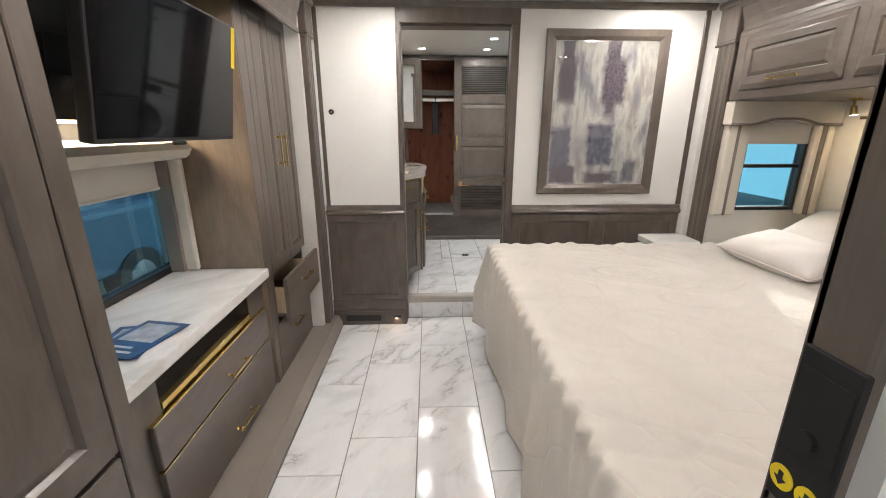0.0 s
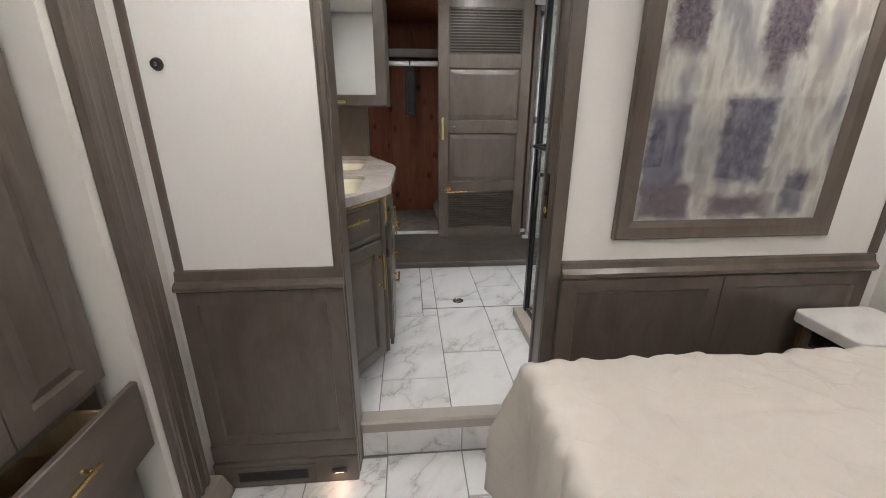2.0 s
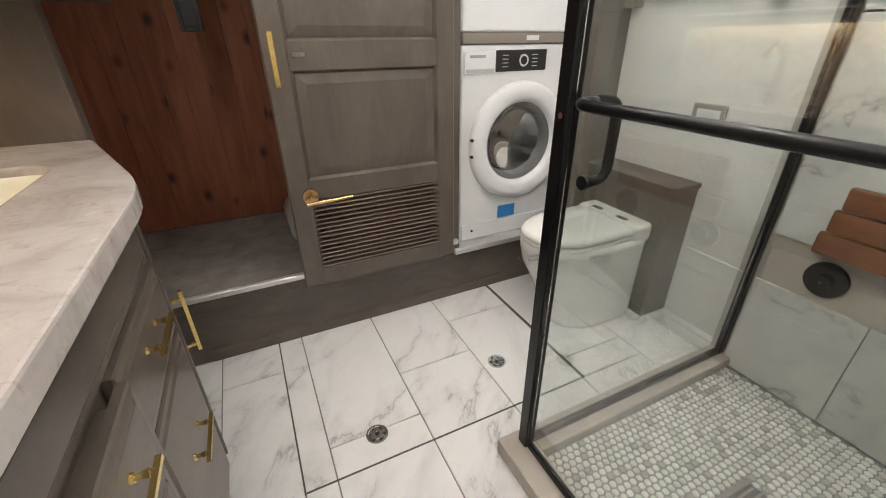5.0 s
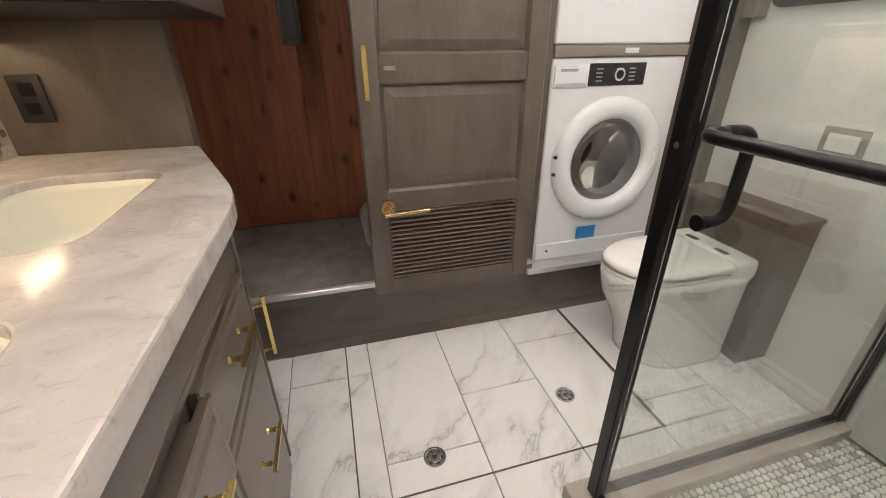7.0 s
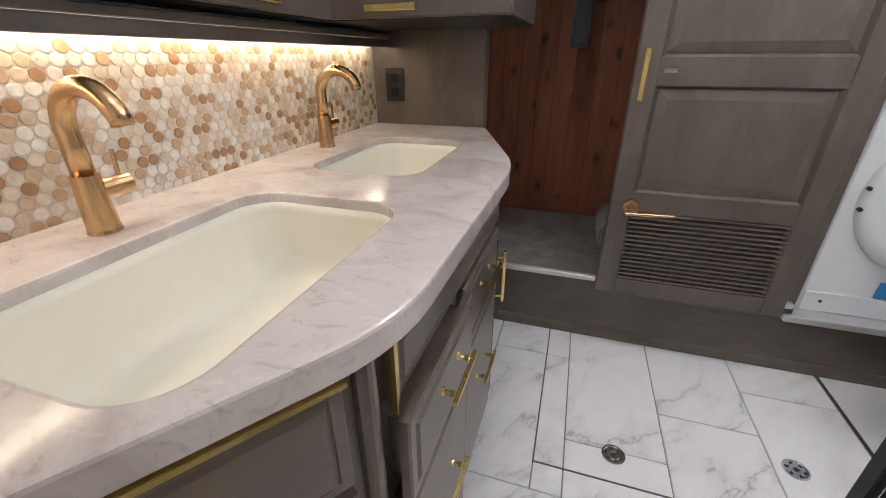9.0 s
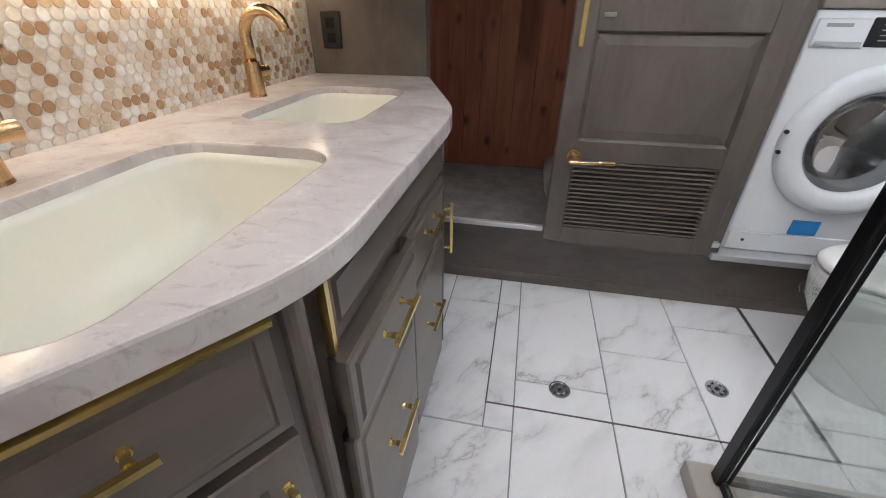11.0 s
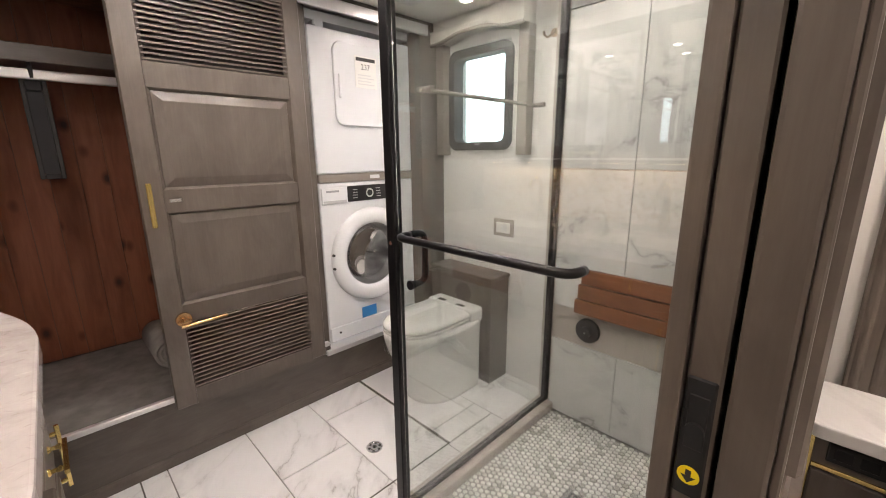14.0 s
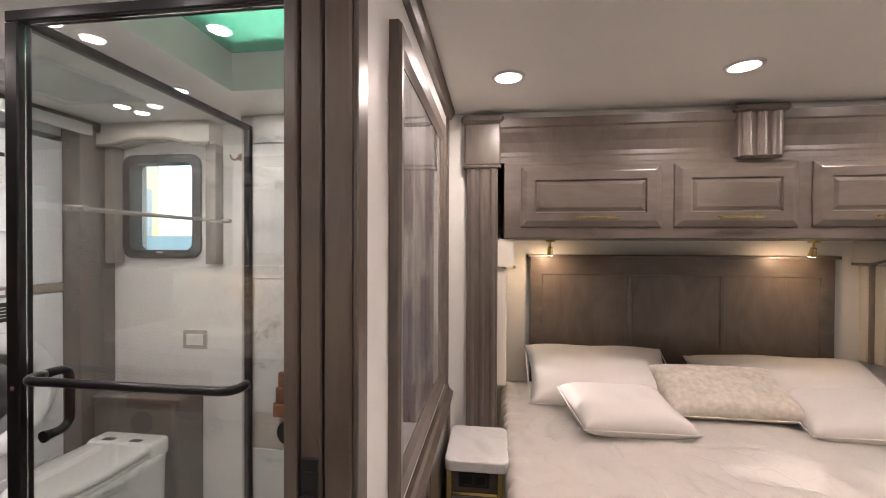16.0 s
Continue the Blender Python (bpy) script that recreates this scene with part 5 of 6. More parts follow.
mirror_cabinet(pose(-0.520, 2.845, 1.360, 0, 0, LEFT), 1.115, 0.60, 0.138, 2, "wall cabinet with two mirrored maple doors")
mirror_cabinet(pose(-0.660, 3.965, 1.360), 0.605, 0.60, 0.470, 1, "corner cabinet with a mirrored maple door")


def outlet(m, plate, face, w=0.075, h=0.118):
    t = thing("wall_outlet", "dark double wall outlet", "outlet", m)
    part("plate", box(-w / 2, w / 2, -0.006, 0.0, -h / 2, h / 2, 0.003), plate, t)
    for s in (-1, 1):
        part("socket", box(-0.017, 0.017, -0.008, -0.006, s * 0.024 - 0.016, s * 0.024 + 0.016, 0.002), face, t)
        for k in (-1, 1):
            part("slot", box(k * 0.006 - 0.001, k * 0.006 + 0.001, -0.0086, -0.008, s * 0.024 - 0.006, s * 0.024 + 0.006), M_BLACK, t)
    return t


outlet(pose(-0.566, 4.4395, 1.173), M_DARK, M_BLACK)

# ---- closet ----
m_c, t_c, b_c = material("red_cedar")
vc = coords(t_c, (7.0, 7.0, 0.9), shift=True)
g1 = noise_tex(t_c, vc, 3.0, 7.0, 0.6, 0.6)
cb1 = ramp(t_c, g1, [(0.30, (0.20, 0.062, 0.030)), (0.70, (0.36, 0.130, 0.068))])
kn = t_c.nodes.new("ShaderNodeTexVoronoi")
kn.inputs["Scale"].default_value = 5.0
t_c.links.new(coords(t_c, (1.6, 1.6, 1.0), shift=True), kn.inputs["Vector"])
knot = ramp(t_c, kn.outputs["Distance"], [(0.06, (0.05, 0.016, 0.010)), (0.11, (0.45, 0.30, 0.25)), (0.20, (1, 1, 1))])
t_c.links.new(mix(t_c, cb1, knot, 0.85, "MULTIPLY"), b_c.inputs["Base Color"])
b_c.inputs["Roughness"].default_value = 0.62
bump(t_c, b_c, g1, 0.2, 0.001)
M_CEDAR = m_c

cedar = thing("cedar_lining", "red cedar plank lining of the closet", "wall lining", kind="structure")
rndc = random.Random(4)
x = -0.46
while x < 0.93:
    w = min(rndc.uniform(0.085, 0.105), 0.935 - x)
    part("plank", box(x + 0.0008, x + w - 0.0008, 5.205, 5.22, 0.455, 2.015, 0.0015), M_CEDAR, cedar)
    x += w
y = 4.505
while y < 5.20:
    w = min(rndc.uniform(0.085, 0.105), 5.204 - y)
    part("plank", box(-0.475, -0.462, y + 0.0008, y + w - 0.0008, 0.455, 2.015, 0.0015), M_CEDAR, cedar)
    part("plank", box(0.922, 0.934, y + 0.0008, y + w - 0.0008, 0.455, 2.015, 0.0015), M_CEDAR, cedar)
    y += w
trim("closet_ceiling", box(-0.475, 0.935, 4.50, 5.22, 2.015, 2.03), "red cedar closet top", M_CEDAR)
trim("closet_back", box(-0.50, 0.96, 5.22, 5.268, 0.395, 2.05), "closet back behind the cedar planks", M_WOOD)
trim("closet_side", box(-0.655, -0.476, 4.50, 5.22, 0.440, 2.015), "closet side behind the cedar planks", M_WOOD)


def carpet():
    bm = bmesh.new()
    nx, ny = 90, 50
    g = [[bm.verts.new((-0.458 + 1.378 * i / nx, 4.474 + 0.728 * j / ny, 0.453 + 0.004 * noise.noise(Vector((i * 0.9, j * 0.9, 0))) + 0.004 * noise.noise(Vector((i * 0.12, j * 0.12, 5)))) ) for j in range(ny + 1)] for i in range(nx + 1)]
    for i in range(nx):
        for j in range(ny):
            bm.faces.new((g[i][j], g[i + 1][j], g[i + 1][j + 1], g[i][j + 1]))
    geo = bmesh.ops.extrude_face_region(bm, geom=bm.faces[:])["geom"]
    for v in geo:
        if isinstance(v, bmesh.types.BMVert):
            v.co.z = 0.4405
    bmesh.ops.recalc_face_normals(bm, faces=bm.faces[:])
    return bm


tagged(part("carpet", carpet(), M_CARPET, smooth=True), "grey cut-pile carpet on the closet floor", "carpet")
shelf = thing("closet_shelf", "grey closet shelf over the hanging rod", "shelf")
part("board", box(-0.461, 0.921, 4.86, 5.204, 1.735, 1.765, 0.003), M_WOOD_H, shelf)
part("front_rail", box(-0.461, 0.921, 4.845, 4.86, 1.715, 1.775, 0.003), M_WOOD_H, shelf)
rod = thing("closet_rod", "bright metal hanging rod", "rod")
part("bar", box(-0.461, 0.921, 4.84, 4.862, 1.655, 1.690, 0.006, None, 2), M_ALU, rod)
strap = thing("rod_bracket", "black folding metal bracket hanging from the rod", "bracket", pose(0.085, 4.875, 1.30))
part("hook", tube([(0, -0.03, 0.36), (0, -0.035, 0.395), (0, -0.015, 0.412), (0, 0.008, 0.395), (0, 0.02, 0.33)], 0.007, 10), M_DARK, strap)
sb = box(-0.037, -0.022, 0.0, 0.022, 0.0, 0.36, 0.003)
box(0.022, 0.037, 0.0, 0.022, 0.0, 0.36, 0.003, sb)
box(-0.022, 0.022, 0.0, 0.022, 0.0, 0.02, 0.003, sb)
box(-0.022, 0.022, 0.0, 0.022, 0.32, 0.36, 0.003, sb)
part("frame", sb, M_DARK, strap)
part("web", box(-0.022, 0.022, 0.014, 0.018, 0.02, 0.32), M_BLACK, strap)
roll = thing("carpet_roll", "rolled offcut of pale grey carpet", "carpet roll", pose(0.34, 4.80, 0.525))
bmr = bmesh.new()
prev = []
for k in range(64):
    a = k / 63 * 2 * math.pi * 3.2
    rr = 0.018 + 0.050 * k / 63
    prev.append((rr * math.cos(a), rr * math.sin(a)))
rings = [[bmr.verts.new((px, s, pz)) for px, pz in prev] for s in (-0.06, 0.25)]
for k in range(63):
    bmr.faces.new((rings[0][k], rings[0][k + 1], rings[1][k + 1], rings[1][k]))
ro = part("spiral", bmr, plain("pale_grey_carpet", (0.42, 0.40, 0.37), 0.95, vary=0.2, scale=20, bumps=0.8, fine=300), roll, smooth=True)
rs = ro.modifiers.new("pile", "SOLIDIFY")
rs.thickness = 0.011

# sliding closet door with louvres, two raised panels, pull and lever
slider = thing("sliding_door", "grey maple sliding closet door with louvres and two raised panels", "door", pose(0.27, 4.388, 0.435))
sw, shh = 0.625, 1.60
hx0, hx1 = 0.072, 0.556
holes = [(hx0, hx1, 0.065, 0.340), (hx0, hx1, 0.408, 0.752), (hx0, hx1, 0.832, 1.170), (hx0, hx1, 1.250, 1.525)]
part("door_frame", ring_frame(0, sw, 0, shh, holes, 0.0, 0.034, 0.004), M_WOOD, slider)
for h in holes[1:3]:
    part("panel", raised_panel(h[0] + 0.002, h[1] - 0.002, h[2] + 0.002, h[3] - 0.002, 0.002, 0.030, 0.007), M_WOOD, slider)
slat = None
for h in (holes[0], holes[3]):
    n = int((h[3] - h[2]) / 0.0168)
    for i in range(n):
        z = h[2] + (i + 0.5) * (h[3] - h[2]) / n
        if slat is None:
            bm = bmesh.new()
            vs = [[bm.verts.new((xx, yy, zz)) for yy, zz in ((0.0005, -0.0034), (0.0005, 0.0030), (0.030, 0.0060), (0.030, 0.0020))] for xx in (hx0 - 0.001, hx1 + 0.001)]
            for k in range(4):
                bm.faces.new((vs[0][k], vs[0][(k + 1) % 4], vs[1][(k + 1) % 4], vs[1][k]))
            bmesh.ops.recalc_face_normals(bm, faces=bm.faces[:])
            slat = mesh_of("slat", bm, M_WOOD_H)
        o = new("slat", slat)
        o.parent, o.location = slider, (0, 0, z)
# black sheet that stands for the shade between the slats
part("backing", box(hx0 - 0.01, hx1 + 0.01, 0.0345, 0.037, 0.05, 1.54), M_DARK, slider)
part("edge_pull", box(0.022, 0.038, -0.007, 0.0, 0.705, 0.858, 0.002), M_BRASS, slider, "flat brass pull")
part("maker_plate", box(0.084, 0.122, -0.003, 0.0, 0.789, 0.801, 0.001), M_CHROME, slider, "small bright name plate")
lev = part("lever_rose", cylinder((0.068, 0.0, 0.355), (0.068, -0.009, 0.355), 0.027, 0.026, 28), M_BRONZE, slider)
part("lever_stem", cylinder((0.068, -0.009, 0.355), (0.068, -0.042, 0.355), 0.009, None, 16), M_BRONZE, lev)
part("lever_bar", tube([(0.050, -0.042, 0.340), (0.205, -0.042, 0.346)], 0.0062, 10), M_BRONZE, lev)

# ---- washer and dryer ----
WX0, WX1, WF = 0.990, 1.580, 4.515
laundry_tray = trim("laundry_floor", box(0.966, 1.585, 4.472, 5.10, 0.3955, 0.408), "white laundry tray", M_WHITE)
washer = thing("washing_machine", "white front-loading washing machine with a round glass door", "washing machine", pose((WX0 + WX1) / 2, WF, 0.409))
hwx, hz = (WX1 - WX0) / 2, 0.838
part("cabinet", box(-hwx, hwx, 0.0, 0.55, 0.0, hz, 0.010, None, 3), M_WHITE, washer)
part("kick_panel", box(-hwx + 0.006, hwx - 0.006, -0.006, 0.004, 0.006, 0.085, 0.003), M_WHITE, washer)
for s in (-1, 1):
    part("screw", cylinder((s * 0.235, -0.006, 0.05), (s * 0.235, -0.008, 0.05), 0.006, None, 12), M_DARK, washer)
part("detergent_drawer", box(-hwx + 0.010, -hwx + 0.155, -0.006, 0.004, 0.733, 0.815, 0.003), M_WHITE, washer)
part("drawer_grip", box(-hwx + 0.018, -hwx + 0.147, -0.0085, -0.006, 0.738, 0.752, 0.001), plain("grey_plastic", (0.45, 0.46, 0.47), 0.4), washer)
part("brand_mark", box(-hwx + 0.035, -hwx + 0.105, -0.0075, -0.006, 0.792, 0.802), plain("grey_print", (0.30, 0.31, 0.33), 0.5), washer)
cp = part("control_panel", box(-0.138, 0.112, -0.005, 0.004, 0.738, 0.818, 0.003), M_DARK, washer, "black control panel")
part("knob", cylinder((-0.018, -0.005, 0.779), (-0.018, -0.024, 0.779), 0.026, 0.023, 32), M_CHROME, cp, "silver control knob")
part("knob_face", cylinder((-0.018, -0.024, 0.779), (-0.018, -0.0245, 0.779), 0.016, None, 24), M_DARK, cp)
for i in range(4):
    for s in (-0.095, 0.05):
        part("print_bar", box(s - 0.014, s + 0.014, -0.0056, -0.005, 0.755 + i * 0.014, 0.758 + i * 0.014), M_ALU, cp)
part("tape", box(-0.095, 0.0, -0.008, -0.0062, 0.092, 0.152), M_BLUE, washer, "strip of blue tape")


def lathe(profile_pts, segs=48, cx=0.0, cz=0.0):
    """Turned round the y axis: points (radius, y)."""
    bm = bmesh.new()
    rings = [[bm.verts.new((cx + r * math.cos(2 * math.pi * k / segs), y, cz + r * math.sin(2 * math.pi * k / segs))) for k in range(segs)] for r, y in profile_pts]
    for r0, r1 in zip(rings, rings[1:]):
        for k in range(segs):
            bm.faces.new((r0[k], r0[(k + 1) % segs], r1[(k + 1) % segs], r1[k]))
    bmesh.ops.recalc_face_normals(bm, faces=bm.faces[:])
    return bm


DC = 0.443
wd = part("door", lathe([(0.258, -0.001), (0.256, -0.016), (0.246, -0.028), (0.225, -0.034), (0.195, -0.033), (0.180, -0.024), (0.172, -0.010), (0.170, 0.02)], 56, 0.0, DC), M_WHITE, washer, "white round door ring", smooth=True)
part("seal", lathe([(0.172, -0.008), (0.165, 0.0), (0.150, 0.004), (0.140, 0.03)], 48, 0.0, DC), plain("grey_rubber", (0.10, 0.10, 0.105), 0.6), wd, smooth=True)
dg = part("door_glass", lathe([(0.171, -0.016), (0.150, -0.014), (0.120, -0.004), (0.085, 0.012), (0.04, 0.022), (0.001, 0.024)], 48, 0.0, DC), M_GLASS, wd, "domed glass", smooth=True)
dg.visible_shadow = False
part("drum", lathe([(0.168, 0.006), (0.166, 0.20), (0.155, 0.22), (0.001, 0.222)], 48, 0.0, DC), M_CHROME, washer, "steel drum", smooth=True)
for k in range(3):
    a = radians(90 + 120 * k)
    part("drum_paddle", tube([(0.150 * math.cos(a), 0.03, DC + 0.150 * math.sin(a)), (0.150 * math.cos(a), 0.20, DC + 0.150 * math.sin(a))], 0.022, 10), M_CHROME, washer)
for s in (0.035, -0.035):
    part("hinge_bolt", cylinder((-0.252, -0.016, DC + s), (-0.252, -0.026, DC + s), 0.007, None, 12), M_DARK, wd)
part("door_grip", tube([(0.205, -0.030, DC - 0.05), (0.215, -0.036, DC), (0.205, -0.030, DC + 0.05)], 0.008, 8), M_WHITE, wd)

# cut the cabinet's front where the drum opens
hole = new("washer_cutter", mesh_of("washer_cutter", cylinder((0, -0.05, DC), (0, 0.24, DC), 0.169, None, 48), M_WHITE))
cabs = [o for o in washer.children if o.name.startswith("cabinet")][0]
hole.matrix_basis = washer.matrix_basis
bmod = cabs.modifiers.new("hole", "BOOLEAN")
bmod.object, bmod.solver = hole, "EXACT"
dep = bpy.context.evaluated_depsgraph_get()
cut = bpy.data.meshes.new_from_object(cabs.evaluated_get(dep))
cabs.modifiers.clear()
cabs.data = cut
bpy.data.objects.remove(hole)

dryer = thing("tumble_dryer", "white tumble dryer stacked over the washing machine", "dryer", pose((WX0 + WX1) / 2, WF, 1.2485))
part("cabinet", box(-hwx, hwx, 0.0, 0.55, 0.042, 0.70, 0.010, None, 3), M_WHITE, dryer)
part("control_strip", box(-hwx + 0.002, hwx - 0.002, -0.006, 0.40, 0.0, 0.041, 0.003), M_TAUPE, dryer, "dark grey stacking strip")
part("strip_label", box(0.0, 0.06, -0.008, -0.006, 0.012, 0.030), M_WHITE, dryer)
ddr = part("door", slab(rounded(0.40, 0.38, 0.045, 6, 0.02, 0.0), 0.0, 0.016, 0.006, 2), M_WHITE, dryer, "white square dryer door with rounded corners", pose(0, -0.001, 0.462, 90, 0, 0))
part("latch_grip", tube([(-0.155, 0.04, 0.016), (-0.160, 0.04, 0.026), (-0.160, -0.06, 0.026), (-0.155, -0.06, 0.016)], 0.005, 8), M_WHITE, ddr)
lab = part("energy_label", box(-0.065, 0.06, -0.0185, -0.017, 0.455, 0.60), M_PORC, dryer, "white paper energy label")
part("label_bar", box(-0.058, 0.053, -0.0192, -0.0185, 0.578, 0.594), M_DARK, lab)
txt = bpy.data.curves.new("label_number", "FONT")
txt.body, txt.size, txt.align_x = "237", 0.036, "CENTER"
tob = new("label_number_curve", txt)
tmesh = bpy.data.meshes.new_from_object(tob.evaluated_get(bpy.context.evaluated_depsgraph_get()))
bpy.data.objects.remove(tob)
tmesh.materials.clear()
tmesh.materials.append(M_DARK)
to = new("label_number", tmesh)
to.parent, to.matrix_basis = lab, pose(-0.005, -0.0190, 0.540, 90, 0, 0)
for k in range(4):
    part("label_line", box(-0.050, 0.045 - 0.02 * (k % 2), -0.0192, -0.0185, 0.470 + 0.014 * k, 0.475 + 0.014 * k), M_ALU, lab)
vl = thing("laundry_vent_cap", "round white vent cap over the dryer", "vent", pose(1.06, 4.56, 1.965))
part("cap", lathe([(0.001, -0.03), (0.022, -0.03), (0.028, -0.024), (0.028, 0.01)], 24), M_WHITE, vl)
trim("laundry_back", box(0.966, 1.60, 5.09, 5.12, 0.40, 2.03), "pale back of the laundry niche", M_WHITE)
trim("laundry_top", box(0.966, 1.585, 4.53, 5.09, 1.975, 2.014), "pale top of the laundry niche", M_WHITE)

# ---- toilet ----
ledge = thing("toilet_ledge", "grey maple boxed ledge behind the toilet", "ledge")
part("body", box(1.620, 1.773, 3.952, 4.400, FLOOR_B, 0.730, 0.002), M_WOOD, ledge)
part("cap", box(1.611, 1.774, 3.944, 4.408, 0.731, 0.750, 0.003), M_WOOD_H, ledge)


def loft(sections, segs=36, caps=True):
    """Rings (z, centre x, half length, half width, squareness) joined; x is along the bowl."""
    bm = bmesh.new()
    rings = []
    for z, cx, lx_, wy, sq in sections:
        r = []
        for k in range(segs):
            a = 2 * math.pi * k / segs
            c, s = math.cos(a), math.sin(a)
            e = 2 / sq if c > 0 else 2 / 2.1
            r.append(bm.verts.new((cx + lx_ * math.copysign(abs(c) ** e, c), wy * math.copysign(abs(s) ** (2 / (sq if c > 0 else 2.3)), s), z)))
        rings.append(r)
    for r0, r1 in zip(rings, rings[1:]):
        for k in range(segs):
            bm.faces.new((r0[k], r0[(k + 1) % segs], r1[(k + 1) % segs], r1[k]))
    if caps:
        bm.faces.new(rings[0][::-1])
        bm.faces.new(rings[-1])
    bmesh.ops.recalc_face_normals(bm, faces=bm.faces[:])
    return bm


toilet = thing("toilet", "white toilet with closed lid and protective film on the seat", "toilet", pose(1.350, 4.145, FLOOR_B) @ Matrix.Diagonal((0.93, 0.89, 0.925, 1.0)))
part("bowl", loft([(0.0, 0.070, 0.198, 0.172, 9), (0.02, 0.070, 0.200, 0.174, 9), (0.12, 0.058, 0.212, 0.177, 9), (0.22, 0.035, 0.234, 0.180, 9), (0.31, 0.010, 0.258, 0.184, 9), (0.39, 0.0, 0.270, 0.186, 9), (0.424, 0.0, 0.271, 0.186, 9)]), M_PORC, toilet, smooth=True)
part("seat", loft([(0.426, -0.03, 0.234, 0.172, 8), (0.429, -0.03, 0.240, 0.177, 8), (0.439, -0.03, 0.240, 0.177, 8), (0.444, -0.03, 0.234, 0.172, 8)]), M_PORC, toilet, "white plastic seat", smooth=False)
part("lid", loft([(0.450, -0.03, 0.236, 0.174, 8), (0.453, -0.03, 0.242, 0.179, 8), (0.470, -0.03, 0.241, 0.178, 8), (0.480, -0.028, 0.226, 0.165, 7), (0.485, -0.02, 0.15, 0.10, 5), (0.486, -0.02, 0.02, 0.015, 3)]), M_PORC, toilet, "white slightly domed lid", smooth=True)
part("rear_housing", box(0.150, 0.2705, -0.1835, 0.1835, 0.400, 0.492, 0.030, None, 6), M_PORC, toilet, smooth=True)
for s in (-1, 1):
    part("hinge", box(0.168, 0.196, s * 0.075 - 0.03, s * 0.075 + 0.03, 0.491, 0.4945, 0.002), M_CHROME, toilet)
M_FILM = tinted_pane("crumpled_plastic_film", (0.93, 0.94, 0.94))
def film():
    bm = bmesh.new()
    rings = []
    segs = 90
    for z, grow in ((0.434, 0.004), (0.412, 0.010), (0.387, 0.008), (0.357, 0.012), (0.332, 0.004)):
        r = []
        for k in range(segs):
            a = radians(165) + radians(115) * k / (segs - 1)
            c, s = math.cos(a), math.sin(a)
            w = 0.006 * noise.noise(Vector((k * 0.5, z * 60, 1))) + grow
            cut_ = 0.02 * noise.noise(Vector((k * 0.3, 9, z))) if z < 0.4 else 0
            r.append(bm.verts.new((-0.008 + (0.262 + w) * c, (0.186 + w) * s, z + cut_)))
        rings.append(r)
    for r0, r1 in zip(rings, rings[1:]):
        for k in range(segs - 1):
            bm.faces.new((r0[k], r0[k + 1], r1[k + 1], r1[k]))
    return bm
fm_ = part("film", film(), M_FILM, toilet, "crumpled clear protective film", smooth=False)
fm_.visible_shadow = False
M_PRINT = plain("grey_film_print", (0.22, 0.22, 0.23), 0.6)


def lettering(words, size, parent, m):
    """Flat letters on a surface, lying in local x and y."""
    cu = bpy.data.curves.new("lettering", "FONT")
    cu.body, cu.size, cu.align_x = words, size, "CENTER"
    tmp = new("lettering_curve", cu)
    me = bpy.data.meshes.new_from_object(tmp.evaluated_get(bpy.context.evaluated_depsgraph_get()))
    bpy.data.objects.remove(tmp)
    me.materials.clear()
    me.materials.append(M_PRINT)
    ob = new("lettering", me)
    ob.parent, ob.matrix_basis = parent, m


for a, tilt in ((203, -24), (262, 6), (290, -4)):
    ar = radians(a)
    for k, words in enumerate(("DEALER MUST", "PROTECTIVE")):
        lettering(words, 0.017, fm_, pose(-0.008 + 0.284 * math.cos(ar), 0.208 * math.sin(ar), 0.405 - 0.020 * k, 90, tilt, a + 90))

# ---- shower ----
SX0, SX1, SY0, SY1, SZ = 0.725, 1.640, 2.835, 3.640, 0.165
trim("shower_wall", box(1.652, 1.774, SY0, 3.662, FLOOR_B, BATH_Z - 0.001), "taupe shower wall lining", M_CURB)
trim("shower_wall_2", box(0.62, 1.652, 2.831, 2.842, FLOOR_B, BATH_Z - 0.001), "taupe shower wall lining", M_CURB)
pan = setting("shower_pan", box(SX0, 1.652, 2.842, 3.60, FLOOR_B - 0.003, SZ - 0.004), plain("dark_shower_grout", (0.20, 0.20, 0.19), 0.8, vary=0.15), "shower floor under small round tiles", "shower floor")
curb = thing("shower_curb", "taupe stone curb round the shower", "curb", kind="structure")
part("front_curb", box(0.674, 0.775, 2.842, 3.664, FLOOR_B, 0.200, 0.006, None, 2), M_CURB, curb)
part("side_curb", box(0.7755, 1.651, 3.572, 3.664, FLOOR_B, 0.1995, 0.006, None, 2), M_CURB, curb)

enclosure = thing("shower_enclosure", "frameless-looking glass shower enclosure with black metal posts", "shower enclosure")
GX, GY, GT = 0.746, 3.618, 1.985
part("corner_post", box(GX - 0.018, GX + 0.018, GY - 0.018, GY + 0.018, 0.200, GT, 0.003), M_BLACK, enclosure, "black metal corner post")
part("wall_post", box(1.618, 1.650, GY - 0.014, GY + 0.014, 0.200, GT, 0.003), M_BLACK, enclosure, "black metal wall post")
part("jamb_post", box(GX - 0.014, GX + 0.014, 2.8435, 2.880, 0.200, GT, 0.003), M_BLACK, enclosure, "black metal wall post")
part("top_rail", box(GX + 0.0185, 1.650, GY - 0.014, GY + 0.014, GT, GT + 0.026, 0.003), M_BLACK, enclosure, "black metal top rail")
part("top_rail", box(GX - 0.018, GX + 0.018, 2.8425, GY + 0.018, GT, GT + 0.027, 0.003), M_BLACK, enclosure, "black metal top rail")
part("bottom_rail", box(GX + 0.0185, 1.6175, GY - 0.012, GY + 0.012, 0.200, 0.222, 0.002), M_BLACK, enclosure, "black metal bottom rail")
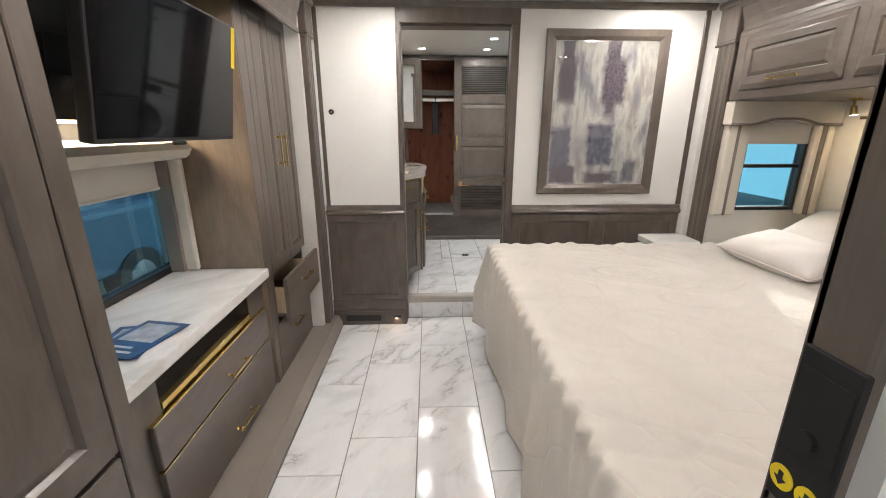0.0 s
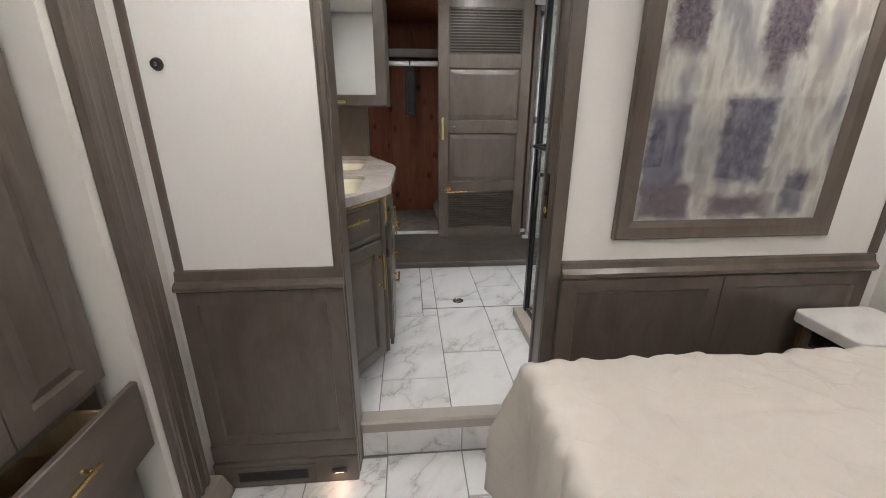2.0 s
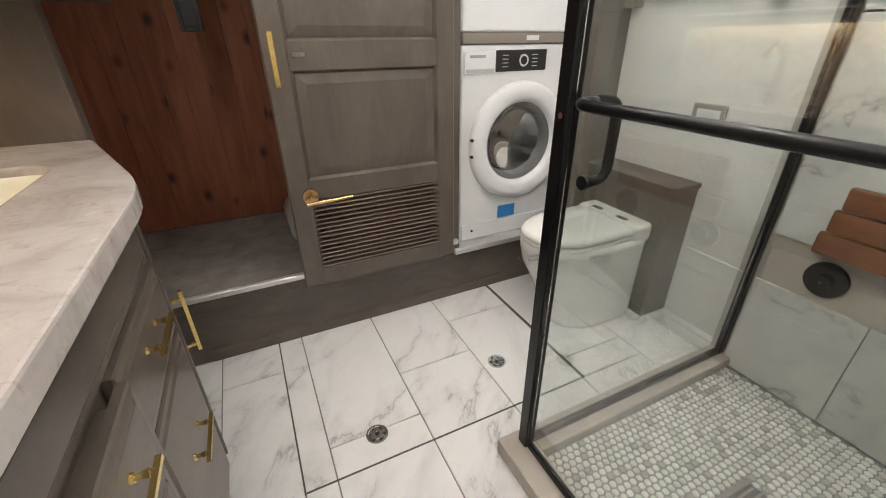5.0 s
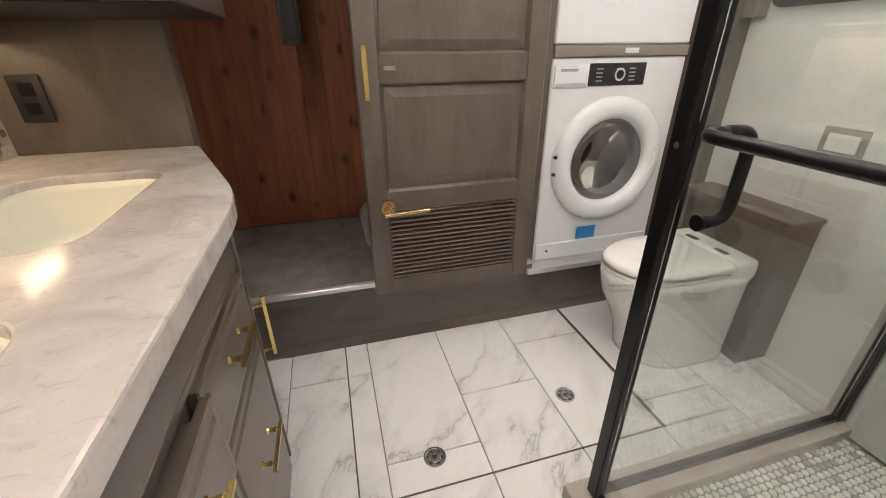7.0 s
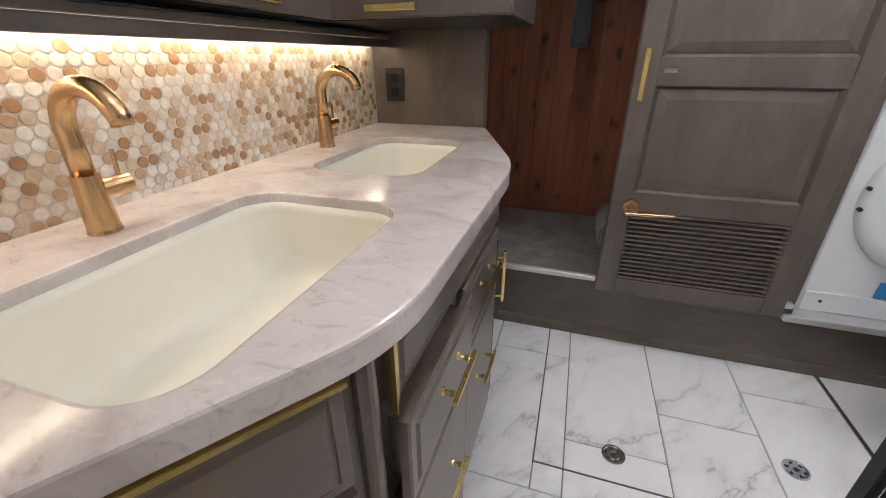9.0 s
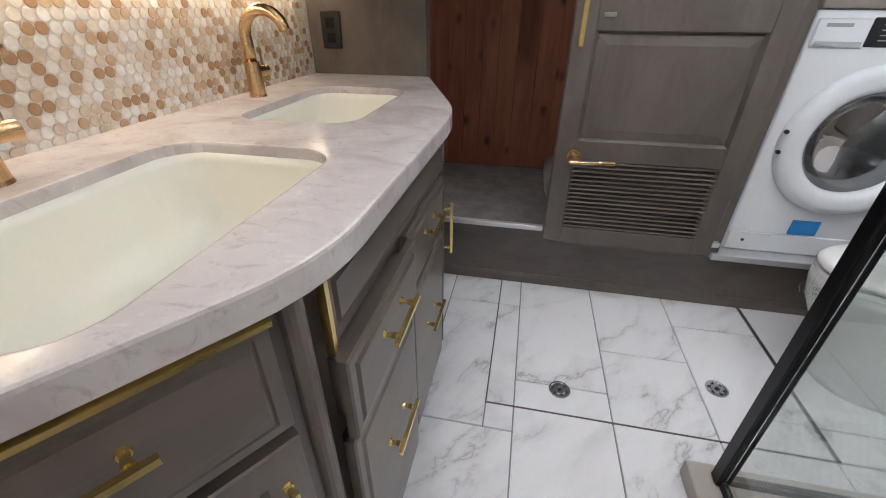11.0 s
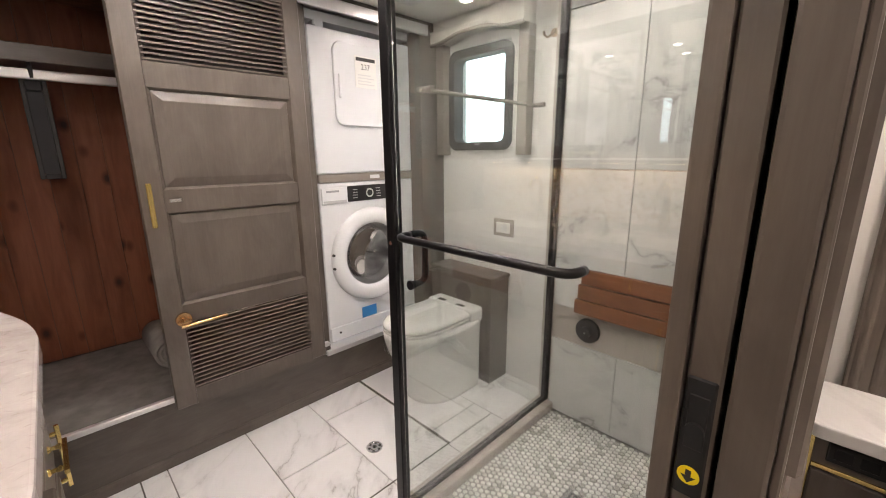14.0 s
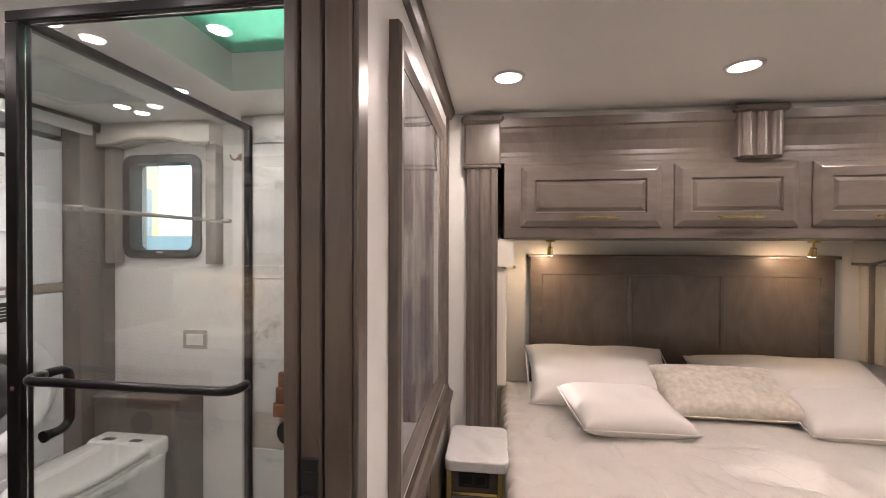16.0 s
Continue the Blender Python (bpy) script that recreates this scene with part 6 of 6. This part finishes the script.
part("door_sweep", box(GX - 0.010, GX + 0.010, 2.881, GY - 0.0185, 0.2005, 0.222, 0.002), M_BLACK, enclosure, "black metal door sweep")
part("fixed_pane", box(GX + 0.0185, 1.6175, GY - 0.003, GY + 0.003, 0.2225, GT - 0.0005), M_SCREEN_GLASS, enclosure, "clear glass side pane").visible_shadow = False
sd_ = part("glass_door", box(GX - 0.003, GX + 0.003, 2.881, GY - 0.0185, 0.2225, GT - 0.0005), M_SCREEN_GLASS, enclosure, "clear glass shower door")
sd_.visible_shadow = False
BZ_, BY_ = 1.166, 3.548
bar = [(GX - 0.003, BY_, BZ_)] + bend((GX, BY_, BZ_), (GX - 0.052, BY_, BZ_), (GX - 0.052, 3.0, BZ_), 8, 0.035) + bend((GX - 0.052, 3.5, BZ_), (GX - 0.052, 3.04, BZ_), (GX, 3.04, BZ_), 8, 0.035) + [(GX - 0.003, 3.04, BZ_)]
part("towel_bar", tube(bar, 0.0100, 16), M_BLACK, sd_, "black towel bar", smooth=True)
grip = [(GX + 0.003, BY_, BZ_)] + bend((GX, BY_, BZ_), (GX + 0.055, BY_, BZ_), (GX + 0.055, BY_, 1.0), 8, 0.03) + bend((GX + 0.055, BY_, 1.1), (GX + 0.055, BY_, 1.020), (GX, BY_, 1.020), 8, 0.03) + [(GX + 0.003, BY_, 1.020)]
part("pull_handle", tube(grip, 0.0105, 16), M_BLACK, sd_, "black pull handle", smooth=True)
part("grip_cap", cylinder((GX - 0.003, BY_, 1.020), (GX - 0.009, BY_, 1.020), 0.014, None, 20), M_BLACK, sd_)
part("post_screw", cylinder((GX - 0.0185, GY - 0.004, 1.135), (GX - 0.0215, GY - 0.004, 1.135), 0.006, None, 14), M_CHROME, enclosure)
rail2 = thing("towel_rail", "thin grey towel rail on the glass pane", "towel rail")
part("bar", cylinder((0.885, GY + 0.045, 1.570), (1.535, GY + 0.045, 1.570), 0.007, None, 14), M_TAUPE, rail2)
for xx in (0.905, 1.515):
    part("bracket", cylinder((xx, GY + 0.0035, 1.570), (xx, GY + 0.05, 1.570), 0.009, None, 14), M_TAUPE, rail2)

# wooden fold-down seat, valves, drain
seat = thing("folding_bench", "folded teak shower seat of three boards", "shower seat", pose(1.652, 3.25, 0.0))
for k, z in enumerate((0.706, 0.774, 0.842)):
    part("board", box(-0.055, -0.030, -0.235, 0.215, z, z + 0.064, 0.007, None, 2), M_TEAK, seat, m=pose(0, 0.012 * (1 - k), 0))
for yy in (-0.16, 0.14):
    part("bracket", box(-0.0295, -0.004, yy - 0.014, yy + 0.014, 0.715, 0.900, 0.003), M_DARK, seat)
for yy in (3.428, 3.064):
    vk = thing("shower_valve", "round black shower valve", "valve", pose(1.650, yy, 0.620, 0, 0, RIGHT), "valves under the shower seat")
    part("plate", cylinder((0, 0.0, 0), (0, -0.012, 0), 0.055, 0.053, 36), M_DARK, vk)
    part("boss", cylinder((0, -0.012, 0), (0, -0.034, 0), 0.024, 0.022, 28), M_DARK, vk)
    part("screw", cylinder((0, -0.034, 0), (0, -0.036, 0), 0.005, None, 12), M_CHROME, vk)
grate = thing("shower_drain", "square dark shower drain grate", "drain", pose(1.188, 3.205, SZ + 0.001, 0, 0, 0))
part("grate", box(-0.055, 0.055, -0.055, 0.055, -0.006, 0.004, 0.002), plain("dark_drain", (0.06, 0.06, 0.062), 0.4, 0.5), grate)
for k in range(5):
    part("bar", box(-0.046, 0.046, -0.042 + 0.02 * k, -0.036 + 0.02 * k, 0.004, 0.0052), M_TAUPE, grate)

# large marble tiles on the shower walls
wt = thing("shower_tiles", "large marble wall tiles over a plain taupe band", "wall tiles", kind="structure")
for z0, z1 in ((SZ, 0.540), (0.705, 1.315), (1.318, 1.928), (1.931, BATH_Z - 0.002)):
    ye = 3.598
    while ye > 2.86:
        ya = max(2.843, ye - 0.305)
        part("wall_tile", box(1.6415, 1.6515, ya + 0.0012, ye - 0.0012, z0 + 0.0012, z1 - 0.0012, 0.0012), M_TILE, wt)
        ye = ya
    xe = 0.79
    while xe < 1.63:
        xb = min(1.640, xe + 0.305)
        part("wall_tile", box(xe + 0.0012, xb - 0.0012, 2.8425, 2.8525, z0 + 0.0012, z1 - 0.0012, 0.0012), M_TILE, wt)
        xe = xb

# ---- bath window ----
BWY = (B_WIN[0] + B_WIN[1]) / 2
bw = thing("window_4", "black rounded bathroom window with bright sky outside", "window", pose(WX - 0.006, BWY, 1.66, 0, 0, RIGHT), kind="structure")
outer, inn = rounded(0.43, 0.52, 0.055, 6), rounded(0.345, 0.435, 0.035, 6)
fbm = bmesh.new()
rr = []
for lp, yy in ((outer, 0.0), (outer, -0.012), (inn, -0.016), (inn, 0.06)):
    rr.append([fbm.verts.new((x, yy, z)) for x, z in lp])
for a, b in zip(rr, rr[1:]):
    for k in range(len(outer)):
        q = (k + 1) % len(outer)
        fbm.faces.new((a[k], a[q], b[q], b[k]))
bmesh.ops.recalc_face_normals(fbm, faces=fbm.faces[:])
part("window_frame", fbm, M_DARK, bw)
part("pane", box(-0.176, 0.176, 0.020, 0.024, -0.221, 0.221), glass("pale_window_glass", (0.80, 0.93, 0.96)), bw, "pale tinted glass").visible_shadow = False
part("latch", box(-0.02, 0.02, -0.022, -0.012, -0.235, -0.222, 0.003), M_CHROME, bw)
sur = thing("window_surround", "marbled valance with taupe side strips over the bathroom window", "trim", kind="structure")
hd = [(3.845 + 0.625 * i / 24, 1.985 - 0.0 + 0.028 * math.exp(-(((i / 24) - 0.5) / 0.26) ** 4) - 0.03) for i in range(25)]
bm = bmesh.new()
lo = [bm.verts.new((1.675, y, z)) for y, z in hd]
hi = [bm.verts.new((1.675, y, BATH_Z - 0.002)) for y, z in hd]
for i in range(24):
    bm.faces.new((lo[i], lo[i + 1], hi[i + 1], hi[i]))
ext = bmesh.ops.extrude_face_region(bm, geom=bm.faces[:])
for v in ext["geom"]:
    if isinstance(v, bmesh.types.BMVert):
        v.co.x = WX - 0.002
bmesh.ops.recalc_face_normals(bm, faces=bm.faces[:])
part("valance", bm, marble("marbled_vinyl", (0.60, 0.57, 0.52), (0.44, 0.41, 0.37), 9.0, 0.5, 0.8, False), sur)
part("valance_edge", tube([(1.675, y, z - 0.004) for y, z in hd], 0.009, 8), M_TAUPE, sur)
for yy in (3.868, 4.415):
    part("side_strip", box(1.715, WX - 0.002, yy - 0.028, yy + 0.028, 1.375, 1.955, 0.003), M_TAUPE, sur)
swt = thing("wall_switch", "white rocker switch in a taupe plate", "switch", pose(WX, 3.995, 0.995, 0, 0, RIGHT))
part("plate", box(-0.066, 0.066, -0.007, 0.0, -0.047, 0.047, 0.003), M_TAUPE, swt)
part("insert", box(-0.046, 0.046, -0.009, -0.007, -0.028, 0.028, 0.001), M_PORC, swt)
part("rocker", box(-0.012, 0.028, -0.0105, -0.009, -0.016, 0.016, 0.001), M_WHITE, swt)
rh = thing("robe_hook", "small bronze double robe hook", "hook", pose(WX, 3.745, 1.90, 0, 0, RIGHT))
part("plate", cylinder((0, 0, 0), (0, -0.008, 0), 0.018, None, 20), M_BRONZE, rh)
for s in (-1, 1):
    part("arm", tube([(0, -0.008, 0), (s * 0.018, -0.03, -0.02), (s * 0.026, -0.045, -0.012), (s * 0.028, -0.048, 0.004)], 0.005, 10), M_BRONZE, rh)

# ---- ceiling fittings ----
for x_, y_ in BATH_LAMPS:
    downlight(x_, y_, BATH_Z, 0.030, "bathroom ceiling lights")
fan = thing("ceiling_vent", "square white ceiling vent with a pale lid", "vent", pose(1.22, 4.10, BATH_Z))
part("flange", ring_frame(-0.19, 0.19, -0.19, 0.19, [(-0.145, 0.145, -0.145, 0.145)], -0.010, 0.0, 0.003), M_WHITE, fan, m=pose(0, 0, 0, 90, 0, 0))
part("lid", box(-0.146, 0.146, -0.146, 0.146, -0.007, -0.001), plain("pale_lid", (0.55, 0.60, 0.58), 0.3), fan, "pale translucent lid")
reg = thing("ceiling_register", "small cream slotted ceiling register", "vent", pose(0.93, 4.28, BATH_Z))
part("plate", box(-0.075, 0.075, -0.04, 0.04, -0.006, -0.0005, 0.002), M_CREAM, reg)
for k in range(6):
    part("slot", box(-0.06 + 0.021 * k, -0.052 + 0.021 * k, -0.028, 0.028, -0.0072, -0.006), M_TAUPE, reg)
dome = thing("skylight", "green tinted rippled skylight dome", "skylight", kind="structure")
mg, tg, bg_ = material("green_rippled_acrylic")
bg_.inputs["Base Color"].default_value = (0.12, 0.62, 0.36, 1)
bg_.inputs["Transmission Weight"].default_value, bg_.inputs["Roughness"].default_value = 1.0, 0.25
bump(tg, bg_, noise_tex(tg, coords(tg), 60, 3.0), 0.6, 0.004)
part("pane", box(SK[0] + 0.001, SK[1] - 0.001, SK[2] + 0.001, SK[3] - 0.001, BATH_Z + 0.145, BATH_Z + 0.151), mg, dome, "green rippled acrylic pane").visible_shadow = False

# floor drains and the hatch edge
for xx in (0.362, 0.882):
    dr = thing("floor_drain", "round chrome lift ring set in the floor", "drain", pose(xx, 3.880 if xx < 0.5 else 3.992, FLOOR_B + 0.0005), "lift rings in the floor hatch")
    bm = bmesh.new()
    rings = []
    for r_, z_ in ((0.036, 0.0), (0.035, 0.003), (0.030, 0.0035), (0.027, 0.0012), (0.020, 0.0012), (0.018, 0.003), (0.010, 0.003), (0.008, 0.001), (0.001, 0.001)):
        rings.append([bm.verts.new((r_ * math.cos(2 * math.pi * k / 28), r_ * math.sin(2 * math.pi * k / 28), z_)) for k in range(28)])
    for r0, r1 in zip(rings, rings[1:]):
        for k in range(28):
            bm.faces.new((r0[k], r0[(k + 1) % 28], r1[(k + 1) % 28], r1[k]))
    part("ring", bm, M_CHROME, dr)
    for k in range(6):
        part("slot", box(-0.0045, 0.0045, 0.0195, 0.0265, 0.0013, 0.0026, 0.0006), M_DARK, dr, m=pose(0, 0, 0, 0, 0, 60 * k + 15))
    part("key_hole", cylinder((0, 0, 0.0012), (0, 0, 0.0034), 0.0065, None, 14), M_DARK, dr)
M_HATCH = plain("dark_bronze_edge", (0.12, 0.11, 0.10), 0.4, 0.6)
hatch = thing("floor_hatch", "thin dark metal edge round the floor hatch", "hatch", kind="structure")
part("edge", box(0.1225, 0.1275, 3.7805, 4.485, FLOOR_B - 0.006, FLOOR_B + 0.0012), M_HATCH, hatch)
part("edge", box(0.1280, 1.1320, 3.7805, 3.7855, FLOOR_B - 0.006, FLOOR_B + 0.0012), M_HATCH, hatch)
part("edge", box(1.1325, 1.1375, 3.7805, 4.485, FLOOR_B - 0.006, FLOOR_B + 0.0012), M_HATCH, hatch)

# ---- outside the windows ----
# cards that glow by themselves, standing in for daylit sky and roof
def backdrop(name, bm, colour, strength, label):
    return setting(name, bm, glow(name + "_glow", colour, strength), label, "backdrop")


backdrop("backdrop_sky", box(30, 30.2, -20, 30, -0.9, 24), (0.92, 0.97, 1.0), 3.2, "bright hazy sky beyond the bathroom window")
# roof card: its daylight is put in as emission
backdrop("backdrop_roof", box(12, 12.2, -10, 25, -0.9, 1.75), (0.50, 0.73, 0.80), 1.05, "glowing pale bluish card for the roof beyond the bathroom window")
M_PANEL = plain("white_trailer_panel", (0.75, 0.77, 0.78), 0.4, vary=0.05)
trailer = thing("parked_trailer", "white ribbed trailer parked outside", "trailer", pose(-5.25, 1.62, -0.9))
part("body", box(-1.2, 1.2, -3.2, 2.6, 0.55, 3.1, 0.05), M_PANEL, trailer)
for k in range(24):
    part("rib", box(1.2, 1.215, -3.0, 2.4, 0.75 + 0.09 * k, 0.80 + 0.09 * k, 0.004), M_PANEL, trailer)
part("skirt", box(-1.1, 1.1, -3.1, 2.5, 0.35, 0.55, 0.02), M_TAUPE, trailer)
for yy in (-0.6, 0.4):
    part("wheel", cylinder((0.9, yy, 0.35), (1.15, yy, 0.35), 0.35, None, 28), M_DARK, trailer)
truck = thing("parked_truck", "dark blue pickup truck parked outside", "truck", pose(-4.6, 6.55, -0.9, 0, 0, -6))
M_TRUCK = plain("dark_blue_paint", (0.10, 0.17, 0.24), 0.25, 0.2, vary=0.1)
part("body", box(-0.9, 0.9, -2.0, 2.4, 0.5, 1.35, 0.10, None, 3), M_TRUCK, truck)
part("cab", box(-0.85, 0.85, 0.2, 2.0, 1.3, 1.85, 0.16, None, 3), M_TRUCK, truck)
part("bumper", box(-0.92, 0.92, -2.15, -1.99, 0.45, 0.68, 0.04), M_CHROME, truck)
part("tail_light", box(-0.905, -0.74, -2.02, -1.92, 1.02, 1.32, 0.02), plain("red_lens", (0.6, 0.02, 0.02), 0.15), truck, "red tail light")
part("tail_light", box(0.74, 0.905, -2.02, -1.92, 1.02, 1.32, 0.02), plain("red_lens", (0.6, 0.02, 0.02), 0.15), truck, "red tail light")
for yy in (-1.2, 1.5):
    part("wheel", cylinder((0.68, yy, 0.38), (0.92, yy, 0.38), 0.38, None, 28), M_DARK, truck)
    part("rim", cylinder((0.91, yy, 0.38), (0.93, yy, 0.38), 0.22, 0.20, 20), M_CHROME, truck)
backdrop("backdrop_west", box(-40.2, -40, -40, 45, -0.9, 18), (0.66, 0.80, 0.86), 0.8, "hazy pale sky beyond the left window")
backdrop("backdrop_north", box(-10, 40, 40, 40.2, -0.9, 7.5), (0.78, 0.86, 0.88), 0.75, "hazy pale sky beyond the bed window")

# ---- small round tiles ----
def penny(bm, m, r=0.0122, h=0.004, segs=10):
    rings = []
    for rr, z in ((r, 0.0), (r, h * 0.7), (r * 0.86, h)):
        rings.append([bm.verts.new(m @ Vector((rr * math.cos(2 * math.pi * (k + 0.5) / segs), rr * math.sin(2 * math.pi * (k + 0.5) / segs), z))) for k in range(segs)])
    for r0, r1 in zip(rings, rings[1:]):
        for k in range(segs):
            bm.faces.new((r0[k], r0[(k + 1) % segs], r1[(k + 1) % segs], r1[k]))
    bm.faces.new(rings[-1])


def speckle(name, stops, rough, islands):
    """Stone rounds whose colour changes from piece to piece."""
    m, t, b = material(name)
    if islands:
        src = t.nodes.new("ShaderNodeNewGeometry").outputs["Random Per Island"]
    else:
        src = t.nodes.new("ShaderNodeObjectInfo").outputs["Random"]
    base = ramp(t, src, stops)
    base.node.color_ramp.interpolation = "CONSTANT"
    cloud = ramp(t, noise_tex(t, coords(t, shift=not islands), 70, 4.0), [(0.3, (0.80, 0.78, 0.76)), (0.7, (1.05, 1.05, 1.05))])
    t.links.new(mix(t, base, cloud, 1.0, "MULTIPLY"), b.inputs["Base Color"])
    b.inputs["Roughness"].default_value = rough
    return m


SPLASH = [(0.0, (0.66, 0.60, 0.52)), (0.24, (0.56, 0.46, 0.35)), (0.42, (0.70, 0.68, 0.64)), (0.62, (0.36, 0.22, 0.12)), (0.74, (0.47, 0.34, 0.22)), (0.88, (0.62, 0.57, 0.52))]
PAN = [(0.0, (0.60, 0.62, 0.59)), (0.35, (0.70, 0.71, 0.68)), (0.66, (0.52, 0.53, 0.50)), (0.84, (0.33, 0.33, 0.30)), (0.92, (0.66, 0.67, 0.64))]
bed_wall = bpy.data.objects["backsplash_bed"]
p = 0.0226
single = bmesh.new()
penny(single, Matrix.Identity(4), 0.0107, 0.0022)
splash_mesh = mesh_of("round_tile", single, speckle("round_stone_tile", SPLASH, 0.22, False))
rest = bmesh.new()
tilt = Euler((0, radians(90), 0)).to_matrix().to_4x4()
z, row = 1.034, 0
while z < 1.292:
    y = 2.85 + (p / 2 if row % 2 else 0)
    while y < 4.43:
        m = Matrix.Translation((-0.652, y, z)) @ tilt
        if 3.40 < y < 3.88:
            o = new("round_tile", splash_mesh)
            o.parent, o.matrix_basis = bed_wall, m
        else:
            penny(rest, m, 0.0107, 0.0022)
        y += p
    z += p * 0.866
    row += 1
r_ob = part("round_tiles", rest, speckle("round_stone_tiles", SPLASH, 0.22, True), bed_wall)
tagged(r_ob, kind="stuff")

single = bmesh.new()
penny(single, Matrix.Identity(4), 0.0102, 0.004, 6)
pan_mesh = mesh_of("round_tile", single, speckle("shower_stone_tile", PAN, 0.3, False))
rest = bmesh.new()
y, row, count = 2.856, 0, 0
while y < 3.585:
    x = SX0 + 0.055 + (p / 2 if row % 2 else 0)
    while x < 1.636:
        if not (abs(x - 1.188) < 0.064 and abs(y - 3.205) < 0.064):
            m = Matrix.Translation((x, y, SZ - 0.004))
            if y > 3.28 and x < 1.36 and count < 290:
                o = new("round_tile", pan_mesh)
                o.parent, o.matrix_basis = pan, m
                count += 1
            else:
                penny(rest, m, 0.0102, 0.004, 6)
        x += p
    y += p * 0.866
    row += 1
r_ob = part("round_tiles", rest, speckle("shower_stone_tiles", PAN, 0.3, True), pan)
tagged(r_ob, kind="stuff")

# ---- floor tiles: rows along y, each row set off by a third ----
TW, TL, JOINT = 0.3035, 0.61, 0.0042


def tile_mesh(w, l, h=0.010):
    bm = bmesh.new()
    b = 0.0012
    for z, i in ((-h, 0.0), (-b, 0.0), (0.0, b)):
        for sx, sy in ((-1, -1), (1, -1), (1, 1), (-1, 1)):
            bm.verts.new((sx * (w / 2 - i), sy * (l / 2 - i), z))
    bm.verts.ensure_lookup_table()
    for k in (0, 4):
        for i in range(4):
            bm.faces.new([bm.verts[j] for j in (k + i, k + (i + 1) % 4, k + 4 + (i + 1) % 4, k + 4 + i)])
    bm.faces.new(bm.verts[8:12])
    return mesh_of("tile", bm, M_MARBLE)


TILES = {}


def lay(parent, x_first, y_first, x0, x1, y0, y1, z, cuts=()):
    """Tiles between the limits; a cut (x or y, place) splits tiles there."""
    k0, k1 = math.floor((x0 - x_first) / TW), math.ceil((x1 - x_first) / TW)
    for k in range(k0, k1):
        xa, xb = max(x0, x_first + k * TW), min(x1, x_first + (k + 1) * TW)
        if xb - xa < 0.012:
            continue
        first = y_first + k * TL / 3
        j0, j1 = math.floor((y0 - first) / TL), math.ceil((y1 - first) / TL)
        for j in range(j0, j1):
            ya, yb = max(y0, first + j * TL), min(y1, first + (j + 1) * TL)
            if yb - ya < 0.012:
                continue
            rects = [(xa, xb, ya, yb)]
            for axis, at, a, b in cuts:
                nxt = []
                for r in rects:
                    if axis == "x" and r[0] < at < r[1] and r[3] > a and r[2] < b:
                        nxt += [(r[0], at, r[2], r[3]), (at, r[1], r[2], r[3])]
                    elif axis == "y" and r[2] < at < r[3] and r[1] > a and r[0] < b:
                        nxt += [(r[0], r[1], r[2], at), (r[0], r[1], at, r[3])]
                    else:
                        nxt.append(r)
                rects = nxt
            for r in rects:
                w, l = round(r[1] - r[0] - JOINT, 4), round(r[3] - r[2] - JOINT, 4)
                if w < 0.008 or l < 0.008:
                    continue
                if (w, l) not in TILES:
                    TILES[w, l] = tile_mesh(w, l)
                ob = new("tile", TILES[w, l])
                ob.parent = parent
                ob.location = ((r[0] + r[1]) / 2, (r[2] + r[3]) / 2, z)


lay(floor, -0.054, 2.372, -0.615, 2.4, 0.306, 2.785, 0.0)
lay(floor, -0.054, 2.372, -0.615, 0.75, -1.9, 0.306, 0.0)
HX, HY, HX1 = 0.125, 3.783, 1.135   # floor hatch
lay(floor_2, 0.215, 3.895, -0.62, 1.80, 2.862, 4.486, FLOOR_B, (("x", HX, HY, 4.5), ("y", HY, HX, HX1), ("x", HX1, HY, 4.5)))
# tiled riser of the step
for k in range(-1, 3):
    xa, xb = max(DX0 + 0.018, -0.054 + k * TW), min(0.513, -0.054 + (k + 1) * TW)
    if xb > xa:
        b = box(xa + 0.0015, xb - 0.0015, 2.788, 2.799, 0.002, 0.119, 0.001)
        part("tile", b, M_MARBLE, floor)
